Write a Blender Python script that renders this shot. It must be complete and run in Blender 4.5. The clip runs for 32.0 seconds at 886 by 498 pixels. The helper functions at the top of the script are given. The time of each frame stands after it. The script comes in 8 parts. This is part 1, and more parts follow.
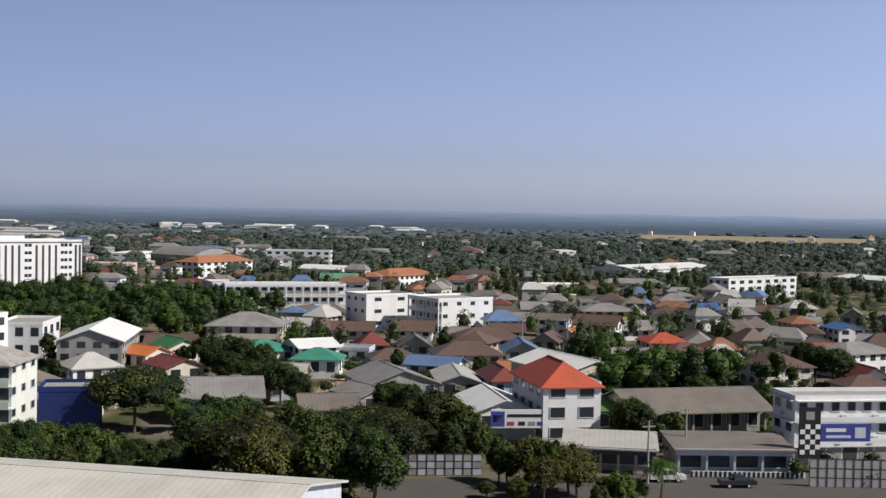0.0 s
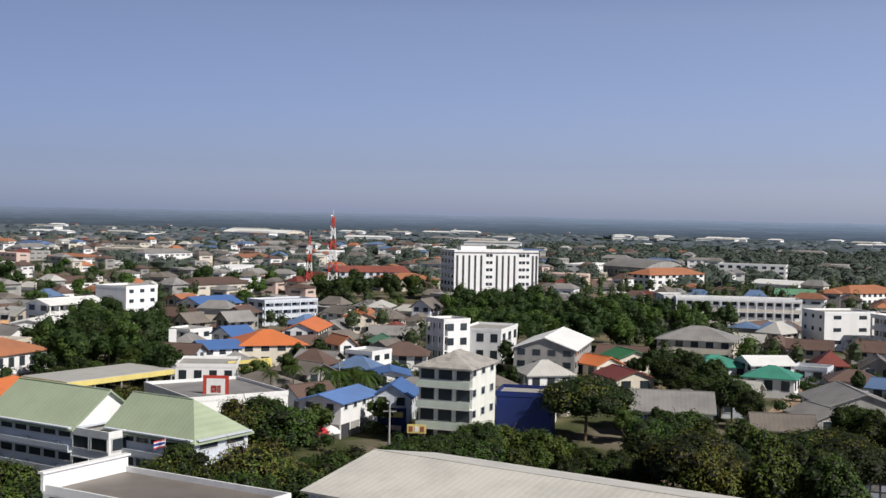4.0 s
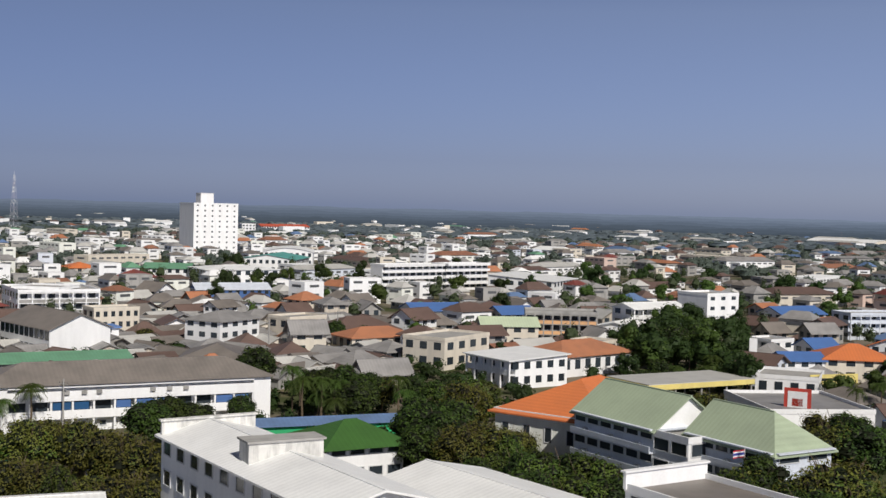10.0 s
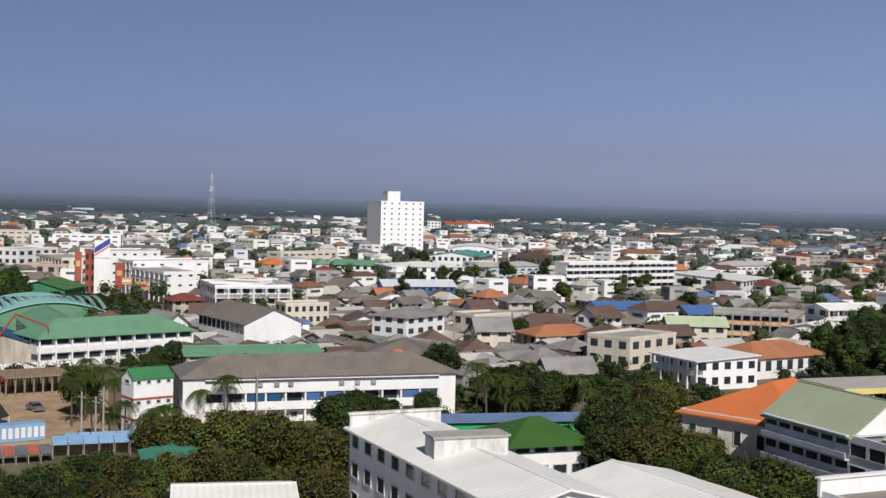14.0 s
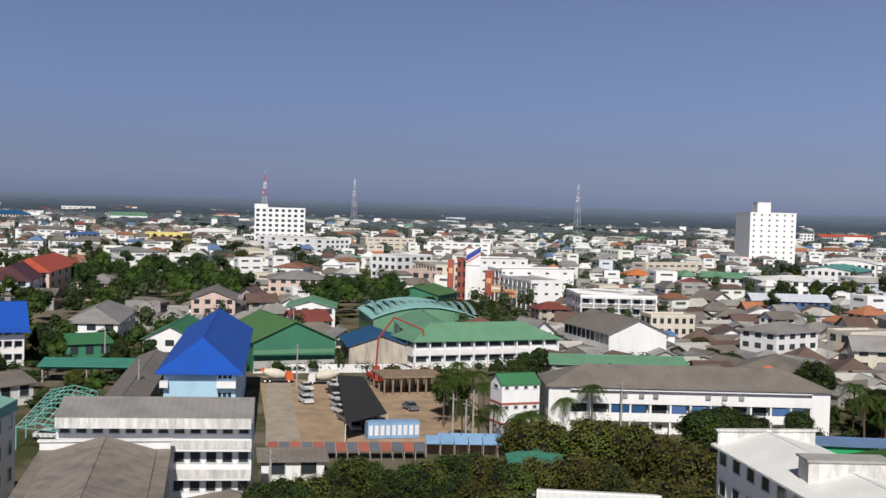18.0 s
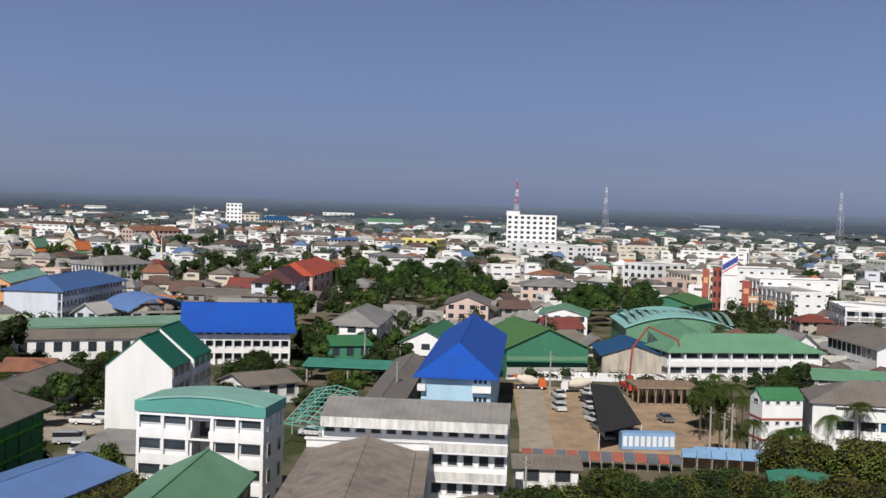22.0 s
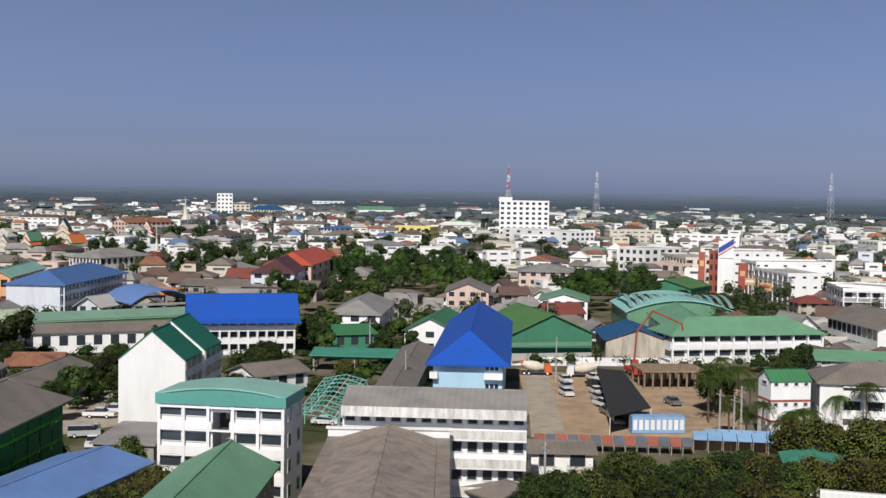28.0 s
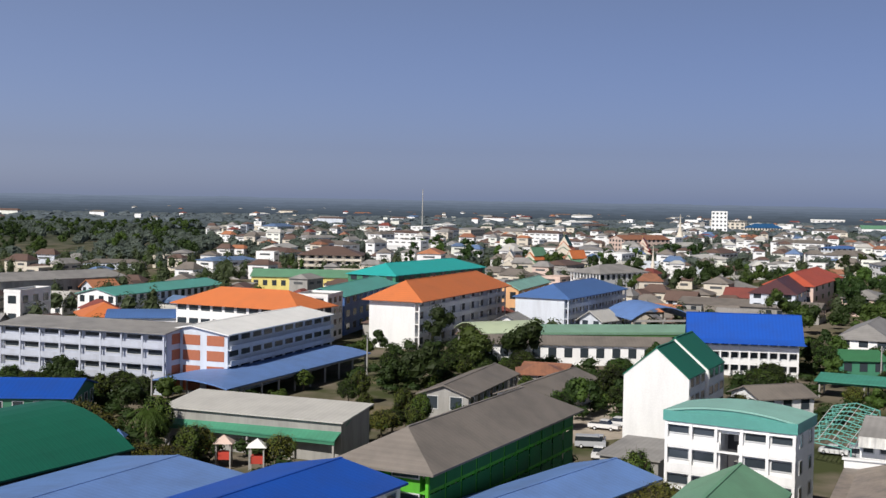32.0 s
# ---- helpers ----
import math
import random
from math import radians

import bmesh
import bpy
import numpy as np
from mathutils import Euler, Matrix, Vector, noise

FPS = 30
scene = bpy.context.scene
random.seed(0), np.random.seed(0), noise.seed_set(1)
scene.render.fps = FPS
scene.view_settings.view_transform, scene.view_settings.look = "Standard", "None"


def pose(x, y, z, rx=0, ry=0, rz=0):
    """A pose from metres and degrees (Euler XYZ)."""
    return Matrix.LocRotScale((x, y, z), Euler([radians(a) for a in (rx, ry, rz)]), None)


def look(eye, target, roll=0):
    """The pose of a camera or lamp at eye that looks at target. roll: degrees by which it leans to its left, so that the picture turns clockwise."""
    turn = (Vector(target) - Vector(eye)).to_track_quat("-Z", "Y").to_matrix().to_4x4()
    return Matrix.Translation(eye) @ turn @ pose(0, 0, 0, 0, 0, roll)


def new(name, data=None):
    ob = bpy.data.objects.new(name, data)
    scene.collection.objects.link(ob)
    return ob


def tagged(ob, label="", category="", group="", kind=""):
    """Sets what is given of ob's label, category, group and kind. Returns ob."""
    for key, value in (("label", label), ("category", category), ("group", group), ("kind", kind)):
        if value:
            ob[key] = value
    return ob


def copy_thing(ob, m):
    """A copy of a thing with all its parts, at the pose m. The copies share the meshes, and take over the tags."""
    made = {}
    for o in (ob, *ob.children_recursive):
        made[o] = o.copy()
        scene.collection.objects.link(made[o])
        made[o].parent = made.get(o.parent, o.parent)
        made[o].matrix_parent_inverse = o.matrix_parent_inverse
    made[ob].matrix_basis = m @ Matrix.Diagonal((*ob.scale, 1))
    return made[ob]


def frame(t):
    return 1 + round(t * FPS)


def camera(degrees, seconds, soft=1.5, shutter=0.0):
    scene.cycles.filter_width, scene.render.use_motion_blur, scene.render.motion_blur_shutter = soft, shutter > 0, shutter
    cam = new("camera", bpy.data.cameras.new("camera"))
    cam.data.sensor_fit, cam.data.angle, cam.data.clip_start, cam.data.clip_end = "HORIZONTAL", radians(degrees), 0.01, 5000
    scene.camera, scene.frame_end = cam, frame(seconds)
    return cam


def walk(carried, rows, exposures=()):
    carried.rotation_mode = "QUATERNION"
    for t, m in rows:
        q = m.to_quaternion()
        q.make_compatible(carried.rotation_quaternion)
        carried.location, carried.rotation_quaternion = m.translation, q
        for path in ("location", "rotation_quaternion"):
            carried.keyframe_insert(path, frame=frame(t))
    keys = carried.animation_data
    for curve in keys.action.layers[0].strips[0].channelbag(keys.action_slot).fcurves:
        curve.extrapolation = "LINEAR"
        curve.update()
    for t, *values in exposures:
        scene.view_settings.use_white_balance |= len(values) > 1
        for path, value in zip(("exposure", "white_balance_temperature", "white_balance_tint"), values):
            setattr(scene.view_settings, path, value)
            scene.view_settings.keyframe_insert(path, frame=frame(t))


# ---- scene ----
cam = camera(39.98, 32.0, soft=1.45)
walk(cam, [
    (0.0, pose(0.00, -0.00, 38.00, 88.17, -1.01, 0.03)),
    (0.5, pose(-0.07, 0.18, 38.01, 88.25, -1.04, 3.80)),
    (1.0, pose(-0.14, 0.35, 38.01, 88.22, -1.07, 7.19)),
    (1.5, pose(-0.20, 0.50, 38.00, 88.30, -1.15, 10.54)),
    (2.0, pose(-0.25, 0.63, 37.99, 88.30, -1.16, 13.72)),
    (2.5, pose(-0.27, 0.74, 37.99, 88.35, -1.18, 16.37)),
    (3.0, pose(-0.29, 0.82, 37.99, 88.34, -1.20, 18.78)),
    (3.5, pose(-0.30, 0.88, 37.99, 88.37, -1.17, 20.12)),
    (5.5, pose(-0.30, 1.08, 38.02, 88.22, -1.40, 25.33)),
    (6.0, pose(-0.35, 1.16, 38.02, 88.20, -1.44, 28.00)),
    (6.5, pose(-0.46, 1.25, 38.02, 88.17, -1.45, 30.96)),
    (7.0, pose(-0.57, 1.31, 38.01, 88.21, -1.51, 34.68)),
    (7.5, pose(-0.68, 1.38, 38.02, 88.20, -1.51, 37.57)),
    (8.0, pose(-0.78, 1.43, 38.03, 88.19, -1.47, 40.15)),
    (8.5, pose(-0.84, 1.46, 38.02, 88.12, -1.48, 42.53)),
    (9.0, pose(-0.90, 1.49, 37.99, 88.12, -1.50, 44.72)),
    (9.5, pose(-0.97, 1.53, 37.97, 88.13, -1.48, 46.47)),
    (10.0, pose(-1.06, 1.60, 37.97, 88.10, -1.49, 47.92)),
    (10.5, pose(-1.15, 1.66, 37.95, 88.04, -1.45, 49.36)),
    (11.0, pose(-1.23, 1.73, 37.92, 87.98, -1.44, 50.58)),
    (11.5, pose(-1.31, 1.79, 37.92, 87.96, -1.40, 51.47)),
    (12.0, pose(-1.35, 1.81, 37.91, 87.87, -1.43, 52.53)),
    (12.5, pose(-1.35, 1.82, 37.91, 87.85, -1.38, 53.16)),
    (13.0, pose(-1.32, 1.79, 37.90, 87.83, -1.29, 53.81)),
    (13.5, pose(-1.32, 1.74, 37.91, 87.82, -1.34, 55.34)),
    (15.5, pose(-1.44, 1.46, 37.96, 87.68, -1.28, 60.41)),
    (16.0, pose(-1.50, 1.43, 37.95, 87.73, -1.24, 63.03)),
    (16.5, pose(-1.57, 1.46, 37.95, 87.74, -1.27, 65.64)),
    (17.0, pose(-1.64, 1.49, 37.93, 87.77, -1.19, 68.21)),
    (17.5, pose(-1.73, 1.49, 37.91, 87.83, -1.38, 70.94)),
    (18.0, pose(-1.85, 1.45, 37.88, 87.83, -1.63, 73.61)),
    (18.5, pose(-1.98, 1.40, 37.87, 87.77, -1.55, 75.40)),
    (19.0, pose(-2.12, 1.32, 37.90, 87.67, -1.41, 77.64)),
    (19.5, pose(-2.23, 1.24, 37.91, 87.60, -1.51, 80.65)),
    (20.0, pose(-2.29, 1.15, 37.90, 87.85, -1.70, 81.82)),
    (20.5, pose(-2.32, 1.05, 37.87, 87.85, -1.71, 83.57)),
    (21.0, pose(-2.34, 0.94, 37.84, 87.55, -1.63, 84.38)),
    (21.5, pose(-2.37, 0.82, 37.84, 87.67, -1.68, 85.08)),
    (22.0, pose(-2.39, 0.67, 37.85, 87.83, -1.80, 85.35)),
    (22.5, pose(-2.42, 0.50, 37.85, 87.71, -1.71, 85.87)),
    (23.0, pose(-2.43, 0.29, 37.86, 87.48, -1.63, 86.99)),
    (23.5, pose(-2.43, 0.05, 37.88, 87.56, -1.82, 88.16)),
    (24.0, pose(-2.39, -0.21, 37.92, 87.58, -1.64, 88.47)),
    (24.5, pose(-2.31, -0.49, 37.95, 87.41, -1.83, 88.70)),
    (26.5, pose(-1.84, -1.65, 38.09, 87.44, -1.23, 86.91)),
    (27.0, pose(-1.70, -1.95, 38.11, 87.06, -1.12, 85.57)),
    (27.5, pose(-1.54, -2.28, 38.13, 87.22, -1.11, 85.15)),
    (28.0, pose(-1.39, -2.59, 38.15, 87.21, -0.91, 84.80)),
    (28.5, pose(-1.31, -2.89, 38.19, 87.11, -1.01, 84.91)),
    (29.0, pose(-1.29, -3.20, 38.22, 87.26, -0.95, 85.66)),
    (29.5, pose(-1.34, -3.49, 38.25, 87.17, -0.82, 86.86)),
    (30.0, pose(-1.41, -3.81, 38.27, 87.17, -0.85, 93.29)),
    (30.5, pose(-1.47, -4.10, 38.26, 87.45, -0.90, 99.50)),
    (31.0, pose(-1.51, -4.36, 38.24, 87.47, -0.83, 102.16)),
    (31.5, pose(-1.54, -4.63, 38.21, 87.63, -1.00, 106.06)),
    (32.0, pose(-1.57, -4.89, 38.18, 87.66, -0.99, 107.65)),
], exposures=[(0.0, -0.1), (3.0, -0.11), (6.0, -0.12), (8.0, -0.27), (10.0, -0.33), (13.0, -0.32), (17.0, -0.27), (21.0, -0.27), (24.0, -0.21), (28.0, -0.22), (32.0, -0.1)])

# ---- sky and sun ----
SUN_AZ, SUN_EL = radians(-106), radians(42)      # turned left from the first view's heading
HAZE_LOW, HAZE_MID, HAZE_HIGH, HAZE_TOP = (0.55, 0.68, 1.32, 1), (0.53, 0.58, 1.03, 1), (0.742, 0.68, 0.9, 1), (0.13, 0.115, 0.13, 1)
world = bpy.data.worlds.new("world")
scene.world = world
world.use_nodes = True
wn, wl = world.node_tree.nodes, world.node_tree.links
wn.clear()
sky = wn.new("ShaderNodeTexSky")
sky.sky_type, sky.sun_disc = "NISHITA", False
sky.sun_elevation, sky.sun_rotation = SUN_EL, -SUN_AZ
sky.altitude, sky.air_density, sky.dust_density, sky.ozone_density = 0, 1.0, 0.6, 3.0
# haze: the sky pales towards the horizon and grows brighter towards the sun's side
geo = wn.new("ShaderNodeTexCoord")
sep = wn.new("ShaderNodeSeparateXYZ")
wl.new(geo.outputs["Generated"], sep.inputs[0])
ramp = wn.new("ShaderNodeValToRGB")
ramp.color_ramp.elements[0].position, ramp.color_ramp.elements[0].color = 0.0, HAZE_LOW
ramp.color_ramp.elements[1].position, ramp.color_ramp.elements[1].color = 0.16, HAZE_HIGH
ramp.color_ramp.elements.new(0.04).color = HAZE_MID
ramp.color_ramp.elements.new(0.45).color = HAZE_TOP
wl.new(sep.outputs["Z"], ramp.inputs[0])
dot = wn.new("ShaderNodeVectorMath")
dot.operation = "DOT_PRODUCT"
wl.new(geo.outputs["Generated"], dot.inputs[0])
dot.inputs[1].default_value = (-math.sin(radians(-96)), math.cos(radians(-96)), 0)
up = wn.new("ShaderNodeMath")
up.operation, up.inputs[1].default_value = "ADD", 1.0
wl.new(dot.outputs["Value"], up.inputs[0])
side = wn.new("ShaderNodeVectorMath")
side.operation = "MULTIPLY_ADD"
side.inputs[1].default_value, side.inputs[2].default_value = (1.76, 1.5, 1.1), (1.2, 1.19, 1.17)
wl.new(up.outputs[0], side.inputs[0])
tint = wn.new("ShaderNodeMix")
tint.data_type, tint.blend_type = "RGBA", "MULTIPLY"
tint.inputs["Factor"].default_value = 1.0
wl.new(sky.outputs[0], tint.inputs["A"])
wl.new(ramp.outputs[0], tint.inputs["B"])
grow = wn.new("ShaderNodeVectorMath")
grow.operation = "MULTIPLY"
wl.new(tint.outputs["Result"], grow.inputs[0])
wl.new(side.outputs[0], grow.inputs[1])
bg = wn.new("ShaderNodeBackground")
bg.inputs["Strength"].default_value = 0.06
out = wn.new("ShaderNodeOutputWorld")
wl.new(grow.outputs[0], bg.inputs["Color"])
wl.new(bg.outputs[0], out.inputs["Surface"])
sun_data = bpy.data.lights.new("sun", "SUN")
sun_data.energy, sun_data.angle, sun_data.color = 5.3, radians(0.5), (1.0, 0.95, 0.885)
sun = new("sun", sun_data)
sun_dir = Vector((-math.sin(SUN_AZ) * math.cos(SUN_EL), math.cos(SUN_AZ) * math.cos(SUN_EL), math.sin(SUN_EL)))
sun.matrix_world = look((0, 0, 0), -sun_dir)


# ---- materials ----
def mat(name, colour, rough=0.8, metal=0.0, dirt=0.25, grain=0.08, size=3.0, bump=0.0, fine=40.0, streak=0.0, ribs=0.0, shift=0.06, spec=0.3):
    """A weathered surface: large stains, fine grain, optional rain streaks and ribs, a small shift from object to object."""
    m = bpy.data.materials.new(name)
    m.use_nodes = True
    n, l = m.node_tree.nodes, m.node_tree.links
    p = n["Principled BSDF"]
    p.inputs["Roughness"].default_value, p.inputs["Metallic"].default_value = rough, metal
    p.inputs["Specular IOR Level"].default_value = spec
    tc = n.new("ShaderNodeTexCoord")
    big = n.new("ShaderNodeTexNoise")
    big.inputs["Scale"].default_value, big.inputs["Detail"].default_value, big.inputs["Roughness"].default_value = 1 / size, 7, 0.62
    small = n.new("ShaderNodeTexNoise")
    small.inputs["Scale"].default_value, small.inputs["Detail"].default_value = fine / 10, 3
    mp = n.new("ShaderNodeMapping")
    mp.inputs["Scale"].default_value = (1, 1, 0.18 if streak else 1)
    l.new(tc.outputs["Object"], mp.inputs[0])
    l.new(mp.outputs[0], big.inputs["Vector"])
    l.new(tc.outputs["Object"], small.inputs["Vector"])
    ramp = n.new("ShaderNodeMapRange")
    ramp.inputs["From Min"].default_value, ramp.inputs["From Max"].default_value = 0.42, 0.72
    l.new(big.outputs[0], ramp.inputs[0])
    mix = n.new("ShaderNodeMix")
    mix.data_type = "RGBA"
    mix.inputs["A"].default_value = (*colour, 1)
    grey = sum(colour) / 3
    mix.inputs["B"].default_value = (*[0.45 * (0.6 * c + 0.4 * grey) for c in colour], 1)
    mul = n.new("ShaderNodeMath")
    mul.operation = "MULTIPLY"
    mul.inputs[1].default_value = dirt
    l.new(ramp.outputs[0], mul.inputs[0])
    l.new(mul.outputs[0], mix.inputs["Factor"])
    hsv = n.new("ShaderNodeHueSaturation")
    info = n.new("ShaderNodeObjectInfo")
    val = n.new("ShaderNodeMath")
    val.operation = "MULTIPLY_ADD"
    val.inputs[1].default_value, val.inputs[2].default_value = grain * 2, 1 - grain
    l.new(small.outputs[0], val.inputs[0])
    val2 = n.new("ShaderNodeMath")
    val2.operation = "MULTIPLY_ADD"
    val2.inputs[1].default_value = shift * 2
    l.new(info.outputs["Random"], val2.inputs[0])
    sub = n.new("ShaderNodeMath")
    sub.operation = "SUBTRACT"
    sub.inputs[1].default_value = shift
    l.new(val.outputs[0], sub.inputs[0])
    l.new(sub.outputs[0], val2.inputs[2])
    l.new(val2.outputs[0], hsv.inputs["Value"])
    l.new(mix.outputs["Result"], hsv.inputs["Color"])
    l.new(hsv.outputs[0], p.inputs["Base Color"])
    if ribs or bump:
        b = n.new("ShaderNodeBump")
        b.inputs["Distance"].default_value = 0.05
        b.inputs["Strength"].default_value = 0.16 if ribs else bump
        if ribs:
            wave = n.new("ShaderNodeTexWave")
            wave.inputs["Scale"].default_value = ribs
            run, line, dim = n.new("ShaderNodeAttribute"), n.new("ShaderNodeTexWave"), n.new("ShaderNodeMath")
            run.attribute_name = "run"
            line.inputs["Scale"].default_value = ribs * 0.45
            dim.operation, dim.inputs[1].default_value = "MULTIPLY_ADD", 0.09
            l.new(run.outputs["Vector"], wave.inputs["Vector"])
            l.new(run.outputs["Vector"], line.inputs["Vector"])
            l.new(line.outputs[0], dim.inputs[0])
            l.new(val2.outputs[0], dim.inputs[2])
            l.new(dim.outputs[0], hsv.inputs["Value"])
            l.new(wave.outputs[0], b.inputs["Height"])
        else:
            l.new(small.outputs[0], b.inputs["Height"])
        l.new(b.outputs[0], p.inputs["Normal"])
    return m


def paint(name, colour, **k):
    return mat(name, colour, rough=0.75, dirt=k.pop("dirt", 0.3), streak=1, size=k.pop("size", 2.2), **k)


def sheet(name, colour, **k):
    return mat(name, colour, rough=k.pop("rough", 0.5), dirt=k.pop("dirt", 0.35), size=k.pop("size", 4.0), ribs=0.9, grain=k.pop("grain", 0.12), **k)


WHITE = paint("white_paint", (0.8, 0.8, 0.79), dirt=0.2)
IVORY = paint("ivory_paint", (0.75, 0.76, 0.69))
CREAM = paint("cream_paint", (0.66, 0.6, 0.5))
PALEBLUE = paint("pale_blue_paint", (0.6, 0.64, 0.7))
SKY = paint("light_blue_paint", (0.4, 0.6, 0.74), dirt=0.2)
YELLOW = paint("yellow_paint", (0.72, 0.6, 0.2))
PINK = paint("pink_paint", (0.64, 0.49, 0.42))
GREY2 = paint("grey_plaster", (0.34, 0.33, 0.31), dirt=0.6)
NAVY = paint("blue_netting", (0.01, 0.025, 0.13), dirt=0.5)
REDWALL = paint("red_brown_paint", (0.36, 0.1, 0.07))
ORANGEW = paint("orange_paint", (0.7, 0.4, 0.2))
GREENNET = paint("green_netting", (0.09, 0.4, 0.03), dirt=0.6, size=1.2)
GREEN3 = paint("green_paint", (0.05, 0.2, 0.12))
BRICK = paint("brick_red_panel", (0.38, 0.13, 0.07))
GREYBLUE = paint("grey_blue_paint", (0.46, 0.49, 0.56))
RED = sheet("red_roof", (0.44, 0.09, 0.05))
DARKRED = sheet("dark_red_roof", (0.2, 0.06, 0.05))
ORANGE = sheet("orange_tile", (0.56, 0.17, 0.06), dirt=0.2)
BROWN = sheet("brown_tile", (0.135, 0.09, 0.075))
RUST = sheet("rusty_sheet", (0.28, 0.13, 0.08), dirt=0.6, size=2)
GREY = sheet("grey_sheet", (0.26, 0.25, 0.24), dirt=0.6)
GREYB = sheet("brown_grey_sheet", (0.19, 0.168, 0.148), dirt=0.5)
PALE = sheet("pale_sheet", (0.75, 0.75, 0.73), dirt=0.22)
ASB = sheet("weathered_pale_sheet", (0.58, 0.56, 0.51), dirt=0.4, size=5)
PALEGREY = sheet("pale_grey_sheet", (0.46, 0.45, 0.42), dirt=0.3)
SAGE = sheet("sage_green_sheet", (0.33, 0.39, 0.27), dirt=0.25)
SAGE2 = sheet("pale_green_sheet", (0.45, 0.52, 0.36), dirt=0.2)
GREEN = sheet("green_sheet", (0.05, 0.18, 0.08), dirt=0.3)
GREEN2 = sheet("sea_green_sheet", (0.135, 0.29, 0.18), dirt=0.3)
DGREEN = sheet("dark_green_sheet", (0.013, 0.118, 0.076), dirt=0.2)
DGREEN2 = sheet("olive_green_sheet", (0.08, 0.18, 0.06), dirt=0.3)
TEAL = sheet("teal_sheet", (0.1, 0.32, 0.28), dirt=0.25)
TEAL2 = sheet("pale_teal_sheet", (0.23, 0.43, 0.37), dirt=0.3)
ARENA = sheet("pale_turquoise_sheet", (0.27, 0.53, 0.49), dirt=0.25)
NET_DARK = paint("shaded_green_net", (0.014, 0.15, 0.035), dirt=0.4)
ROOFLIGHT = sheet("dull_rooflight", (0.2, 0.31, 0.31), dirt=0.3)
BLUE = sheet("royal_blue_sheet", (0.012, 0.075, 0.38), dirt=0.25)
BLUE2 = sheet("blue_sheet", (0.07, 0.145, 0.34), dirt=0.2)
BLUE3 = sheet("steel_blue_sheet", (0.02, 0.085, 0.2), dirt=0.3)
LBLUE = sheet("light_blue_sheet", (0.12, 0.215, 0.46), dirt=0.35)
FADED_RED = sheet("faded_red_roof", (0.27, 0.09, 0.065), dirt=0.5)
FADED_ORANGE = sheet("faded_orange_tile", (0.4, 0.17, 0.09), dirt=0.4)
FADED_BLUE = sheet("faded_blue_sheet", (0.12, 0.19, 0.33), dirt=0.4)
GRASSROOF = sheet("grass_green_sheet", (0.05, 0.125, 0.03), dirt=0.3)
FENCEGREEN = paint("bright_green_paint", (0.03, 0.36, 0.14))
OLDROOF = sheet("old_brown_sheet", (0.28, 0.235, 0.195), dirt=0.85, size=1.8)
MAROON = sheet("maroon_tile", (0.085, 0.04, 0.045), dirt=0.2)
MINT = paint("mint_paint", (0.66, 0.74, 0.62))
AQUA = sheet("aqua_sheet", (0.03, 0.36, 0.34), dirt=0.15)
AWNING = sheet("green_awning_sheet", (0.06, 0.24, 0.15), dirt=0.3)
TEALROOF = sheet("teal_green_sheet", (0.06, 0.26, 0.19), dirt=0.4)
# nearly black, to paint in the shade below the dome roof
DARKWALL = paint("black_green_sheet", (0.03, 0.04, 0.035))
GLASS = mat("window_glass", (0.035, 0.045, 0.055), rough=0.15, dirt=0.2, shift=0.3, spec=0.5)
FRAME = paint("window_frame", (0.55, 0.56, 0.56))
# serves real dark parts and also shade painted in slots and openings
DARK = paint("dark_recess", (0.06, 0.06, 0.065))
CONCRETE = mat("concrete", (0.36, 0.35, 0.33), rough=0.9, dirt=0.5, size=2)
RAW = mat("raw_concrete", (0.27, 0.2, 0.14), rough=0.95, dirt=0.6, size=1.5, grain=0.15)
ASPHALT = mat("asphalt", (0.1, 0.095, 0.09), rough=0.9, dirt=0.3)
DIRT = mat("dirt_ground", (0.4, 0.285, 0.185), rough=1, dirt=0.8, size=5, grain=0.2)
BARK = mat("bark", (0.12, 0.09, 0.06), rough=0.95, dirt=0.4)
PATCHED = sheet("rust_patched_sheet", (0.4, 0.375, 0.34), dirt=0.85, size=1.6)
OLDWALL = paint("stained_beige_plaster", (0.52, 0.46, 0.38), dirt=0.95, size=1.5)
SEA = sheet("grey_green_sheet", (0.17, 0.29, 0.22), dirt=0.3)
DRIVE = mat("worn_concrete", (0.4, 0.345, 0.28), rough=0.95, dirt=0.55, size=3.0, grain=0.15)
STAINED = paint("stained_white_paint", (0.68, 0.67, 0.63), dirt=0.95, size=0.8)
STEEL_RED = paint("red_steel", (0.5, 0.06, 0.04))
STEEL_WHITE = paint("white_steel", (0.75, 0.75, 0.75))


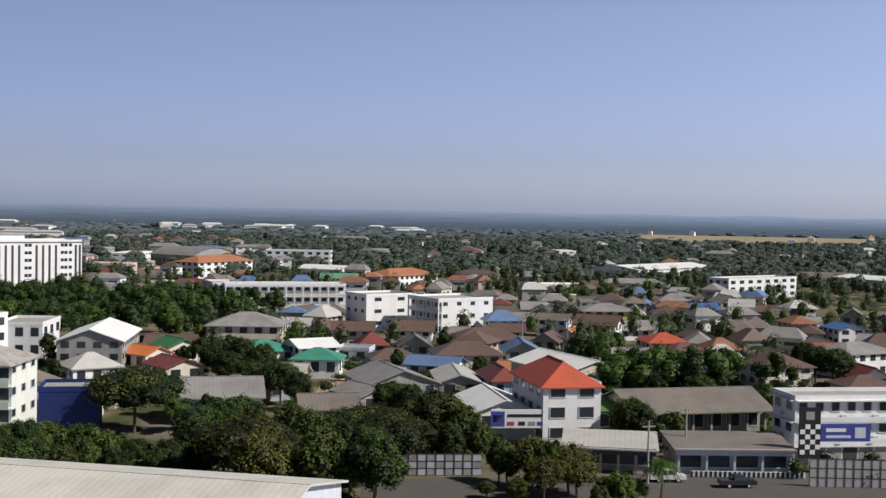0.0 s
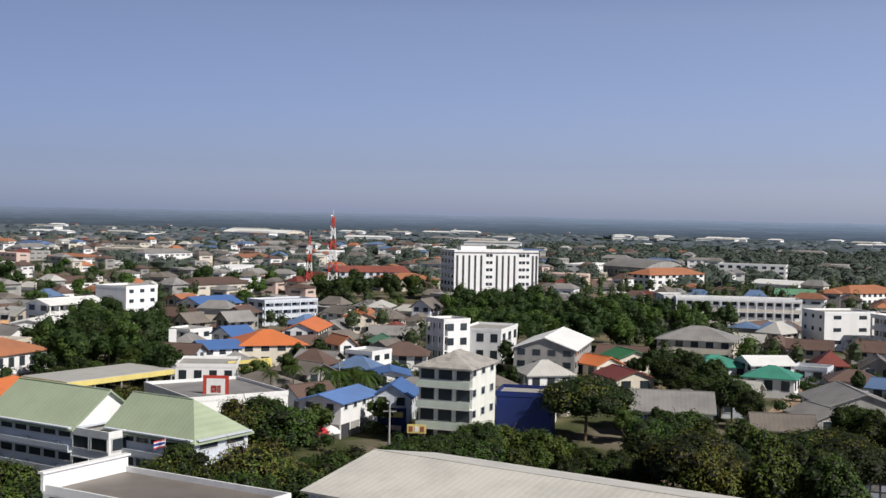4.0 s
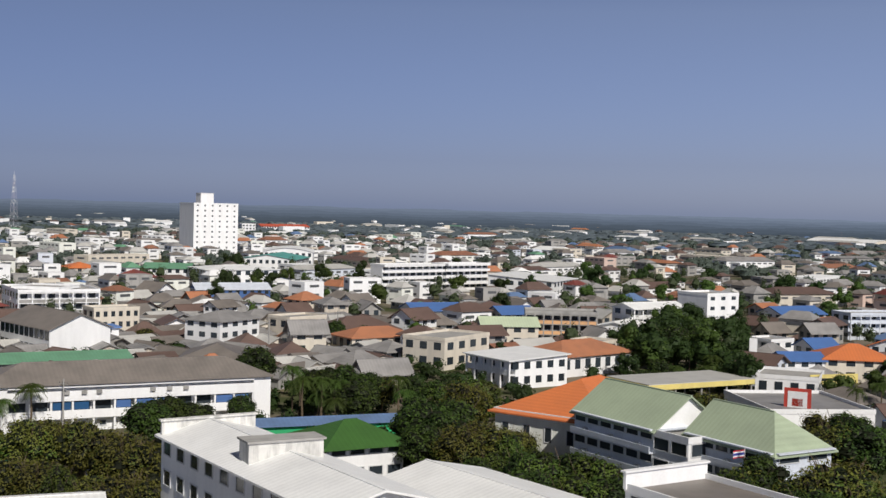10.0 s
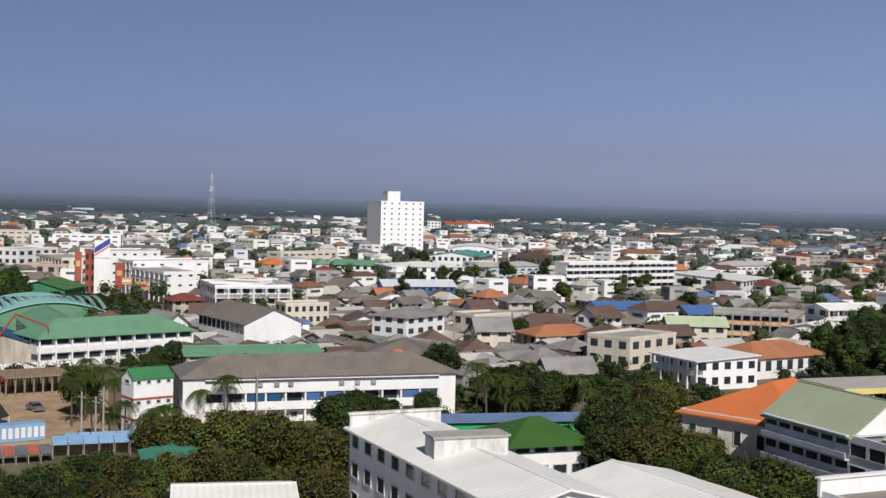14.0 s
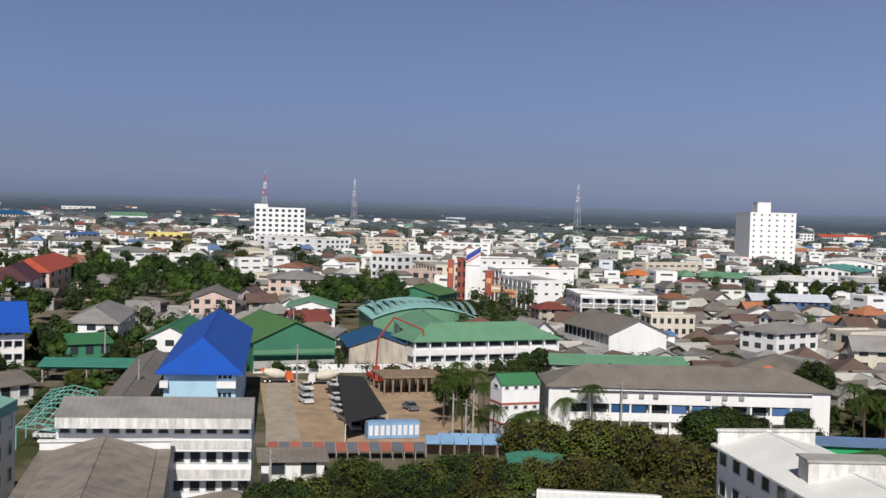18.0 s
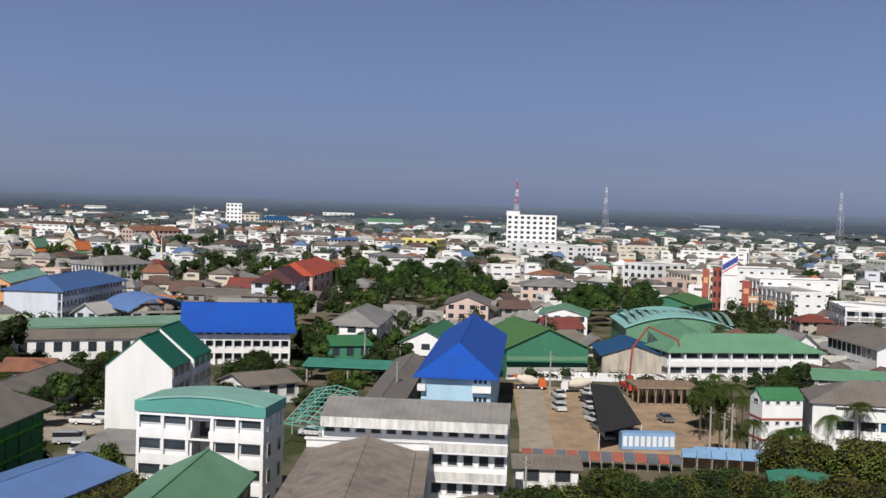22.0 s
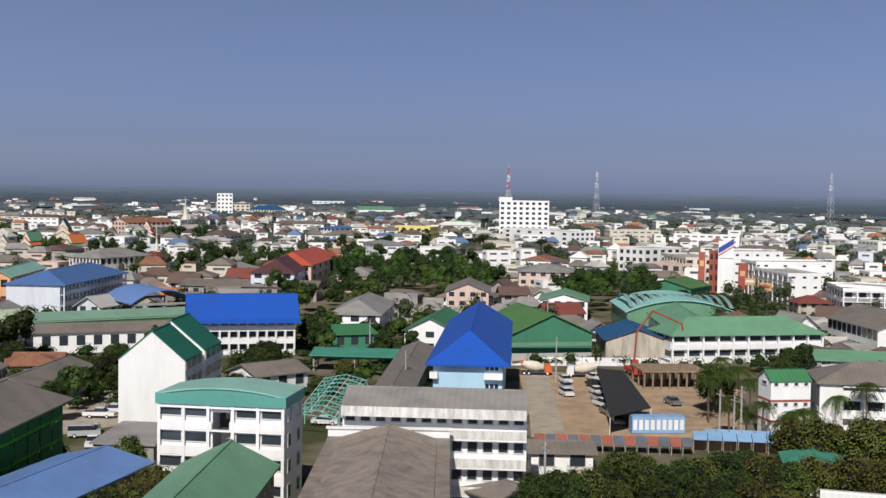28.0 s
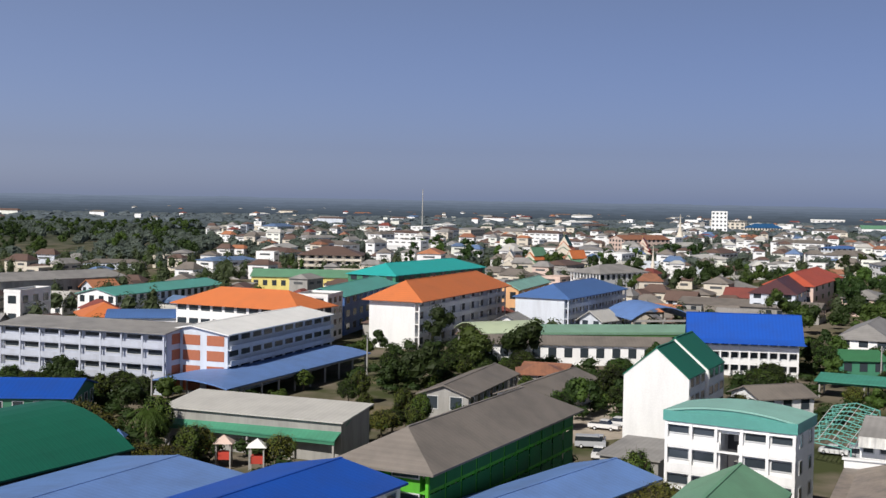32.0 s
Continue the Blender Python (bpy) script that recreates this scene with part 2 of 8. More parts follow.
def leaf_mat(name, colour, shift=0.3):
    """Leaves: light falls on them and a little shines through."""
    m = mat(name, colour, rough=0.65, dirt=0.3, size=2.5, grain=0.12, fine=12, shift=shift, spec=0.25)
    n, l = m.node_tree.nodes, m.node_tree.links
    hue, tint_ = n.new("ShaderNodeMath"), next(q for q in n if q.type == "HUE_SAT")
    who = next(q for q in n if q.type == "OBJECT_INFO")
    hue.operation, hue.inputs[1].default_value, hue.inputs[2].default_value = "MULTIPLY_ADD", 0.13 * shift, 0.5 - 0.04 * shift
    l.new(who.outputs["Random"], hue.inputs[0])
    l.new(hue.outputs[0], tint_.inputs["Hue"])
    thin = n.new("ShaderNodeBsdfTranslucent")
    thin.inputs["Color"].default_value = (colour[0] * 1.5, colour[1] * 1.5, colour[2], 1)
    both = n.new("ShaderNodeMixShader")
    both.inputs[0].default_value = 0.2
    l.new(n["Principled BSDF"].outputs[0], both.inputs[1])
    l.new(thin.outputs[0], both.inputs[2])
    l.new(both.outputs[0], n["Material Output"].inputs["Surface"])
    return m


# the last colour stands in for the shade deep inside a crown
LEAF = [leaf_mat("leaf_dark", (0.026, 0.044, 0.009)), leaf_mat("leaf_mid", (0.054, 0.083, 0.014)), leaf_mat("leaf_light", (0.095, 0.125, 0.021)),
        leaf_mat("leaf_dry", (0.125, 0.122, 0.022)), leaf_mat("crown_inner_shade", (0.014, 0.017, 0.007))]


# ---- building blocks of meshes ----
def quad_box(verts, faces, x0, x1, y0, y1, z0, z1):
    i = len(verts)
    verts += [(x0, y0, z0), (x1, y0, z0), (x1, y1, z0), (x0, y1, z0), (x0, y0, z1), (x1, y0, z1), (x1, y1, z1), (x0, y1, z1)]
    faces += [(i, i + 3, i + 2, i + 1), (i + 4, i + 5, i + 6, i + 7), (i, i + 1, i + 5, i + 4), (i + 1, i + 2, i + 6, i + 5),
              (i + 2, i + 3, i + 7, i + 6), (i + 3, i, i + 4, i + 7)]


def mesh(name, verts, faces, mats, slots=None, smooth=False):
    me = bpy.data.meshes.new(name)
    me.from_pydata([tuple(v) for v in verts], [], faces)
    for m in (mats if isinstance(mats, (list, tuple)) else [mats]):
        me.materials.append(m)
    if slots:
        me.polygons.foreach_set("material_index", slots)
    if smooth:
        me.polygons.foreach_set("use_smooth", [True] * len(me.polygons))
    me.update()
    return me


def part(name, me, parent, m=None, label=""):
    ob = new(name, me)
    ob.parent = parent
    if m is not None:
        ob.matrix_basis = m
    return tagged(ob, label)


def boxes(name, material, *dims):
    v, f = [], []
    for d in dims:
        quad_box(v, f, *d)
    return mesh(name, v, f, material)


CACHE = {}


def ring_frame(v, f, w, h, t, y0, y1):
    """A connected rectangular frame, open in the middle."""
    i = len(v)
    for yy in (y0, y1):
        v += [(-w / 2, yy, 0), (w / 2, yy, 0), (w / 2, yy, h), (-w / 2, yy, h), (-w / 2 + t, yy, t), (w / 2 - t, yy, t), (w / 2 - t, yy, h - t), (-w / 2 + t, yy, h - t)]
    for k in range(4):
        n = (k + 1) % 4
        f += [(i + k, i + n, i + 4 + n, i + 4 + k), (i + k, i + 8 + k, i + 8 + n, i + n), (i + 4 + k, i + 4 + n, i + 12 + n, i + 12 + k)]


def window(w, h, parent, m):
    """A framed window standing in a wall whose outside looks to -y, with its pane."""
    key = ("win", round(w, 1), round(h, 1))
    if key not in CACHE:
        w, h = key[1], key[2]
        v, f = [], []
        ring_frame(v, f, w + 0.2, h + 0.2, 0.13, -0.1, 0.0)
        CACHE[key] = (mesh("window_frame", v, f, FRAME), boxes("pane", GLASS, (-w / 2 - 0.02, w / 2 + 0.02, -0.035, -0.004, 0.08, h + 0.12)))
    fr = part("window", CACHE[key][0], parent, m)
    part("pane", CACHE[key][1], fr)
    return fr


def tube(v, f, a, b, r0, r1=None, n=6):
    a, b = Vector(a), Vector(b)
    r1 = r0 if r1 is None else r1
    w = (b - a).normalized()
    p = w.cross(Vector((0, 0, 1)) if abs(w.z) < 0.9 else Vector((1, 0, 0))).normalized()
    q = w.cross(p)
    i = len(v)
    for c, r in ((a, r0), (b, r1)):
        v += [c + (p * math.cos(2 * math.pi * k / n) + q * math.sin(2 * math.pi * k / n)) * r for k in range(n)]
    f += [(i + k, i + (k + 1) % n, i + n + (k + 1) % n, i + n + k) for k in range(n)]
    f += [tuple(i + k for k in range(n))[::-1], tuple(i + n + k for k in range(n))]


FOOT = []      # footprints, to keep trees and infill off buildings


def clear_of(x, y, r):
    for cx, cy, c, s, w, d in FOOT:
        dx, dy = x - cx, y - cy
        if abs(dx * c + dy * s) < w / 2 + r and abs(-dx * s + dy * c) < d / 2 + r:
            return False
    return True


def roof_mesh(kind, w, d, rise, over, material):
    """A roof slab with its underside over a w x d plan, eaves at z 0. Ridge along the longer side ('gableend': along y)."""
    key = ("roof", kind, round(w, 1), round(d, 1), rise, over, material.name)
    if key in CACHE:
        return CACHE[key]
    force = kind == "gablex"
    kind = "gable" if force else kind
    v, f = [], []
    along_y = kind == "gableend" or (kind in ("gable", "hip", "arch") and d > w and not force) or (kind == "archcross" and w >= d)
    a, b = ((d, w) if along_y else (w, d))
    a, b = a / 2 + over, b / 2 + over
    drop = -rise * over / max(b, 0.1)
    t = 0.22
    if kind in ("gable", "gableend"):
        prof = [(-b, drop), (0, rise), (b, drop)]
    elif kind in ("arch", "archcross"):
        prof = [(b * (q / 6.0), rise * (1 - (q / 6.0) ** 2)) for q in range(-6, 7)]
    elif kind == "shed":
        prof = [(-b, 0.0), (b, rise)]
    else:
        prof = None
    if prof:
        n = len(prof)
        for x in (-a, a):
            v += [(x, y, z) for y, z in prof] + [(x, y, z - t) for y, z in prof]
        for i in range(n - 1):
            f.append((i, 2 * n + i, 2 * n + i + 1, i + 1))
            f.append((n + i, n + i + 1, 3 * n + i + 1, 3 * n + i))
            f.append((i, i + 1, n + i + 1, n + i))
            f.append((2 * n + i, 3 * n + i, 3 * n + i + 1, 2 * n + i + 1))
        f.append((0, n, 3 * n, 2 * n))
        f.append((n - 1, 3 * n - 1, 4 * n - 1, 2 * n - 1))
        # ridge cap
        if kind in ("gable", "gableend"):
            quad_box(v, f, -a, a, -0.18, 0.18, rise - 0.06, rise + 0.05)
    else:       # hip; 'hipend' keeps a gable at -x
        r = max(a - b, 0.15 * a)
        v += [(-a, -b, drop), (a, -b, drop), (a, b, drop), (-a, b, drop), (-a if kind == "hipend" else -r, 0, rise), (r, 0, rise)]
        v += [(-a, -b, drop - t), (a, -b, drop - t), (a, b, drop - t), (-a, b, drop - t)]
        f += [(0, 1, 5, 4), (1, 2, 5), (2, 3, 4, 5), (3, 0, 4), (0, 6, 7, 1), (1, 7, 8, 2), (2, 8, 9, 3), (3, 9, 6, 0), (9, 8, 7, 6)]
        quad_box(v, f, -a if kind == "hipend" else -r, r, -0.15, 0.15, rise - 0.06, rise + 0.05)
    runs = [c for x, y, z in v for c in (x, 0.02 * y, 0.0)]
    if along_y:
        v = [(-y, x, z) for x, y, z in v]
    CACHE[key] = mesh("roof", v, f, material)
    CACHE[key].attributes.new("run", "FLOAT_VECTOR", "POINT").data.foreach_set("vector", runs)
    return CACHE[key]


def gable_walls(v, f, kind, w, d, h, rise):
    """Closes the wall under a gable, shed or arched roof; v is wall points to add to."""
    force = kind == "gablex"
    kind = "gable" if force else kind
    along_y = kind == "gableend" or (kind in ("gable", "arch") and d > w and not force) or (kind == "archcross" and w >= d)
    a, b = ((d, w) if along_y else (w, d))
    a, b = a / 2 - 0.01, b / 2
    if kind in ("gable", "gableend", "hipend"):
        prof = [(-b, 0), (0, rise), (b, 0)]
    elif kind in ("arch", "archcross"):
        prof = [(b * (q / 6.0), rise * (1 - (q / 6.0) ** 2)) for q in range(-6, 7)]
    elif kind == "shed":
        prof = [(-b, 0), (b, rise), (b, 0)]
    else:
        return
    for x in (-a,) if kind == "hipend" else (-a, a):
        i = len(v)
        pts = [(x, y, h + z - 0.1) for y, z in prof]
        v += [(-y, xx, z) for xx, y, z in pts] if along_y else pts
        f.append(tuple(range(i, i + len(prof))))
    if kind == "shed":
        i = len(v)
        v += [(-a, b, h - 0.1), (a, b, h - 0.1), (a, b, h + rise - 0.1), (-a, b, h + rise - 0.1)]
        f.append((i, i + 1, i + 2, i + 3))




def words(material):
    return material.name.replace("_paint", "").replace("_sheet", "").replace("_", " ")


def building(name, x, y, yaw, w, d, h, roof="flat", top=None, wall=None, floors=2, rise=2.0, over=0.6, win=0, style="", shop=False, openw=False, blank="", fill=0.5, whf=0.5, fascia=None, panels=None, recess=None, gallery="", rail=None, band=None, gab=None, deep=1.6, glaze=None, cols=True, lift=0.0, skylights=0, skirt=None, label="", category="building"):
    """A building with walls, roof, storey ledges and windows; x, y its middle, local -y and -x its front faces."""
    wall = wall or WHITE
    m = pose(x, y, 0, 0, 0, yaw)
    c, s = math.cos(radians(yaw)), math.sin(radians(yaw))
    FOOT.append((x, y, c, s, w, d))
    dist = math.hypot(x, y)
    ob = new(name)
    ob.matrix_world = m
    kindname = {"hip": "hipped", "hipend": "half-hipped", "gable": "gabled", "gableend": "gabled", "gablex": "gabled", "arch": "arched", "archcross": "arched", "shed": "sloping", "flat": "flat", "slab": "flat", "parapet": "flat"}[roof]
    roofname = (words(top) if top and roof != "flat" else "concrete") + " " + kindname + " roof"
    tagged(ob, label or "%s %s-storey %s with a %s" % (words(wall), ("one", "two", "three", "four", "five", "six", "seven", "eight", "nine", "ten", "eleven", "twelve")[floors - 1],
                                                     name.replace("_", " "), roofname.replace(" tile", " tiled").replace("roof roof", "roof").replace("roof hipped roof", "hipped roof")), category)
    hw, hd = w / 2, d / 2
    v, f = [], []
    if openw:
        n = max(2, int(w / 6))
        for i in range(n + 1):
            for yy in (-hd + 0.3, hd - 0.3):
                xx = -hw + 0.3 + (w - 0.6) * i / n
                part("post", boxes("post", CONCRETE, (xx - 0.15, xx + 0.15, yy - 0.15, yy + 0.15, 0, h)), ob)
        for yy in (-hd, hd - 0.2):
            part("beam", boxes("beam", wall, (-hw, hw, yy, yy + 0.2, h - 0.7, h - 0.1)), ob)
    else:
        gal = gallery.split()
        if recess:      # an open stair well cut into the side
            half = recess[2] / 2
            for y0, y1, x0 in ((-hd, -half, -hw + deep), (half, hd, -hw + deep), (-half, half, -hw + 3.2)):
                quad_box(v, f, x0, hw, y0, y1, 0, h - 0.02)
        else:
            quad_box(v, f, -hw + deep * ("side" in gal), hw - deep * ("end" in gal), -hd + deep * ("front" in gal), hd - deep * ("rear" in gal), 0, h - 0.02)
        if gab:
            gv, gf = [], []
            gable_walls(gv, gf, roof, w, d, h + lift, rise)
            for q in gf:
                part("gable", mesh("gable", [gv[i] for i in q], [tuple(range(len(q)))], gab), ob)
        else:
            gable_walls(v, f, roof, w, d, h + lift, rise)
        part("wall", mesh("wall", v, f, wall), ob)
    if roof in ("flat", "parapet"):
        p = 0.7
        part("parapet", boxes("parapet", wall, (-hw - 0.08, hw + 0.08, -hd - 0.08, -hd + 0.15, h - 0.15, h + p), (-hw - 0.08, hw + 0.08, hd - 0.15, hd + 0.08, h - 0.15, h + p),
                              (-hw - 0.08, -hw + 0.15, -hd + 0.15, hd - 0.15, h - 0.15, h + p), (hw - 0.15, hw + 0.08, -hd + 0.15, hd - 0.15, h - 0.15, h + p)), ob)
        part("roof", boxes("roof", top or CONCRETE, (-hw + 0.15, hw - 0.15, -hd + 0.15, hd - 0.15, h - 0.1, h + 0.12)), ob)
    elif roof == "slab":
        part("roof", boxes("roof", top, (-hw - 0.1, hw + 0.1, -hd - 0.1, hd + 0.1, h, h + 0.25)), ob)
    else:
        part("roof", roof_mesh(roof, w, d, rise, over, top), ob, pose(0, 0, h + lift))
    for i in range(skylights):
        x0 = -hw + w * (i + 0.62) / skylights
        sv, sf = [], []
        for q in range(-5, 6):
            z = h + rise * (1 - (q / 6.0) ** 2) + 0.06
            sv += [(x0 - w / skylights * 0.24, (hd + over) * q / 6.0, z), (x0 + w / skylights * 0.24, (hd + over) * q / 6.0, z)]
        sf = [(2 * q, 2 * q + 1, 2 * q + 3, 2 * q + 2) for q in range(10)]
        part("skylight", mesh("skylight", sv, sf, ROOFLIGHT), ob)
    if fascia:
        for q0, q1, r0, r1 in ((-hw - 0.2, hw + 0.2, -hd - 0.2, -hd - 0.01), (-hw - 0.2, hw + 0.2, hd + 0.01, hd + 0.2), (-hw - 0.2, -hw - 0.01, -hd, hd), (hw + 0.01, hw + 0.2, -hd, hd)):
            part("fascia", boxes("fascia", fascia, (q0, q1, r0, r1, h - (0.1 if lift else 0.9), h + (lift or 0.1))), ob)
    # storeys
    fh = h / floors
    faces = [("front", w, pose(0, -hd, 0)), ("side", d, pose(-hw, 0, 0, 0, 0, -90)), ("end", d, pose(hw, 0, 0, 0, 0, 90)), ("rear", w, pose(0, hd, 0, 0, 0, 180))]
    near = dist < 345
    for which, length, fm in faces:
        nrm = m.to_3x3() @ fm.to_3x3() @ Vector((0, -1, 0))
        mid = m @ (fm @ Vector((0, 0, h / 2)))
        if openw or nrm.x * -mid.x + nrm.y * -mid.y < 0.05 * mid.length:
            continue
        if which in blank.split():
            continue
        full = which in ("front", "rear")
        if skirt:
            sv = [(-length / 2 - 1.4, -1.7, h - 1.0), (length / 2 + 1.4, -1.7, h - 1.0), (length / 2 + 0.3, 0.0, h + 0.05), (-length / 2 - 0.3, 0.0, h + 0.05)]
            sv += [(px, py, pz - 0.12) for px, py, pz in sv]
            part("skirt_roof", mesh("skirt_roof", sv, [(0, 1, 2, 3), (7, 6, 5, 4), (0, 4, 5, 1), (1, 5, 6, 2), (3, 7, 4, 0)], skirt), ob, fm)
        if which in gallery.split():
            n = win or max(2, round(length / 4))
            for k in range(floors):
                z = k * fh
                gw, gh = glaze or (fill, whf)
                for i in range(n):
                    if not (recess and abs((i + 0.5) / n - recess[1]) < 0.4 / n):
                        window(min(3.4, length / n * gw), fh * gh, ob, fm @ pose(-length / 2 + length * (i + 0.5) / n, deep, z + fh * (0.83 - gh)))
                if k:
                    part("gallery_floor", boxes("gallery_floor", wall, (-length / 2, length / 2, 0.0, deep, z - 0.2, z)), ob, fm)
                    spans = [(-length / 2, length / 2)]
                    if recess and which == recess[0]:
                        mid_ = length * (recess[1] - 0.5)
                        spans = [(-length / 2, mid_ - recess[2] / 2), (mid_ + recess[2] / 2, length / 2)]
                    for s0, s1 in spans:
                        part("balustrade", boxes("balustrade", rail or wall, (s0, s1, 0.0, 0.12, z + 0.02, z + 1.0)), ob, fm)
            part("gallery_beam", boxes("gallery_beam", wall, (-length / 2, length / 2, 0.02, deep, h - 0.55, h - 0.05)), ob, fm)
            if recess and which == recess[0]:
                # dark panels and grey landings put the stair well's shade into colour
                part("stair_lining", boxes("stair_lining", DARK, (-recess[2] / 2 + 0.01, recess[2] / 2 - 0.01, 3.1, 3.18, 0, h - 1.0), (recess[2] / 2 - 0.06, recess[2] / 2 - 0.01, 0.5, 3.1, 0, h - 1.0)), ob, fm)
                for k in range(1, floors):
                    part("stair_landing", boxes("stair_landing", GREY2, (0, recess[2] / 2 - 0.07, 2.0, 3.1, (k + 0.5) * fh - 0.5, (k + 0.5) * fh + 0.1)), ob, fm)
                part("stair_head", boxes("stair_head", wall, (-recess[2] / 2 + 0.01, recess[2] / 2 - 0.01, 0.5, 3.1, h - 1.0, h - 0.06)), ob, fm)
            for i in range(n + 1 if cols else 0):
                xx = -length / 2 + 0.2 + (length - 0.4) * i / n
                part("column", boxes("column", wall, (-0.18, 0.18, -0.06, 0.3, 0, h - 0.05)), ob, fm @ pose(xx, 0, 0))
            continue
        if panels and which == panels[0]:
            cols, lines, pm = panels[1:]
            for i in range(cols):
                for k in range(lines):
                    cw, chh = length / cols, h / lines
                    part("panel", boxes("panel", pm, (-cw * 0.36, cw * 0.36, -0.05, 0, chh * 0.18, chh * 0.84)), ob, fm @ pose(-length / 2 + cw * (i + 0.5), 0, chh * k))
            continue
        n = win if full and win else max(1, round(length / 3.6))
        if not full and win and d < w:
            n = max(1, round(length / 4.2))
        if d > w and win:
            n = max(1, round(win * d / max(w, d))) if not full else max(1, round(length / 4))
        for k in range(floors):
            z = k * fh
            if shop and k == 0:
                for i in range(n):
                    xx = -length / 2 + length * (i + 0.5) / n
                    # every third panel is coloured dark as an unlit shop interior
                    part("shutter", boxes("shutter", GREY2 if i % 3 else DARK, (-length / n * 0.44, length / n * 0.44, -0.06, 0, 0.05, fh * 0.78)), ob, fm @ pose(xx, 0, 0))
                continue
            if band and k:
                part("trim_band", boxes("trim_band", band, (-length / 2 - 0.05, length / 2 + 0.05, -0.06, -0.005, z - 0.2, z + 0.15)), ob, fm)
            if style == "ledge" and length > 5:
                part("ledge", boxes("ledge", wall, (-length / 2, length / 2, -0.75, -0.01, z + fh - 0.22, z + fh - 0.04)), ob, fm)
                if near and dist < 250:
                    for i in range(0, n, 2):
                        xx = -length / 2 + length * (i + 0.98) / n
                        if "ac" not in CACHE:
                            CACHE["ac"] = boxes("air_conditioner", FRAME, (-0.42, 0.42, -0.42, -0.06, 0.08, 0.68))
                        part("air_conditioner", CACHE["ac"], ob, fm @ pose(xx, 0, z + 0.3))
                if k and full:
                    part("balustrade", boxes("balustrade", wall, (-length / 2, length / 2, -0.78, -0.66, z, z + 0.75)), ob, fm)
            if style == "stripe" and full:
                if k == 0:
                    # flat dark strips stand in for shaded slots between the piers
                    for q in (0.035, 0.105, 0.175, 0.245, 0.315, 0.5, 0.57, 0.64, 0.71, 0.93, 0.975):
                        part("dark_recess", boxes("dark_recess", DARK, (-0.5, 0.5, -0.05, 0, 1.5, h - 1.6)), ob, fm @ pose(-length / 2 + q * length, 0, 0))
                    part("roof_rail", boxes("roof_rail", DARK, (-length / 2, length / 2, -0.1, 0, h - 0.7, h - 0.3)), ob, fm)
                for q in (0.39, 0.43, 0.78, 0.82, 0.87):
                    part("window", boxes("window", GLASS, (-0.7, 0.7, -0.05, 0, z + 0.9, z + 2.2)), ob, fm @ pose(-length / 2 + q * length, 0, 0))
                continue
            wh = min(2.2, fh * whf)
            ww = min(3.4, length / n * fill)
            if near and dist < 250 and n * floors <= 60:
                for i in range(n):
                    xx = -length / 2 + length * (i + 0.5) / n
                    if recess and which == recess[0] and abs(xx - length * (recess[1] - 0.5)) < recess[2] / 2 + 0.4 * ww:
                        continue
                    window(ww, wh, ob, fm @ pose(xx, 0, z + fh * (0.86 - whf)))
            else:
                dims = []
                for i in range(n):
                    xx = -length / 2 + length * (i + 0.5) / n
                    dims.append((xx - ww / 2, xx + ww / 2, -0.06, 0, z + fh * (0.86 - whf), z + fh * (0.86 - whf) + wh))
                part("window_band", boxes("window_band", GLASS, *dims), ob, fm)["kind"] = "stuff"
    return ob


# ---- ground ----
gm = bpy.data.materials.new("ground_cover")
gm.use_nodes = True
gn, gl = gm.node_tree.nodes, gm.node_tree.links
gtc = gn.new("ShaderNodeTexCoord")


def ground_noise(scale, detail=6):
    n = gn.new("ShaderNodeTexNoise")
    n.inputs["Scale"].default_value, n.inputs["Detail"].default_value = scale, detail
    gl.new(gtc.outputs["Object"], n.inputs["Vector"])
    return n


def ground_mix(a, b, fac, lo, hi):
    r = gn.new("ShaderNodeMapRange")
    r.inputs["From Min"].default_value, r.inputs["From Max"].default_value = lo, hi
    gl.new(fac, r.inputs[0])
    m = gn.new("ShaderNodeMix")
    m.data_type = "RGBA"
    for key, c in (("A", a), ("B", b)):
        if isinstance(c, tuple):
            m.inputs[key].default_value = (*c, 1)
        else:
            gl.new(c, m.inputs[key])
    gl.new(r.outputs[0], m.inputs["Factor"])
    return m.outputs["Result"]


town = ground_mix((0.17, 0.145, 0.11), (0.06, 0.07, 0.03), ground_noise(0.06).outputs[0], 0.42, 0.58)
town = ground_mix(town, (0.24, 0.19, 0.13), ground_noise(0.03).outputs[0], 0.56, 0.7)
wild = ground_mix((0.04, 0.055, 0.042), (0.05, 0.066, 0.045), ground_noise(0.012).outputs[0], 0.4, 0.6)
wild = ground_mix(wild, (0.16, 0.15, 0.09), ground_noise(0.0022).outputs[0], 0.62, 0.7)
dist_n = gn.new("ShaderNodeVectorMath")
dist_n.operation = "LENGTH"
gl.new(gtc.outputs["Object"], dist_n.inputs[0])
gl.new(ground_mix(town, wild, dist_n.outputs["Value"], 700, 1300), gn["Principled BSDF"].inputs["Base Color"])
gn["Principled BSDF"].inputs["Roughness"].default_value = 1.0
gn["Principled BSDF"].inputs["Specular IOR Level"].default_value = 0.05
R0 = 4900
disc = mesh("ground", [(R0 * math.cos(2 * math.pi * i / 64), R0 * math.sin(2 * math.pi * i / 64), 0) for i in range(64)], [tuple(range(64))], gm)
tagged(new("ground", disc), "dry town ground of soil, grass and paving", "ground", kind="structure")

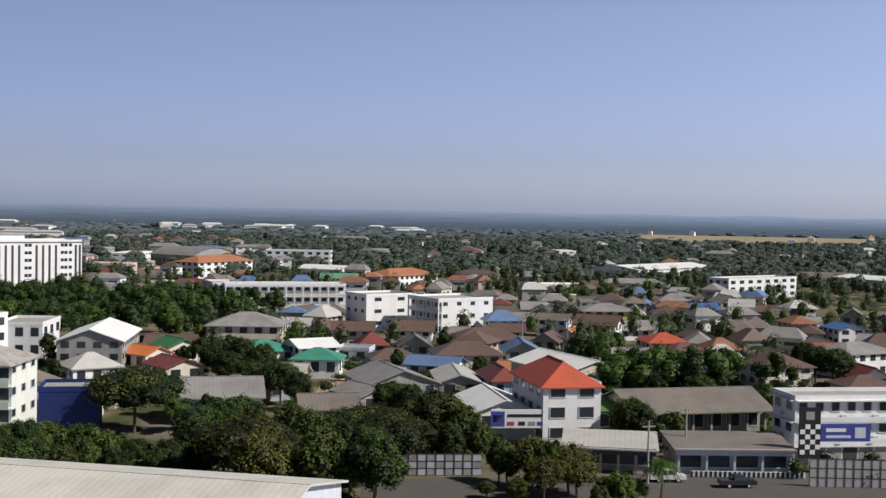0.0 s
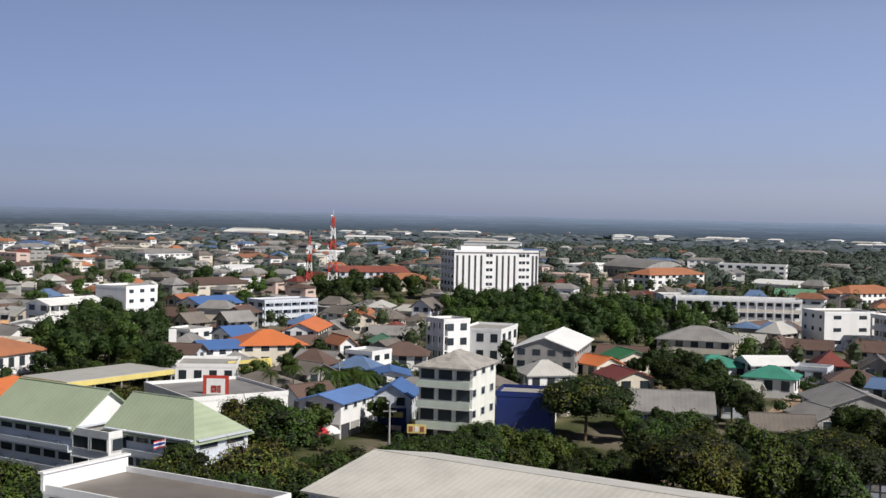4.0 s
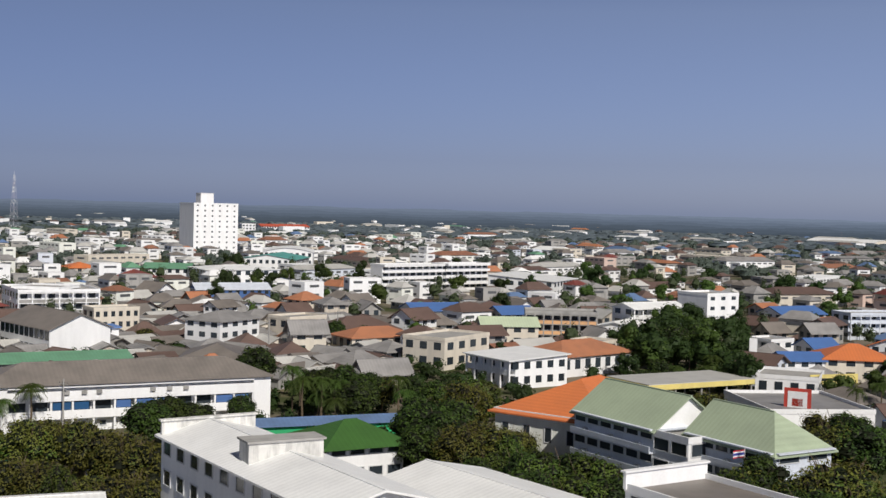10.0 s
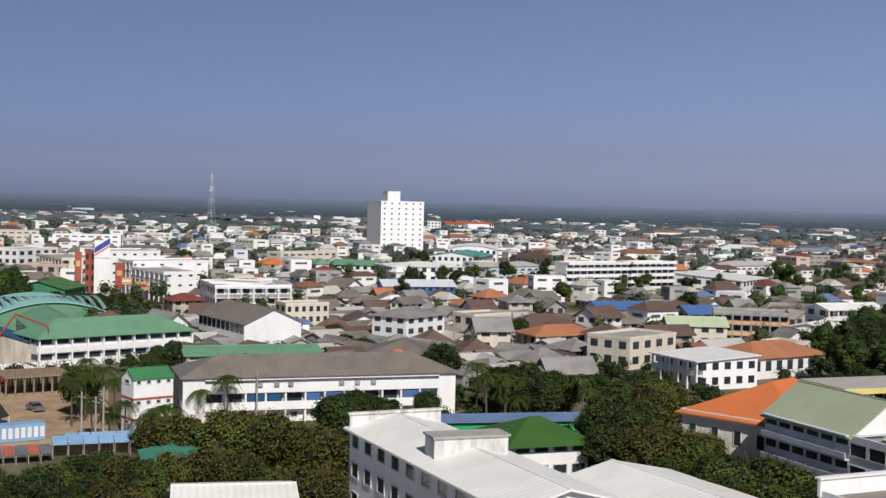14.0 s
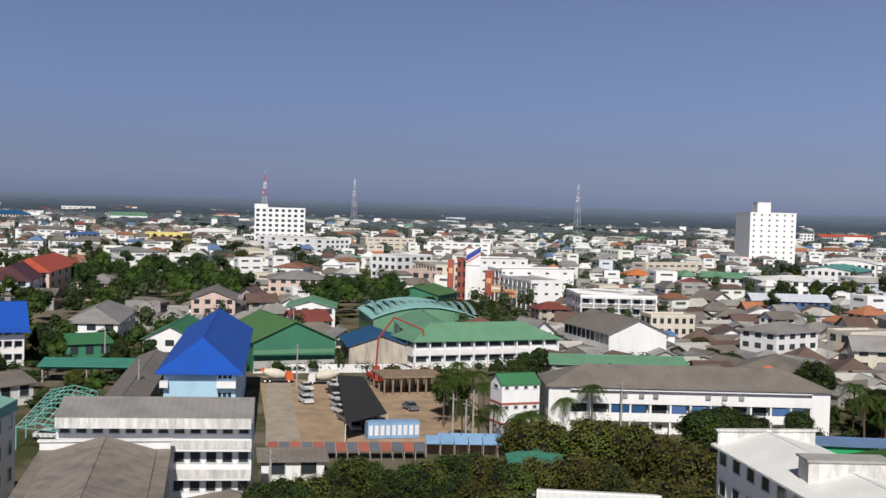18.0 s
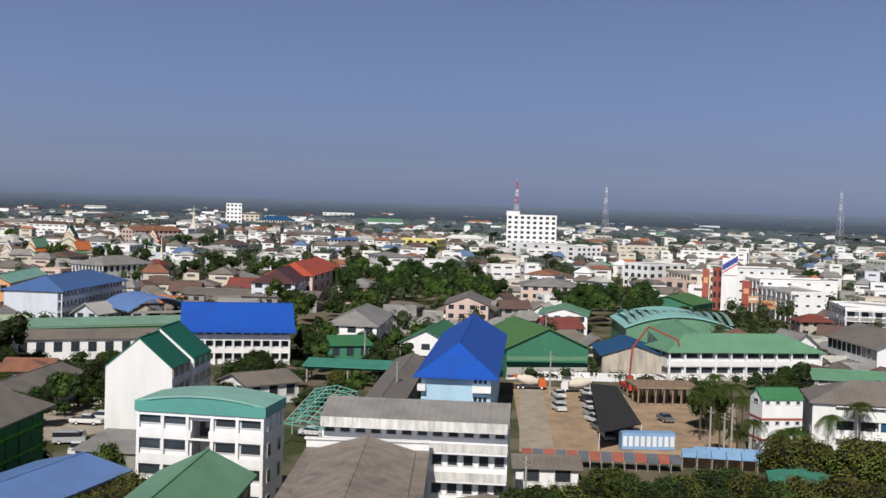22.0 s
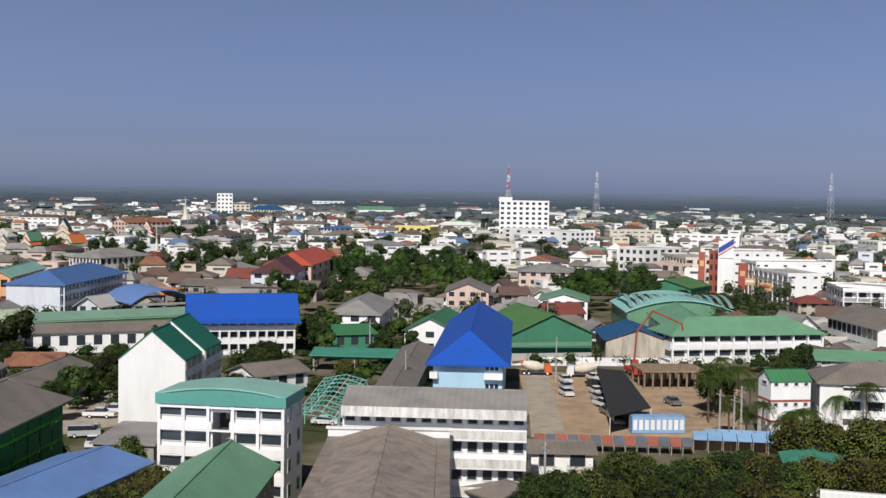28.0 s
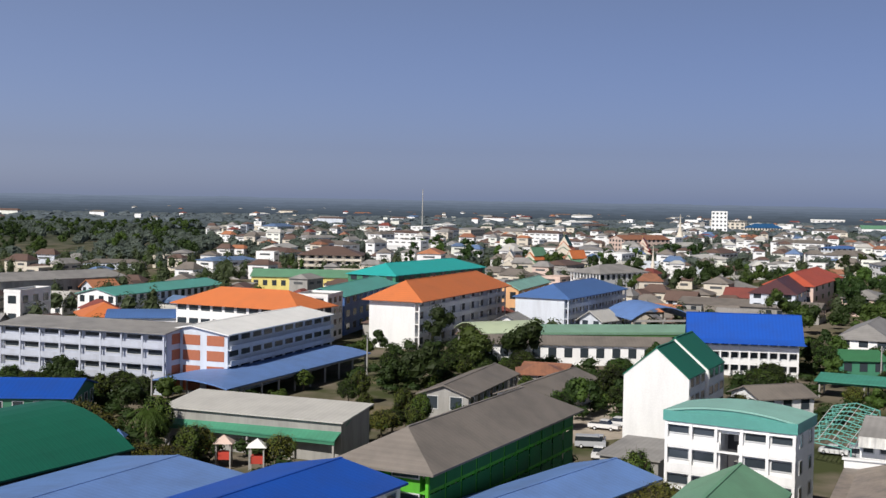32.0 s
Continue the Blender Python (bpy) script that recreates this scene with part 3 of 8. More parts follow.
# ---- buildings ----
building("apartment_house", 19.5, 206.3, 12.0, 9.8, 18.7, 10.0, roof="hip", top=RED, wall=WHITE, floors=3, rise=3.2, win=4)
building("warehouse", 26.2, 251.6, 24.8, 14.3, 22.5, 6.5, roof="gable", top=PALE, wall=CREAM, floors=1, rise=2.2)
building("warehouse", 9.4, 210.0, 10.0, 10.0, 18.0, 5.0, roof="gableend", top=PALE, wall=WHITE, floors=1, rise=1.9)
building("house", 11.9, 245.3, 10.5, 6.0, 14.2, 5.0, roof="hip", top=DARKRED, wall=SKY, floors=1, rise=2)
building("shed", 24.6, 209.0, 12.0, 9.0, 8.0, 4.6, roof="shed", top=DGREEN2, wall=GREEN, floors=1, rise=1.6)
building("market_hall", 42.4, 211.6, 14.6, 23.9, 15.0, 5.2, roof="gable", top=GREYB, wall=GREY2, gallery="front", deep=2.2, win=7, fill=0.7, floors=1, rise=2.6, over=1.2)
building("shop_row", 25.4, 180.8, -7.8, 13.0, 9.0, 3.8, roof="shed", top=PALEGREY, wall=GREY2, floors=1, rise=1, win=5, gallery="front", deep=2.6, glaze=(0.9, 0.6), fascia=DARK)
building("shop_row", 43.0, 181.4, 2.3, 16.9, 9.0, 3.8, roof="shed", top=GREYB, wall=GREYBLUE, floors=1, rise=1, win=4, gallery="front", deep=1.2, glaze=(0.8, 0.62), fascia=GREYBLUE)
building("shop_building", 65.2, 190.8, 9.0, 23.6, 8.0, 10.0, roof="flat", wall=WHITE, floors=3, win=9, fill=0.5, whf=0.42, shop=True, style="ledge")
building("house", 11.9, 324.3, 9.5, 18.1, 12.0, 4.5, roof="hip", top=BROWN, wall=CREAM, floors=1, rise=2.6)
building("house", 5.9, 289.0, 8.5, 15.8, 11.0, 4.5, roof="hip", top=BROWN, wall=CREAM, floors=1, rise=2.6)
building("office_block", 2.5, 374.6, 33.0, 19.8, 17.5, 11.0, roof="flat", wall=WHITE, floors=3, win=4, fill=0.32, whf=0.3, gallery="side", deep=1.2, glaze=(0.8, 0.4))
building("office_block", -20.0, 385.2, 34.0, 16.8, 13.0, 11.0, roof="flat", wall=WHITE, floors=3, win=2, fill=0.3, whf=0.3)
building("school_building", -54.7, 421.0, 14.0, 41.2, 11.0, 11.3, roof="flat", wall=WHITE, floors=3, win=14, fill=0.55, whf=0.3, gallery="front", deep=1.4, rail=CREAM, glaze=(0.6, 0.34))
building("school_building", -77.0, 425.0, 20.0, 9.0, 16.0, 11.3, roof="flat", wall=WHITE, floors=3, win=2)
building("house", -52.8, 330.6, 1.5, 19.7, 16.0, 6.5, roof="hip", top=GREY, wall=CREAM, floors=2, rise=3)
building("house", -43.1, 293.9, 30.9, 12.3, 12.0, 4.0, roof="hip", top=TEALROOF, wall=WHITE, floors=1, rise=2)
building("house", -27.8, 274.4, -2.7, 10.7, 9.0, 4.5, roof="hip", top=TEALROOF, wall=WHITE, floors=1, rise=2)
building("house", -31.5, 293.8, 29.4, 10.2, 10.0, 5.0, roof="gable", top=PALE, wall=WHITE, floors=2, rise=1.5)
building("workshop", -10.0, 242.4, 19.5, 14.2, 17.0, 4.5, roof="gable", top=GREY, wall=GREY2, floors=1, rise=2.5)
building("workshop", -13.9, 226.2, 35.1, 8.5, 10.0, 4.0, roof="gable", top=GREY, wall=GREY2, floors=1, rise=1.5)
building("workshop", 3.2, 250.0, 5.0, 8.5, 18.0, 4.0, roof="gableend", top=PALEGREY, wall=GREY2, floors=1, rise=1.5)
building("orange_roof_house", -20.8, 601.8, 51.2, 36.5, 18.0, 6.0, roof="hip", top=FADED_ORANGE, wall=WHITE, floors=2, rise=3)
building("school_building", 144.0, 564.2, 38.1, 49.8, 12.0, 9.0, roof="flat", wall=WHITE, floors=3, win=8)
building("house", 54.5, 405.0, 5.1, 18.1, 14.0, 6.0, roof="hip", top=GREY, wall=YELLOW, floors=2, rise=2)
building("house", 57.2, 313.3, 9.3, 10.5, 10.0, 5.5, roof="hip", top=RED, wall=WHITE, floors=2, rise=2)
building("house", 59.8, 300.1, 18.8, 12.8, 11.0, 4.0, roof="hip", top=BROWN, wall=CREAM, floors=1, rise=2.4)
building("house", 75.1, 272.0, 17.1, 12.0, 11.0, 5.0, roof="hip", top=BROWN, wall=CREAM, floors=2, rise=2.4)
building("house", 99.7, 293.5, 28.2, 16.9, 12.0, 6.0, roof="hip", top=GREY, wall=WHITE, floors=2, rise=2)
building("house", 92.4, 435.3, 12.3, 11.6, 10.0, 4.5, roof="gable", top=BLUE2, wall=WHITE, floors=1, rise=2)
building("house", 120.4, 363.6, 10.3, 8.5, 10.0, 5.0, roof="gable", top=BLUE2, wall=WHITE, floors=2, rise=1.5)
building("warehouse", 124.0, 710.9, 48.3, 82.1, 30.0, 7.0, roof="gable", top=PALE, wall=WHITE, floors=1, rise=2)
building("warehouse", 231.7, 636.1, -65.0, 49.6, 25.0, 6.0, roof="gable", top=PALE, wall=WHITE, floors=1, rise=1.5)
building("office_block", -94.6, 801.4, 0.5, 42.4, 14.0, 9.5, roof="flat", wall=WHITE, floors=3, win=8)
building("warehouse", -60.9, 645.1, -23.0, 25.2, 16.0, 6.0, roof="arch", top=PALE, wall=WHITE, floors=1, rise=2)
building("house", -47.7, 563.9, 2.1, 16.6, 12.0, 6.0, roof="gable", top=GREEN2, wall=WHITE, floors=2, rise=2)
building("warehouse", -33.4, 118.3, -12.0, 42.5, 24.0, 9.8, roof="gable", top=ASB, wall=PALEBLUE, floors=1, rise=2.2, label="long shed with a weathered pale sheet roof")
building("hotel_block", -174.7, 513.2, 42.0, 40.2, 16.0, 22.0, roof="flat", wall=WHITE, floors=7, style="stripe")
building("apartment_block", -70.1, 190.2, 89.7, 12.8, 9.3, 13.5, roof="hip", top=PATCHED, wall=IVORY, floors=4, win=3, rise=2.0, over=0.5, fill=0.4, whf=0.36, gallery="side", rail=MINT, glaze=(0.78, 0.55), cols=False, deep=1.3)
building("apartment_house", -110.1, 291.5, 55.0, 8.0, 8.2, 11.0, roof="flat", wall=WHITE, floors=3, win=3, gallery="side", deep=1.2, glaze=(0.6, 0.4))
building("apartment_house", -102.6, 302.2, 94.2, 18.0, 11.0, 8.5, roof="flat", wall=WHITE, floors=2, win=3)
building("school_building", -121.5, 648.6, 59.1, 43.1, 16.0, 9.0, roof="hip", top=FADED_ORANGE, wall=WHITE, floors=3, win=8, rise=3)
building("sports_hall", -160.3, 781.2, 55.0, 35.6, 40.0, 7.0, roof="arch", top=GREY, wall=GREY2, floors=1, rise=5)
building("house", -79.1, 281.5, 96.3, 27.6, 14.1, 8.0, roof="gable", top=PALE, wall=GREY2, floors=3, rise=2.5)
building("house", -73.0, 252.6, 35.0, 10.1, 9.0, 4.8, roof="hip", top=PALEGREY, wall=WHITE, floors=1, rise=2.4)
building("house", -67.2, 277.2, 53.7, 7.5, 8.0, 4.5, roof="gable", top=ORANGE, wall=CREAM, floors=1, rise=1.6)
building("house", -63.5, 290.2, 39.4, 8.1, 9.0, 5.0, roof="gable", top=GREEN, wall=CREAM, floors=1, rise=1.6)
building("house", -57.2, 259.8, 38.0, 8.7, 11.0, 4.2, roof="gable", top=DARKRED, wall=CREAM, floors=1, rise=1.6)
building("construction_house", -61.5, 202.0, 100.5, 8.9, 9.3, 7.5, roof="flat", wall=NAVY, floors=2, blank="front side end", label="house under repair wrapped in dark blue netting")
building("workshop", -39.2, 216.9, 12.0, 13.8, 13.0, 5.0, roof="gable", top=GREY, wall=WHITE, floors=1, rise=2.6, blank="side front")
# the blue tint of these two schools' walls paints in their shade
building("school_building", -89.4, 137.2, -11.0, 15.4, 10.0, 9.3, roof="hipend", top=SAGE, wall=PALEBLUE, floors=3, win=6, rise=4, fill=0.84, whf=0.36, style="ledge", gab=WHITE)
building("school_building", -109.0, 138.9, -10.8, 17.2, 12.0, 9.3, roof="gable", top=SAGE, wall=PALEBLUE, floors=3, win=6, rise=4.2, fill=0.84, whf=0.36, style="ledge", gab=WHITE)
building("link_building", -97.6, 135.2, -10.7, 6.8, 9.0, 8.6, roof="flat", wall=WHITE, floors=3, win=2, fill=0.85, whf=0.55)
building("assembly_hall", -130.2, 151.4, 12.0, 19.5, 26.0, 6.8, roof="hip", top=ORANGE, wall=IVORY, floors=1, rise=4.6, over=0.9, fascia=WHITE, fill=0.3)
building("workshop_block", -67.4, 101.6, -9.2, 21.9, 11.0, 10.0, roof="parapet", top=GREYB, wall=WHITE, floors=3, win=6)
building("office_block", -236.6, 331.6, 81.0, 14.1, 13.4, 12.5, roof="flat", wall=WHITE, floors=4, win=3, fill=0.4, whf=0.36, blank="side")
building("office_block", -236.0, 300.5, 80.2, 21.0, 10.0, 9.5, roof="gable", top=PALE, wall=WHITE, floors=3, win=6, gallery="front", deep=1.5, glaze=(0.6, 0.5), rise=1.4)
building("house", -230.5, 281.1, 111.5, 15.5, 14.2, 5.0, roof="gable", top=PALE, wall=WHITE, floors=1, rise=1.6)
building("house", -229.8, 370.6, 75.0, 19.5, 12.0, 5.5, roof="gable", top=BLUE2, wall=WHITE, floors=2, rise=2.2)
building("office_block", -197.3, 364.2, 65.0, 21.9, 10.0, 8.0, roof="flat", wall=PALEBLUE, floors=3, win=6, gallery="front", deep=1.4, glaze=(0.6, 0.45))
building("house", -149.9, 269.1, 41.1, 16.2, 15.0, 5.5, roof="hip", top=ORANGE, wall=CREAM, floors=2, rise=2.8)
building("house", -169.5, 285.8, 69.0, 8.2, 8.0, 5.0, roof="gable", top=BLUE2, wall=WHITE, floors=2, rise=2.0)
building("house", -156.7, 256.1, 55.1, 9.9, 8.0, 5.0, roof="gable", top=BLUE2, wall=WHITE, floors=2, rise=1.5)
building("house", -158.9, 308.1, 105.8, 22.0, 9.6, 5.5, roof="gable", top=ORANGE, wall=WHITE, floors=2, rise=2)
building("house", -163.1, 352.1, 40.0, 7.3, 9.0, 5.0, roof="gable", top=ORANGE, wall=CREAM, floors=2, rise=1.8, over=0.8)
building("house", -157.0, 359.4, 20.0, 10.1, 9.0, 5.0, roof="hip", top=GREYB, wall=CREAM, floors=2, rise=2.6, over=0.8)
building("house", -135.7, 316.0, 25.0, 12.8, 9.0, 4.5, roof="gable", top=GREY, wall=WHITE, floors=1, rise=1.9, over=0.8)
building("house", -129.4, 296.1, 35.0, 6.8, 9.0, 4.2, roof="gable", top=GREEN2, wall=WHITE, floors=1, rise=1.6, over=0.8)
building("house", -115.6, 275.7, 20.0, 11.5, 9.0, 4.2, roof="hip", top=BROWN, wall=WHITE, floors=1, rise=2.4, over=0.8)
building("house", -137.7, 285.8, 50.0, 4.2, 9.0, 4.5, roof="gable", top=FADED_ORANGE, wall=WHITE, floors=1, rise=1.8, over=0.8)
building("house", -103.9, 240.7, 25.0, 7.4, 9.0, 4.0, roof="gable", top=BLUE2, wall=WHITE, floors=1, rise=0.9, over=0.8)
building("shop_building", -92.2, 191.3, 88.2, 13.8, 8.0, 6.2, roof="gable", top=LBLUE, wall=WHITE, floors=2, win=4, rise=1.1, shop=True, fill=0.35, whf=0.36)
building("shop_building", -85.9, 201.8, 103.3, 9.5, 6.6, 6.0, roof="gable", top=BLUE2, wall=PALEBLUE, floors=2, win=4, rise=2)
building("supermarket", -120.3, 196.6, 55.4, 19.0, 22.0, 4.5, roof="parapet", top=GREY, wall=WHITE, floors=1, rise=1, blank="front side end", band=STEEL_RED)
building("petrol_station", -150.0, 201.9, 77.5, 27.0, 13.0, 5.0, roof="slab", top=PALEGREY, wall=YELLOW, floors=1, rise=1, openw=True, fascia=YELLOW)
building("shop_building", -142.6, 230.2, 26.5, 12.8, 14.0, 4.5, roof="flat", wall=WHITE, floors=1)
building("warehouse", -381.7, 401.7, 114.6, 35.0, 30.6, 7.5, roof="shed", top=PALE, wall=WHITE, floors=2, win=8)
building("house", -234.9, 561.1, 34.8, 30.0, 24.0, 6.0, roof="hip", top=FADED_ORANGE, wall=CREAM, floors=2, rise=2.5)
building("warehouse", -271.8, 597.7, 38.4, 37.8, 24.0, 7.0, roof="gable", top=FADED_RED, wall=PALEBLUE, floors=2, rise=2.5)
building("hangar", -867.6, 1540.8, -5.1, 106.7, 50.0, 7.0, roof="arch", top=PALE, wall=CREAM, floors=1, rise=4)
building("house", -287.7, 281.9, 38.0, 15.9, 16.0, 5.0, roof="hip", top=BROWN, wall=GREY2, floors=2, rise=3)
building("house", -270.2, 274.7, 74.9, 12.3, 10.0, 6.0, roof="gable", top=BLUE2, wall=CREAM, floors=2, rise=2)
building("house", -242.9, 245.6, 55.1, 15.9, 10.0, 6.0, roof="gable", top=SAGE2, wall=CREAM, floors=2, rise=2)
building("school_block", -98.0, 69.2, -8.9, 37.9, 10.6, 13.0, roof="gable", top=PALE, wall=WHITE, floors=4, win=10, rise=1.4)
building("house", -134.8, 106.0, 76.7, 11.2, 11.0, 6.0, roof="hip", top=GRASSROOF, wall=WHITE, floors=2, rise=2.3, win=4, over=1.2, fill=0.7, whf=0.4)
building("walkway_roof", -160.2, 121.0, 69.1, 25.5, 5.0, 3.0, roof="gable", top=FADED_BLUE, wall=FENCEGREEN, floors=1, rise=.6, blank="front side end")
long_school = building("school_building", -190.6, 100.8, 75.2, 47.4, 13.0, 8.3, roof="hip", top=GREYB, wall=WHITE, floors=2, rise=2.6, win=16, fill=0.3, whf=0.22, gallery="front", blank="front", deep=1.4)
front = pose(0, -6.5, 0)
for x0, x1 in ((-23.7, -20.1), (20.6, 23.7)):
    part("end_wall", boxes("end_wall", WHITE, (x0, x1, 0, 1.4, 0, 8.28)), long_school, front)
part("upper_wall", boxes("upper_wall", WHITE, (-20.1, 20.6, 0, 1.4, 7.72, 8.28)), long_school, front)
part("sun_shade", boxes("sun_shade", WHITE, (-20.1, 20.6, -0.3, 0.2, 7.42, 7.7)), long_school, front)
for z0, z1, name in ((5.2, 6.85, "upper_balustrade"), (2.3, 3.7, "lower_balustrade")):
    part(name, boxes(name, WHITE, (-20.1, 20.6, 0, 0.15, z0 + 0.26, z1), (-20.1, 20.6, 0, 1.38, z0, z0 + 0.25)), long_school, front)
for k in range(13):
    x0 = -20.1 + 3.39 * k
    part("column", boxes("column", WHITE, (x0 - 0.16, x0 + 0.16, 0.16, 0.45, 0, 5.2)), long_school, front)
    if k < 12:
        window(2.6, 1.7, long_school, front @ pose(x0 + 1.7, 1.4, 3.2))
        window(1.1, 0.8, long_school, front @ pose(x0 + 1.7, 1.4, 0.7))
        if k in (2, 3, 5, 6, 7, 10, 11):
            part("blind", boxes("blind", BLUE2 if k > 3 else BLUE3, (x0 + 0.25, x0 + 3.1 - 0.5 * (k % 2), 0.24, 0.3, 3.75, 4.95)), long_school, front, "blue cloth blind")
for x0 in (-11.4, -8.6, -6.2, 2.6, 5.4, 8.2):
    part("air_conditioner", boxes("air_conditioner", GREY2, (x0, x0 + 0.85, -0.36, -0.02, 6.3, 6.95)), long_school, front, "small grey air conditioner")
building("stair_tower", -185.4, 68.4, 94.9, 6.6, 4.5, 9.5, roof="gable", top=GREEN, wall=WHITE, floors=3, rise=1.4, over=0.15, win=4, fill=0.35, whf=0.16, band=REDWALL)
building("gymnasium", -286.4, 131.5, 90.4, 15.4, 28.1, 7.5, roof="gable", top=GREYB, wall=WHITE, floors=2, rise=3.4, win=10, fill=0.75, whf=0.6, blank="front")
building("annex", -289.2, 140.2, 90.1, 18.0, 4.0, 5.5, roof="shed", top=LBLUE, wall=WHITE, floors=2, rise=0.5, win=3, fill=0.3, whf=0.35)
building("market_hall", -253.2, 116.7, 75.2, 29.9, 14.0, 3.5, roof="gable", top=GREEN2, wall=GREY2, floors=1, rise=1.2)
building("school_building", -274.5, 90.9, 97.4, 37.2, 13.0, 6.8, roof="hip", top=GREEN2, wall=WHITE, floors=2, rise=3.2, win=10, fill=0.8, whf=0.36, gallery="front", deep=0.9)
building("school_building", -292.2, 84.0, -7.8, 46.4, 12.0, 6.8, roof="hip", top=GREEN2, wall=WHITE, floors=2, rise=3.2, win=6)
building("sports_hall", -338.1, 93.6, 84.5, 29.6, 32.0, 6.0, roof="arch", top=ARENA, wall=GREEN2, floors=1, rise=3.4, blank="front side end", skylights=13)
building("tower_hotel", -762.3, 462.7, 79.0, 32.8, 30.0, 36.9, roof="flat", wall=WHITE, floors=10, win=6, fill=0.22, whf=0.3, blank="side")
building("school_building", -421.4, 360.9, 90.0, 36.0, 10.0, 12.0, roof="flat", wall=WHITE, floors=4, win=9, gallery="front", deep=1.8, cols=False, blank="side", glaze=(0.7, 0.42))
building("school_building", -421.4, 394.5, 90.0, 27.0, 10.0, 12.0, roof="flat", wall=WHITE, floors=4, win=7, gallery="front", deep=1.8, cols=False, glaze=(0.7, 0.42))
building("assembly_hall", -483.8, 307.8, 77.1, 35.2, 26.0, 8.0, roof="hip", top=PALE, wall=WHITE, floors=2, win=8, rise=1.6)
building("school_building", -395.0, 250.1, 72.1, 27.9, 12.0, 6.0, roof="gable", top=PALEBLUE, wall=BLUE2, floors=2, win=10)
building("house", -275.1, 172.4, 109.4, 16.3, 11.5, 8.0, roof="hip", top=GREY, wall=WHITE, floors=3, win=4, rise=2)
building("house", -276.6, 197.3, 96.3, 13.6, 8.9, 7.0, roof="flat", top=GREY, wall=CREAM, floors=2, win=5)
building("shop_row", -306.4, 156.7, 85.0, 12.8, 8.1, 8.5, roof="flat", wall=CREAM, floors=3, win=6)
building("shop_row", -362.0, 164.4, 78.2, 24.2, 25.1, 10.0, roof="flat", wall=WHITE, floors=3, win=6, gallery="front", rail=GREY2, deep=1.6)
building("shop_building", -514.9, 291.9, 51.2, 21.6, 18.0, 7.0, roof="gable", top=GREEN2, wall=WHITE, floors=2, rise=2)
building("house", -470.0, 249.9, 41.0, 13.8, 16.0, 6.0, roof="hip", top=DARKRED, wall=CREAM, floors=2, rise=3)
building("house", -544.9, 261.3, 77.9, 15.1, 16.0, 6.0, roof="hip", top=ORANGE, wall=CREAM, floors=2, rise=2.2)
building("warehouse", -572.6, 391.3, 43.2, 31.0, 40.0, 8.0, roof="gable", top=TEAL, wall=WHITE, floors=2, rise=2.5)
building("warehouse", -635.6, 445.0, 52.7, 30.1, 40.0, 9.0, roof="arch", top=PALE, wall=WHITE, floors=2, rise=2.5)
building("house", -250.4, 203.5, 81.6, 19.6, 11.0, 4.5, roof="hip", top=FADED_ORANGE, wall=CREAM, floors=1, rise=2)
building("house", -291.3, 275.6, 81.0, 17.5, 16.0, 4.5, roof="hip", top=BROWN, wall=CREAM, floors=1, rise=3)
building("house", -272.5, 215.1, 75.0, 20.3, 14.0, 4.0, roof="hip", top=BROWN, wall=GREY2, floors=1, rise=3)
building("shop_row", -219.3, 201.0, 103.6, 19.6, 12.1, 7.0, roof="flat", wall=CREAM, floors=2, win=4)
building("market_hall", -241.6, 150.3, 52.1, 14.7, 18.0, 3.5, roof="hip", top=GREYB, wall=GREY2, floors=1, rise=2.5)
building("warehouse", -300.4, 268.2, 68.4, 17.4, 14.0, 5.0, roof="gable", top=BLUE2, wall=WHITE, floors=1, rise=2)
building("low_hall", -90.0, 90.0, -5.6, 22.8, 15.0, 8.4, roof="gable", top=PALE, wall=WHITE, floors=1, rise=1.6)
building("low_roof", -119.4, 54.1, 68.2, 11.9, 10.0, 6.7, roof="gable", top=PALE, wall=WHITE, floors=1, rise=1)
building("hotel_block", -929.5, 144.9, 81.0, 37.8, 20.0, 30.0, roof="flat", wall=WHITE, floors=8, win=8, fill=0.5)
building("green_hall", -278.8, 44.2, 98.9, 18.8, 26.0, 7.0, roof="gableend", top=DGREEN2, wall=GREEN3, floors=2, rise=4.2, blank="front side end", gab=GREEN3)
building("blue_dormitory", -215.7, 23.1, 171.2, 61.5, 10.6, 12.3, roof="hip", top=BLUE, wall=SKY, floors=4, win=3, rise=3.9, over=1.2, blank="side", band=WHITE)
dormitory = building("dormitory_block", -144.7, 10.2, 170.7, 12.0, 21.3, 13.0, roof="gable", top=GREY, wall=WHITE, floors=4, win=12, rise=1.6, over=0.15, fill=0.5, whf=0.3, glaze=(0.6, 0.38), gallery="side", deep=1.3, cols=False, rail=STAINED)
part("stained_parapet", boxes("stained_parapet", STAINED, (-10.6, 10.6, -0.22, -0.02, 12.1, 13.25)), dormitory, pose(-6.0, 0, 0, 0, 0, -90), "white parapet with dark rain stains")
building("old_hall", -118.4, 2.3, 84.5, 9.6, 34.0, 10.6, roof="gableend", top=OLDROOF, wall=GREY2, floors=2, rise=1.4)
building("classroom_block", -150.1, -14.5, 166.0, 7.9, 15.7, 12.3, roof="archcross", top=TEAL2, wall=WHITE, floors=4, win=5, rise=0.9, gab=TEAL, over=0.15, lift=1.15, glaze=(0.82, 0.36), recess=("side", 0.5, 2.2), fascia=TEAL, gallery="side", deep=0.45, fill=0.3)
building("white_block", -199.0, -29.6, 171.6, 10.1, 10.6, 11.0, roof="gablex", top=DGREEN, wall=WHITE, floors=4, win=3, fill=0.75, rise=4.5, over=0.1, blank="side")
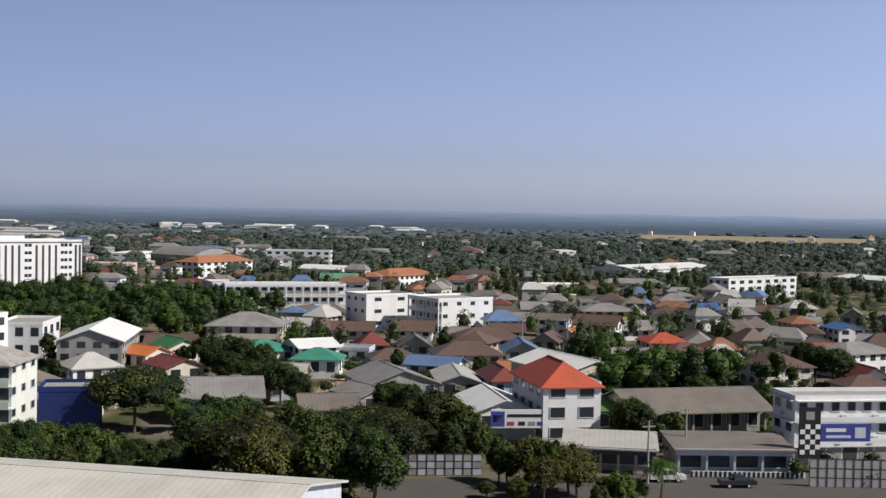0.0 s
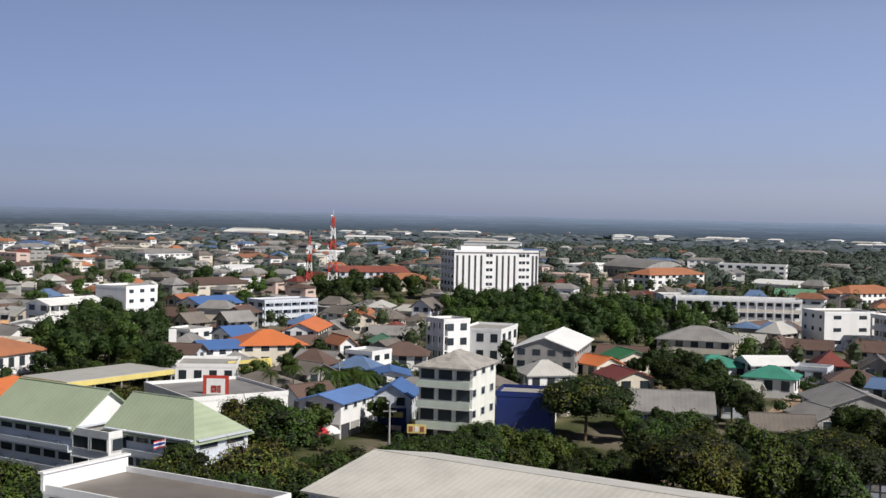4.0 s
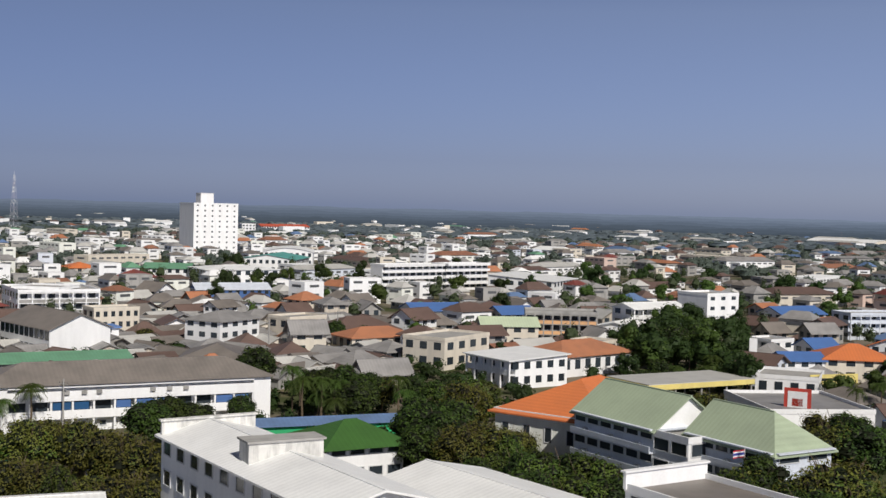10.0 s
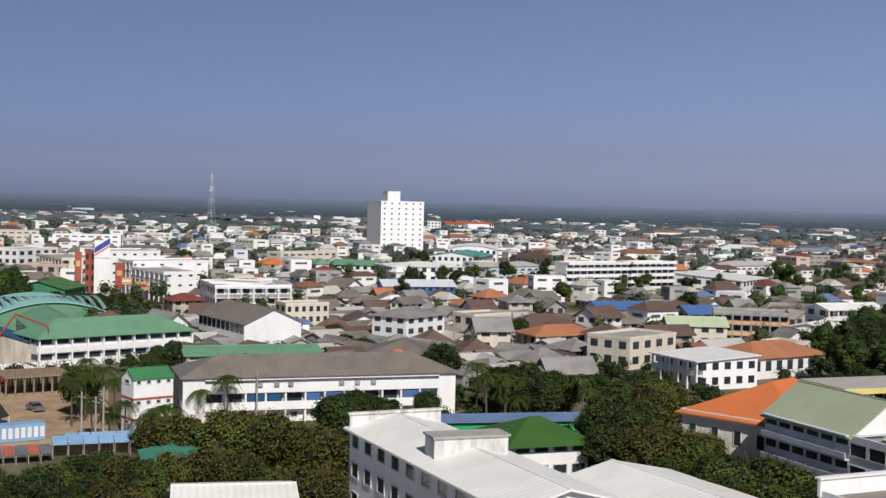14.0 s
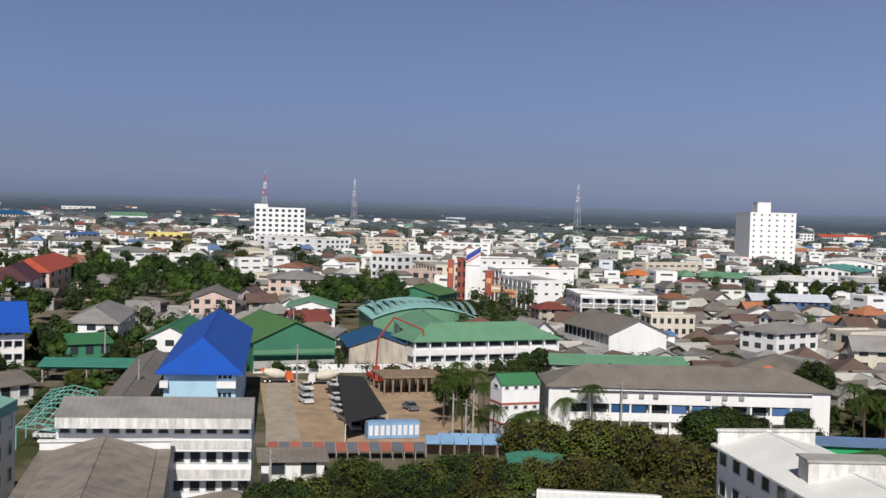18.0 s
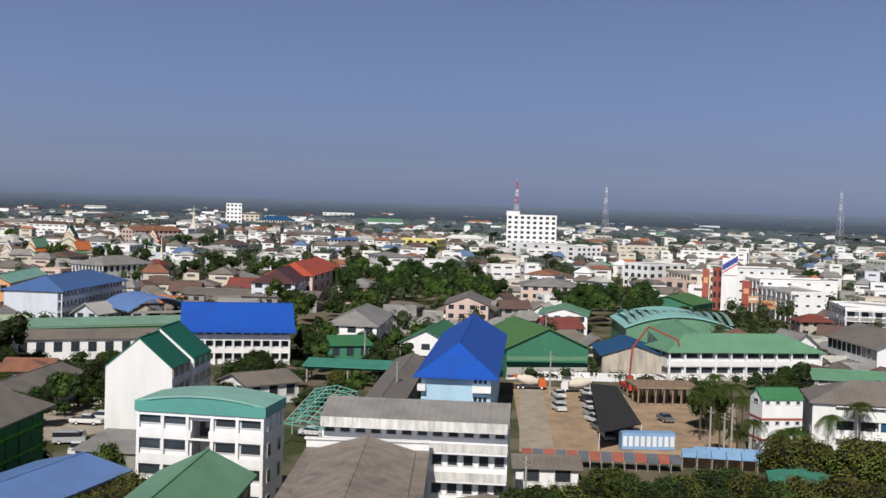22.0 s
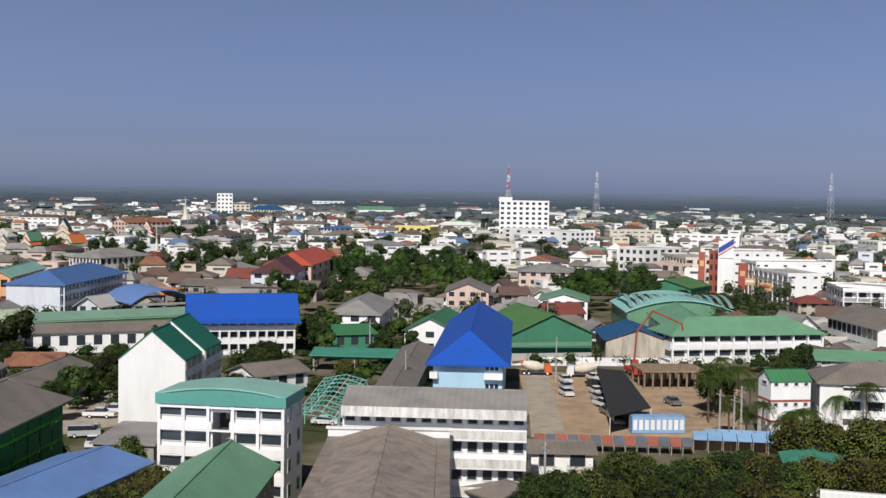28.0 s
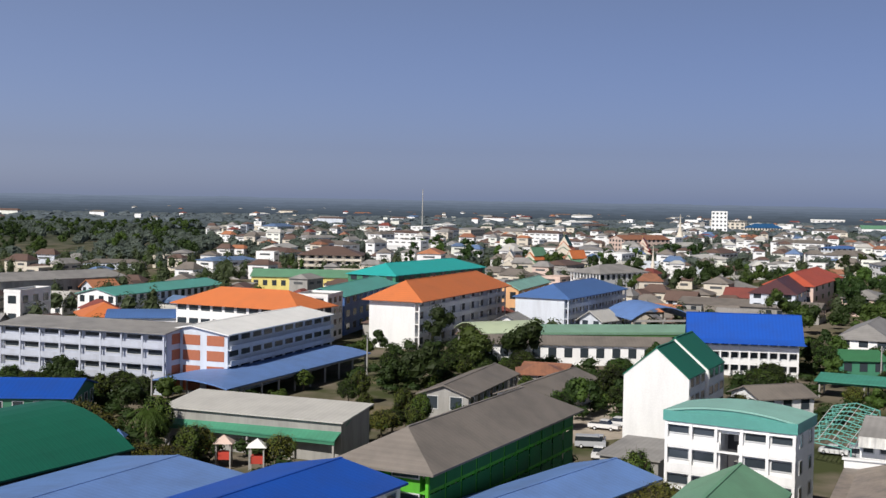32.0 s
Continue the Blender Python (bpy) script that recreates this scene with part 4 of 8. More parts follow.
building("white_block", -210.4, -28.0, 171.6, 11.0, 11.4, 11.2, roof="gablex", top=DGREEN, wall=WHITE, floors=4, win=3, fill=0.75, rise=4.8, over=0.1, blank="side")
building("school_building", -121.8, -15.3, -7.3, 29.0, 9.8, 7.7, roof="gable", top=GREEN2, wall=GREY2, floors=2, rise=2.4)
building("blue_shed", -280.7, 67.9, 83.9, 14.6, 20.0, 5.0, roof="gable", top=BLUE3, wall=OLDWALL, blank="front side end", floors=1, rise=2.5)
building("house", -327.3, 6.3, 171.2, 36.0, 12.7, 6.5, roof="hip", top=GREY, wall=WHITE, floors=2, rise=3, win=4)
building("green_kiosk", -291.0, 2.1, 104.9, 10.3, 8.0, 4.0, roof="shed", top=GREEN, wall=GREEN3, floors=1, rise=1.4)
building("house", -295.2, 23.6, 76.1, 12.0, 26.0, 5.5, roof="gableend", top=GREEN, wall=WHITE, floors=2, rise=3)
building("pink_house", -455.3, 8.1, 167.1, 18.0, 14.2, 6.5, roof="hip", top=GREY, wall=PINK, floors=2, rise=2.5)
building("pink_house", -373.7, 39.7, 172.0, 22.0, 12.7, 8.0, roof="gable", top=GREYB, wall=PINK, floors=3, rise=2.5)
building("house", -361.3, 67.3, 167.7, 18.0, 14.0, 6.5, roof="gable", top=GREEN2, wall=WHITE, floors=2, rise=2)
building("pink_house", -456.9, 79.0, 81.8, 21.7, 22.0, 8.5, roof="hip", top=GREY, wall=PINK, floors=3, rise=2.5)
building("yellow_office", -873.7, 55.5, 67.6, 33.0, 22.0, 11.0, roof="flat", wall=YELLOW, floors=3, win=6)
building("office_block", -803.9, 140.6, 28.8, 72.5, 20.0, 12.0, roof="flat", wall=WHITE, floors=4, win=6)
building("shop_building", -588.8, 153.7, 125.5, 28.0, 16.0, 11.0, roof="flat", wall=WHITE, floors=3, win=5)
building("pink_house", -511.9, 144.7, 35.6, 17.0, 14.0, 8.0, roof="flat", wall=PINK, floors=2, win=3)
building("green_roof_house", -419.9, 118.4, 53.6, 17.9, 20.0, 6.0, roof="gable", top=DGREEN2, wall=GREEN3, floors=1, rise=2.5)
# the shop street, seen along its fronts
building("shop_row", -524.5, 153.0, 90.0, 12.0, 39.0, 10.5, roof="flat", wall=CREAM, floors=3, win=8, gallery="side", deep=1.2)
building("shop_row", -489.5, 168.5, 90.0, 21.0, 23.0, 14.6, roof="flat", wall=WHITE, floors=4, win=5, fill=0.3, whf=0.2)
building("shop_row", -455.5, 172.0, 90.0, 30.0, 17.0, 12.3, roof="flat", wall=WHITE, floors=3, win=4, fill=0.2, whf=0.16, gallery="side", rail=REDWALL, deep=1.4)
building("shop_row", -429.5, 162.0, 90.0, 12.0, 34.6, 10.3, roof="flat", wall=WHITE, floors=3, win=7, fill=0.32, whf=0.2, gallery="side", rail=GREY2, deep=1.4)
building("shop_row", -452.3, 142.5, 40.0, 2.2, 4.0, 16.0, roof="flat", wall=REDWALL, floors=4, win=1)
building("shop_row", -452.0, 146.6, 75.0, 5.6, 4.0, 17.0, roof="flat", wall=WHITE, floors=5, win=1, blank="front side end")
building("shop_row", -362.3, 163.0, 40.4, 15.3, 14.0, 10.5, roof="flat", wall=WHITE, floors=3, win=4, style="ledge")
netted_school = building("school_building", -140.1, -45.0, 171.4, 42.5, 10.2, 11.0, roof="hip", top=GREYB, wall=GREENNET, floors=4, win=11, rise=2.8, over=1.2, fill=0.6, whf=0.4, gallery="front", deep=0.9)
# net sheets, coloured darker partly for the shade on this long side
for i in range(11):
    for k in range(4):
        part("net_sheet", boxes("net_sheet", NET_DARK, (-1.72, 1.72, -0.16, -0.1, 0.25, 2.5)), netted_school, pose(-21.25 + 42.5 * (i + 0.5) / 11, -5.1, 2.75 * k))
building("school_building", -213.9, -142.7, 177.9, 18.3, 38.0, 12.0, roof="gable", top=GREY, wall=GREYBLUE, floors=4, win=8, rise=1.0, fill=0.8, whf=0.34, panels=("front", 1, 4, BRICK), gallery="side", deep=0.9, glaze=(0.9, 0.34))
building("school_building", -232.8, -120.5, 178.1, 46.7, 15.7, 11.8, roof="gable", top=PALE, wall=PALEBLUE, floors=4, win=10, rise=1.4, fill=0.8, whf=0.36, panels=("side", 3, 4, BRICK), style="ledge")
building("canopy", -223.8, -112.3, 175.3, 57.3, 17.2, 4.0, roof="arch", top=LBLUE, wall=GREY2, floors=1, rise=1.2, openw=True)
building("school_building", -283.7, -145.0, 81.4, 37.0, 16.0, 11.0, roof="hip", top=ORANGE, wall=WHITE, floors=3, win=10, rise=3.5, over=1.2, fill=0.76, whf=0.45)
building("school_building", -325.8, -107.5, 175.7, 66.8, 14.0, 13.0, roof="hip", top=ORANGE, wall=WHITE, floors=4, win=9, rise=4, over=1.4, fill=0.8, whf=0.55, blank="side", gallery="front", deep=1.2)
building("school_building", -405.2, -141.1, 170.1, 66.7, 18.0, 13.5, roof="hip", top=AQUA, wall=GREEN3, floors=4, win=9, rise=3.2)
building("school_building", -342.7, -141.9, -174.8, 59.7, 14.0, 11.0, roof="gable", top=TEAL, wall=BLUE2, floors=3, win=9, rise=2)
building("white_block", -302.4, -134.9, -175.6, 12.5, 8.9, 12.0, roof="flat", wall=WHITE, floors=4, win=3)
building("market_hall", -463.1, -205.2, 107.3, 51.9, 18.0, 6.0, roof="gable", top=GREEN2, wall=YELLOW, floors=1, rise=2.4)
building("market_hall", -347.5, -212.1, 175.4, 58.7, 14.0, 8.0, roof="gable", top=TEAL, wall=WHITE, floors=2, rise=1.8)
building("warehouse", -374.7, -272.7, 158.4, 50.7, 24.0, 8.0, roof="gable", top=GREY, wall=GREY2, floors=1, rise=2)
building("white_block", -298.4, -224.1, 94.9, 5.1, 16.0, 10.0, roof="flat", wall=WHITE, floors=2, win=3)
building("house", -294.5, -196.3, 131.8, 13.2, 16.0, 5.0, roof="hip", top=ORANGE, wall=CREAM, floors=1, rise=3)
building("warehouse", -282.0, -175.8, 117.7, 17.8, 14.0, 6.5, roof="arch", top=BLUE2, wall=WHITE, floors=1, rise=1.5)
building("warehouse", -399.3, -102.4, 179.6, 43.0, 7.5, 10.0, roof="gable", top=TEAL2, wall=ORANGEW, floors=2, rise=2, win=4)
building("school_building", -357.4, -76.9, 170.5, 49.3, 16.0, 11.5, roof="hip", top=BLUE2, wall=PALEBLUE, floors=4, win=9, rise=3.2, fill=0.85, whf=0.42, blank="side", gallery="front", deep=1.2)
building("canopy", -344.5, -52.7, 119.1, 17.7, 22.0, 6.5, roof="arch", top=LBLUE, wall=GREY2, floors=1, rise=3.5, openw=True)
building("canopy", -304.8, -56.2, 116.6, 38.9, 12.0, 6.0, roof="gable", top=SEA, wall=GREEN3, floors=1, rise=1.5, over=0.4, openw=True, fascia=DGREEN2)
building("canopy", -295.2, -82.5, 133.4, 17.4, 14.0, 6.0, roof="arch", top=SAGE2, wall=GREY2, floors=1, rise=2, openw=True)
building("long_shed", -285.1, -61.8, 107.4, 44.8, 9.0, 5.0, roof="gable", top=GREYB, wall=WHITE, floors=1, rise=1.4)
building("school_building", -284.5, -23.0, -172.4, 13.0, 23.4, 8.5, roof="gableend", top=BLUE, wall=WHITE, floors=3, win=11, rise=5, over=1, fill=0.7, whf=0.45, gallery="side", deep=1.4, panels=("front", 1, 1, LBLUE), skirt=BLUE)
building("school_building", -437.4, -19.7, 174.0, 47.8, 14.6, 9.5, roof="hip", top=MAROON, wall=PALEBLUE, floors=3, win=5, rise=4)
building("school_building", -474.2, -13.0, 170.8, 64.0, 17.0, 10.5, roof="hip", top=RED, wall=PINK, floors=3, win=5, rise=4)
building("long_shed", -419.7, -29.1, 82.6, 45.8, 16.0, 5.0, roof="gable", top=GREYB, wall=GREY2, floors=1, rise=1.5)
building("long_shed", -168.6, -85.5, 85.9, 29.9, 9.5, 6.0, roof="shed", top=PALEGREY, wall=GREY2, floors=1, rise=1.2, over=0.5, blank="front side end")
building("green_dome_hall", -113.8, -97.9, 169.3, 31.8, 24.0, 8.0, roof="arch", top=DGREEN, wall=DARKWALL, floors=1, rise=4.5, over=0.3, blank="front side end")
building("low_hall", -105.5, -76.1, -8.0, 32.0, 17.0, 8.0, roof="gable", top=LBLUE, wall=GREY2, floors=2, rise=1.0)
building("low_hall", -104.4, -55.0, -10.9, 26.0, 15.0, 9.8, roof="gable", top=BLUE, wall=WHITE, floors=2, rise=1.5)
building("low_roof", -175.4, -134.4, 110.6, 20.4, 16.0, 5.0, roof="gable", top=BLUE, wall=GREEN3, floors=1, rise=1.8)
building("low_hall", -131.7, -32.8, -19.4, 26.0, 11.3, 6.5, roof="gable", top=LBLUE, wall=GREY2, floors=1, rise=1.4)
building("low_house", -217.8, -67.6, 178.3, 30.4, 9.0, 4.4, roof="gable", top=GREYB, wall=GREY2, floors=1, rise=1.6)
building("low_house", -220.7, -53.5, 171.5, 26.9, 9.0, 4.4, roof="gable", top=GREYB, wall=WHITE, floors=1, rise=1.6)
building("house", -241.2, -59.7, 104.7, 9.2, 9.0, 4.0, roof="hip", top=RUST, wall=GREY2, floors=1, rise=1.5)
building("long_shed", -231.6, 12.0, 171.6, 58.8, 6.1, 4.5, roof="gable", top=GREYB, wall=GREY2, floors=1, rise=1.2)
building("awning_roof", -164.7, -85.6, 84.5, 29.3, 4.6, 3.6, roof="shed", top=AWNING, wall=GREEN3, floors=1, rise=2.3, over=0.1, openw=True)
building("shed", -176.2, -29.6, 79.1, 8.6, 12.0, 2.7, roof="shed", top=GREY, wall=GREY2, floors=1, rise=0.6, over=0.4, blank="front side end")
building("shed", -164.4, 28.9, 84.1, 8.3, 7.0, 3.4, roof="gable", top=GREYB, wall=WHITE, floors=1, rise=0.8)
building("shed", -139.5, 17.1, 121.9, 7.4, 8.0, 4.0, roof="gable", top=GREYB, wall=GREY2, floors=1, rise=1.0, blank="front side end")
building("shelter", -153.6, 60.8, 74.5, 7.8, 9.0, 3.6, roof="gable", top=TEALROOF, wall=WHITE, floors=1, rise=0.8, fill=0.3)
building("shelter", -150.3, 77.0, 47.4, 3.3, 7.0, 3.6, roof="gable", top=TEALROOF, wall=WHITE, floors=1, rise=0.7, fill=0.3)
building("shed", -247.2, -59.7, 91.2, 9.0, 9.0, 3.6, roof="gable", top=RUST, wall=GREY2, floors=1, rise=1.2)
building("low_house", -229.8, -14.0, 127.9, 11.4, 9.0, 4.0, roof="gable", top=GREYB, wall=WHITE, floors=1, rise=1.6)
building("green_canopy", -255.9, 2.9, 80.3, 17.7, 6.0, 3.5, roof="shed", top=TEALROOF, wall=GREEN3, floors=1, rise=0.8, openw=True)
building("shop_row", -238.3, 262.6, 45.5, 20.5, 12.0, 9.0, roof="flat", wall=GREY2, floors=3, win=8, fill=0.7, rail=ORANGEW, gallery="front")
building("long_house", -194.5, 220.3, 89.2, 24.5, 14.0, 5.0, roof="hip", top=FADED_ORANGE, wall=WHITE, floors=1, rise=2.6)
building("shop_building", -188.3, 193.6, -7.4, 15.8, 16.0, 6.2, roof="shed", top=PALE, wall=WHITE, floors=2, win=5, gallery="front", rise=0.8)
building("temple_hall", -512.6, -93.1, 58.1, 16.5, 30.0, 9.0, roof="hip", top=GREY, wall=WHITE, floors=2, rise=3, win=9, gallery="front")
building("long_house", -949.7, -145.9, 135.3, 43.1, 20.0, 10.0, roof="gable", top=RUST, wall=PINK, floors=3, win=10, rise=3)
building("brown_hall", -585.8, -250.7, 107.1, 32.5, 24.0, 9.0, roof="hip", top=BROWN, wall=CREAM, floors=3, rise=4, win=7, gallery="front")
building("office_block", -1859.5, -149.2, 151.3, 58.6, 26.0, 13.0, roof="flat", wall=CREAM, floors=4, win=7)
building("house", -896.9, 3.8, 130.8, 24.9, 16.0, 9.0, roof="hip", top=BLUE2, wall=PALEBLUE, floors=3, rise=1.6, win=5)
building("side_aisle", -120.6, 2.5, 84.5, 13.5, 33.0, 10.0, roof="slab", top=OLDROOF, wall=GREY2, floors=2, rise=1)
building("annex", 26.1, 220.1, 12.0, 4.2, 6.0, 7.0, roof="flat", wall=IVORY, floors=2, blank="front side end")
building("red_hall", -1387.9, 958.4, 75.0, 69.3, 24.0, 8.0, roof="gable", top=RED, wall=WHITE, floors=2, rise=3)
building("office_block", -1201.6, 779.6, 75.0, 16.3, 16.0, 14.0, roof="flat", wall=WHITE, floors=4, win=4)
building("green_hall", -1726.5, 58.0, 95.0, 49.2, 40.0, 9.0, roof="gable", top=GREEN2, wall=WHITE, floors=1, rise=4)
building("office_block", -1669.7, -128.6, 92.0, 31.5, 18.0, 13.0, roof="flat", wall=CREAM, floors=3, win=5)
building("blue_roof_hall", -1615.3, -86.2, 92.0, 47.2, 24.0, 9.0, roof="hip", top=BLUE3, wall=CREAM, floors=2, rise=5)
building("office_block", -1504.1, -132.1, 92.0, 18.6, 14.0, 28.8, roof="flat", wall=WHITE, floors=6, win=4)
building("white_hall", -2426.5, -9.6, 92.0, 61.2, 20.0, 10.0, roof="gable", top=PALE, wall=WHITE, floors=3, win=6)


# ---- trees ----
def crown_mesh(seed, r, hh, lobes, per, leaf, tones, base=0.0, flat=1.0, core=0.74):
    """A crown of leafy lobes: each a rough heart, coloured dark for inner shade, under a coat of small leaves that look
    outwards and up.
    """
    rng = random.Random(seed)
    v, f, slots = [], [], []
    for n in range(lobes):
        a = 2.4 * n + rng.uniform(-0.5, 0.5)
        u = -0.75 + 1.7 * (n + rng.uniform(0, 1)) / lobes
        k = rng.uniform(0.5, 0.86)
        q = math.sqrt(max(0.05, 1 - u * u))
        c = Vector((r * k * math.cos(a) * q, r * k * math.sin(a) * q, base + hh / 2 + hh * 0.4 * u * rng.uniform(0.8, 1.1)))
        cr = r * rng.uniform(0.24, 0.38)
        tone = rng.choice(tones)
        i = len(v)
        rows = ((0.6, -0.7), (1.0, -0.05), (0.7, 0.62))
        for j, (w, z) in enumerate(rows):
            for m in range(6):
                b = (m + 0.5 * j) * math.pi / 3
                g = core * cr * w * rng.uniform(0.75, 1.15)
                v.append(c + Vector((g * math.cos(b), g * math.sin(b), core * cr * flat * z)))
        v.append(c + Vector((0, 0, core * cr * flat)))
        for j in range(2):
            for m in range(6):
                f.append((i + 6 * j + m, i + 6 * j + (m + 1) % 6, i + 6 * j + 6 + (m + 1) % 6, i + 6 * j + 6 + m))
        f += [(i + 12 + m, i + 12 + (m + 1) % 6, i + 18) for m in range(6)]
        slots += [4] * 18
        for _ in range(per):
            d = Vector((rng.gauss(0, 1), rng.gauss(0, 1), rng.gauss(0.25, 0.9))).normalized()
            o = c + Vector((d.x, d.y, d.z * flat)) * cr * rng.uniform(0.72, 1.12)
            nrm = (d + Vector((rng.uniform(-0.5, 0.5), rng.uniform(-0.5, 0.5), rng.uniform(0.0, 0.7)))).normalized()
            t1 = nrm.cross(Vector((rng.uniform(-1, 1), rng.uniform(-1, 1), rng.uniform(-1, 1)))).normalized()
            t2 = nrm.cross(t1)
            s1, s2 = leaf * rng.uniform(0.6, 1.4), leaf * rng.uniform(0.4, 0.9)
            i = len(v)
            v += [o - t1 * s1, o + t2 * s2 * 1.5, o + t1 * s1]
            f.append((i, i + 1, i + 2))
            slots.append(tone if rng.random() < 0.93 else rng.choice(tones))
    return mesh("crown", v, f, LEAF, slots)


def trunk_mesh(seed, r, hh, twigs=0):
    rng = random.Random(seed)
    v, f = [], []

    def limb(a, b, r0, r1):
        i = len(v)
        for p, q in ((a, r0), (b, r1)):
            for k in range(6):
                v.append((p[0] + q * math.cos(k * math.pi / 3), p[1] + q * math.sin(k * math.pi / 3), p[2]))
        for k in range(6):
            f.append((i + k, i + (k + 1) % 6, i + 6 + (k + 1) % 6, i + 6 + k))
    top = (rng.uniform(-0.3, 0.3), rng.uniform(-0.3, 0.3), hh * 0.55)
    limb((0, 0, -0.3), top, 0.28, 0.2)
    for k in range(5):
        a = k * 1.26 + rng.uniform(-0.3, 0.3)
        limb(top, (r * 0.6 * math.cos(a), r * 0.6 * math.sin(a), hh * rng.uniform(0.75, 0.95)), 0.15, 0.04)
    for k in range(twigs):
        a, q = rng.uniform(0, 6.28), rng.uniform(0.3, 0.95)
        limb((top[0] + 0.2 * r * q * math.cos(a), top[1] + 0.2 * r * q * math.sin(a), hh * rng.uniform(0.45, 0.6)), (r * q * math.cos(a), r * q * math.sin(a), hh * rng.uniform(0.78, 1.04)), 0.08, 0.02)
    return mesh("trunk", v, f, BARK)


TREES = []
DARK_TREE, WIDE_TREE, LIGHT_TREE, GARDEN_TREE, DRY_TREE, RAIN_TREE, SMALL_TREE, TALL_PALM, SHORT_PALM = range(9)
for i, (r, hh, z0, lobes, per, leaf, tones, flat, words_) in enumerate((
        (4.0, 8.2, 2.4, 46, 92, 0.24, (0, 0, 1, 1), 0.9, "dense dark green broadleaf tree"), (5.2, 7.2, 3.0, 60, 92, 0.26, (0, 1, 1), 0.75, "wide green broadleaf tree"),
        (3.3, 9.2, 1.8, 44, 88, 0.24, (1, 2, 2), 1.2, "tall light green tree"), (3.5, 6.1, 1.6, 36, 90, 0.22, (1, 1, 2), 0.9, "rounded green garden tree"),
        (4.6, 7.2, 2.4, 50, 74, 0.22, (3, 3, 3, 2), 1.0, "sparse dry brownish tree"), (7.0, 6.0, 4.4, 80, 130, 0.22, (0, 0, 0, 3), 0.7, "spreading rain tree with a flat crown"),
        (2.4, 4.4, 1.0, 26, 85, 0.2, (2, 2, 1), 0.9, "small bright green tree"))):
    t = new("tree")
    part("trunk", trunk_mesh(i, r, z0 + hh, 60 if i == DRY_TREE else 8), t)
    part("crown", crown_mesh(i + 10, r, hh, lobes, per, leaf, tones, z0, flat, 0.6 if i == DRY_TREE else 0.74), t)
    tagged(t, words_ + " standing among the buildings", "tree", group="trees of the town")
    t.matrix_world = pose(-8 - 3.4 * i, 150 + 7 * (i % 2), 0)
    TREES.append(t)


def palm_mesh(seed, h):
    rng = random.Random(seed)
    v, f = [], []
    for k in range(26):
        a = k * 2.4 + rng.uniform(-0.2, 0.2)
        lift = rng.uniform(-0.5, 0.9)
        pts = []
        for i in range(6):
            u = i / 5
            r = 2.6 * u
            pts.append(Vector((math.cos(a) * r, math.sin(a) * r, h + lift * 1.6 * u - 1.9 * u * u)))
        side_ = Vector((-math.sin(a), math.cos(a), 0))
        for i in range(5):
            for sgn in (-1, 1):
                for q in (0.0, 0.5):
                    p = pts[i].lerp(pts[i + 1], q)
                    n = pts[i].lerp(pts[i + 1], q + 0.34)
                    tip = p + side_ * sgn * (0.85 - 0.1 * i) + (pts[i + 1] - pts[i]) * 0.8 + Vector((0, 0, -0.3))
                    j = len(v)
                    v += [p, n, tip]
                    f.append((j, j + 1, j + 2))
    return mesh("fronds", v, f, LEAF[1])


for i, h in enumerate((8.5, 6.0)):
    t = new("palm_tree")
    v, f = [], []
    tube(v, f, (0, 0, -0.3), (0.25, 0.1, h * 0.5), 0.24, 0.17)
    tube(v, f, (0.25, 0.1, h * 0.5), (0, 0, h + 0.1), 0.17, 0.13)
    part("trunk", mesh("trunk", v, f, BARK), t)
    part("fronds", palm_mesh(i, h), t)
    tagged(t, "tall green coconut palm with drooping fronds" if i == 0 else "short bushy green palm", "palm tree", group="palms of the town")
    t.matrix_world = pose(-186 - 4 * i, 82 - 3 * i, 0)
    TREES.append(t)


def plant(k, x, y, size=1.0, turn=0.0):
    t = copy_thing(TREES[k], pose(x, y, 0, 0, 0, turn))
    t.scale = (size, size, size)
    return t


def ring(az, dist):
    return -dist * math.sin(radians(az)), dist * math.cos(radians(az))


rng = random.Random(7)


def dist_ok(x, y, az):
    """True on the open yard and drive, which stay free of trees."""
    d = math.hypot(x, y)
    return (71 < az < 83 and 172 < d < 258) or (57 < az < 69 and 190 < d < 208) or (66.9 < az < 69.5 and 137 < d < 169) or (62.5 < az < 63.9 and 145 < d < 171) or (38 < az < 45 and 172 < d < 200) or (89 < az < 102 and 160 < d < 208)


def grove(az0, az1, d0, d1, n, kinds, size=(0.8, 1.2), gap=1.5):
    for _ in range(n):
        x, y = ring(rng.uniform(az0, az1), math.sqrt(rng.uniform(d0 * d0, d1 * d1)))
        s = rng.uniform(*size)
        k = rng.choice(kinds)
        az = math.degrees(math.atan2(-x, y))
        if clear_of(x, y, gap + 1.2 * s) and not dist_ok(x, y, az):
            plant(k, x, y, s, rng.uniform(0, 360))


grove(100, 113, 190, 262, 18, (0, 3, 6, 6), (0.45, 0.7))
grove(52, 57, 195, 240, 9, (7, 8, 0), (0.8, 1.1))

HIGH = (11.5, 11.4, 12.2, 8.6, 11.0, 11.8, 6.0, 9.8, 7.2)


def stand(kind, *places):
    """Trees of one kind, each at x, y with its height."""
    for x, y, tall in places:
        if clear_of(x, y, 0.9):
            k = tall / HIGH[kind]
            t = plant(kind, x, y, k, (37 * x + 11 * y) % 360)
            wide = max(k, 0.55) * (0.9 + 0.25 * ((7 * x + 3 * y) % 1.0))
            t.scale = (wide, wide, k)


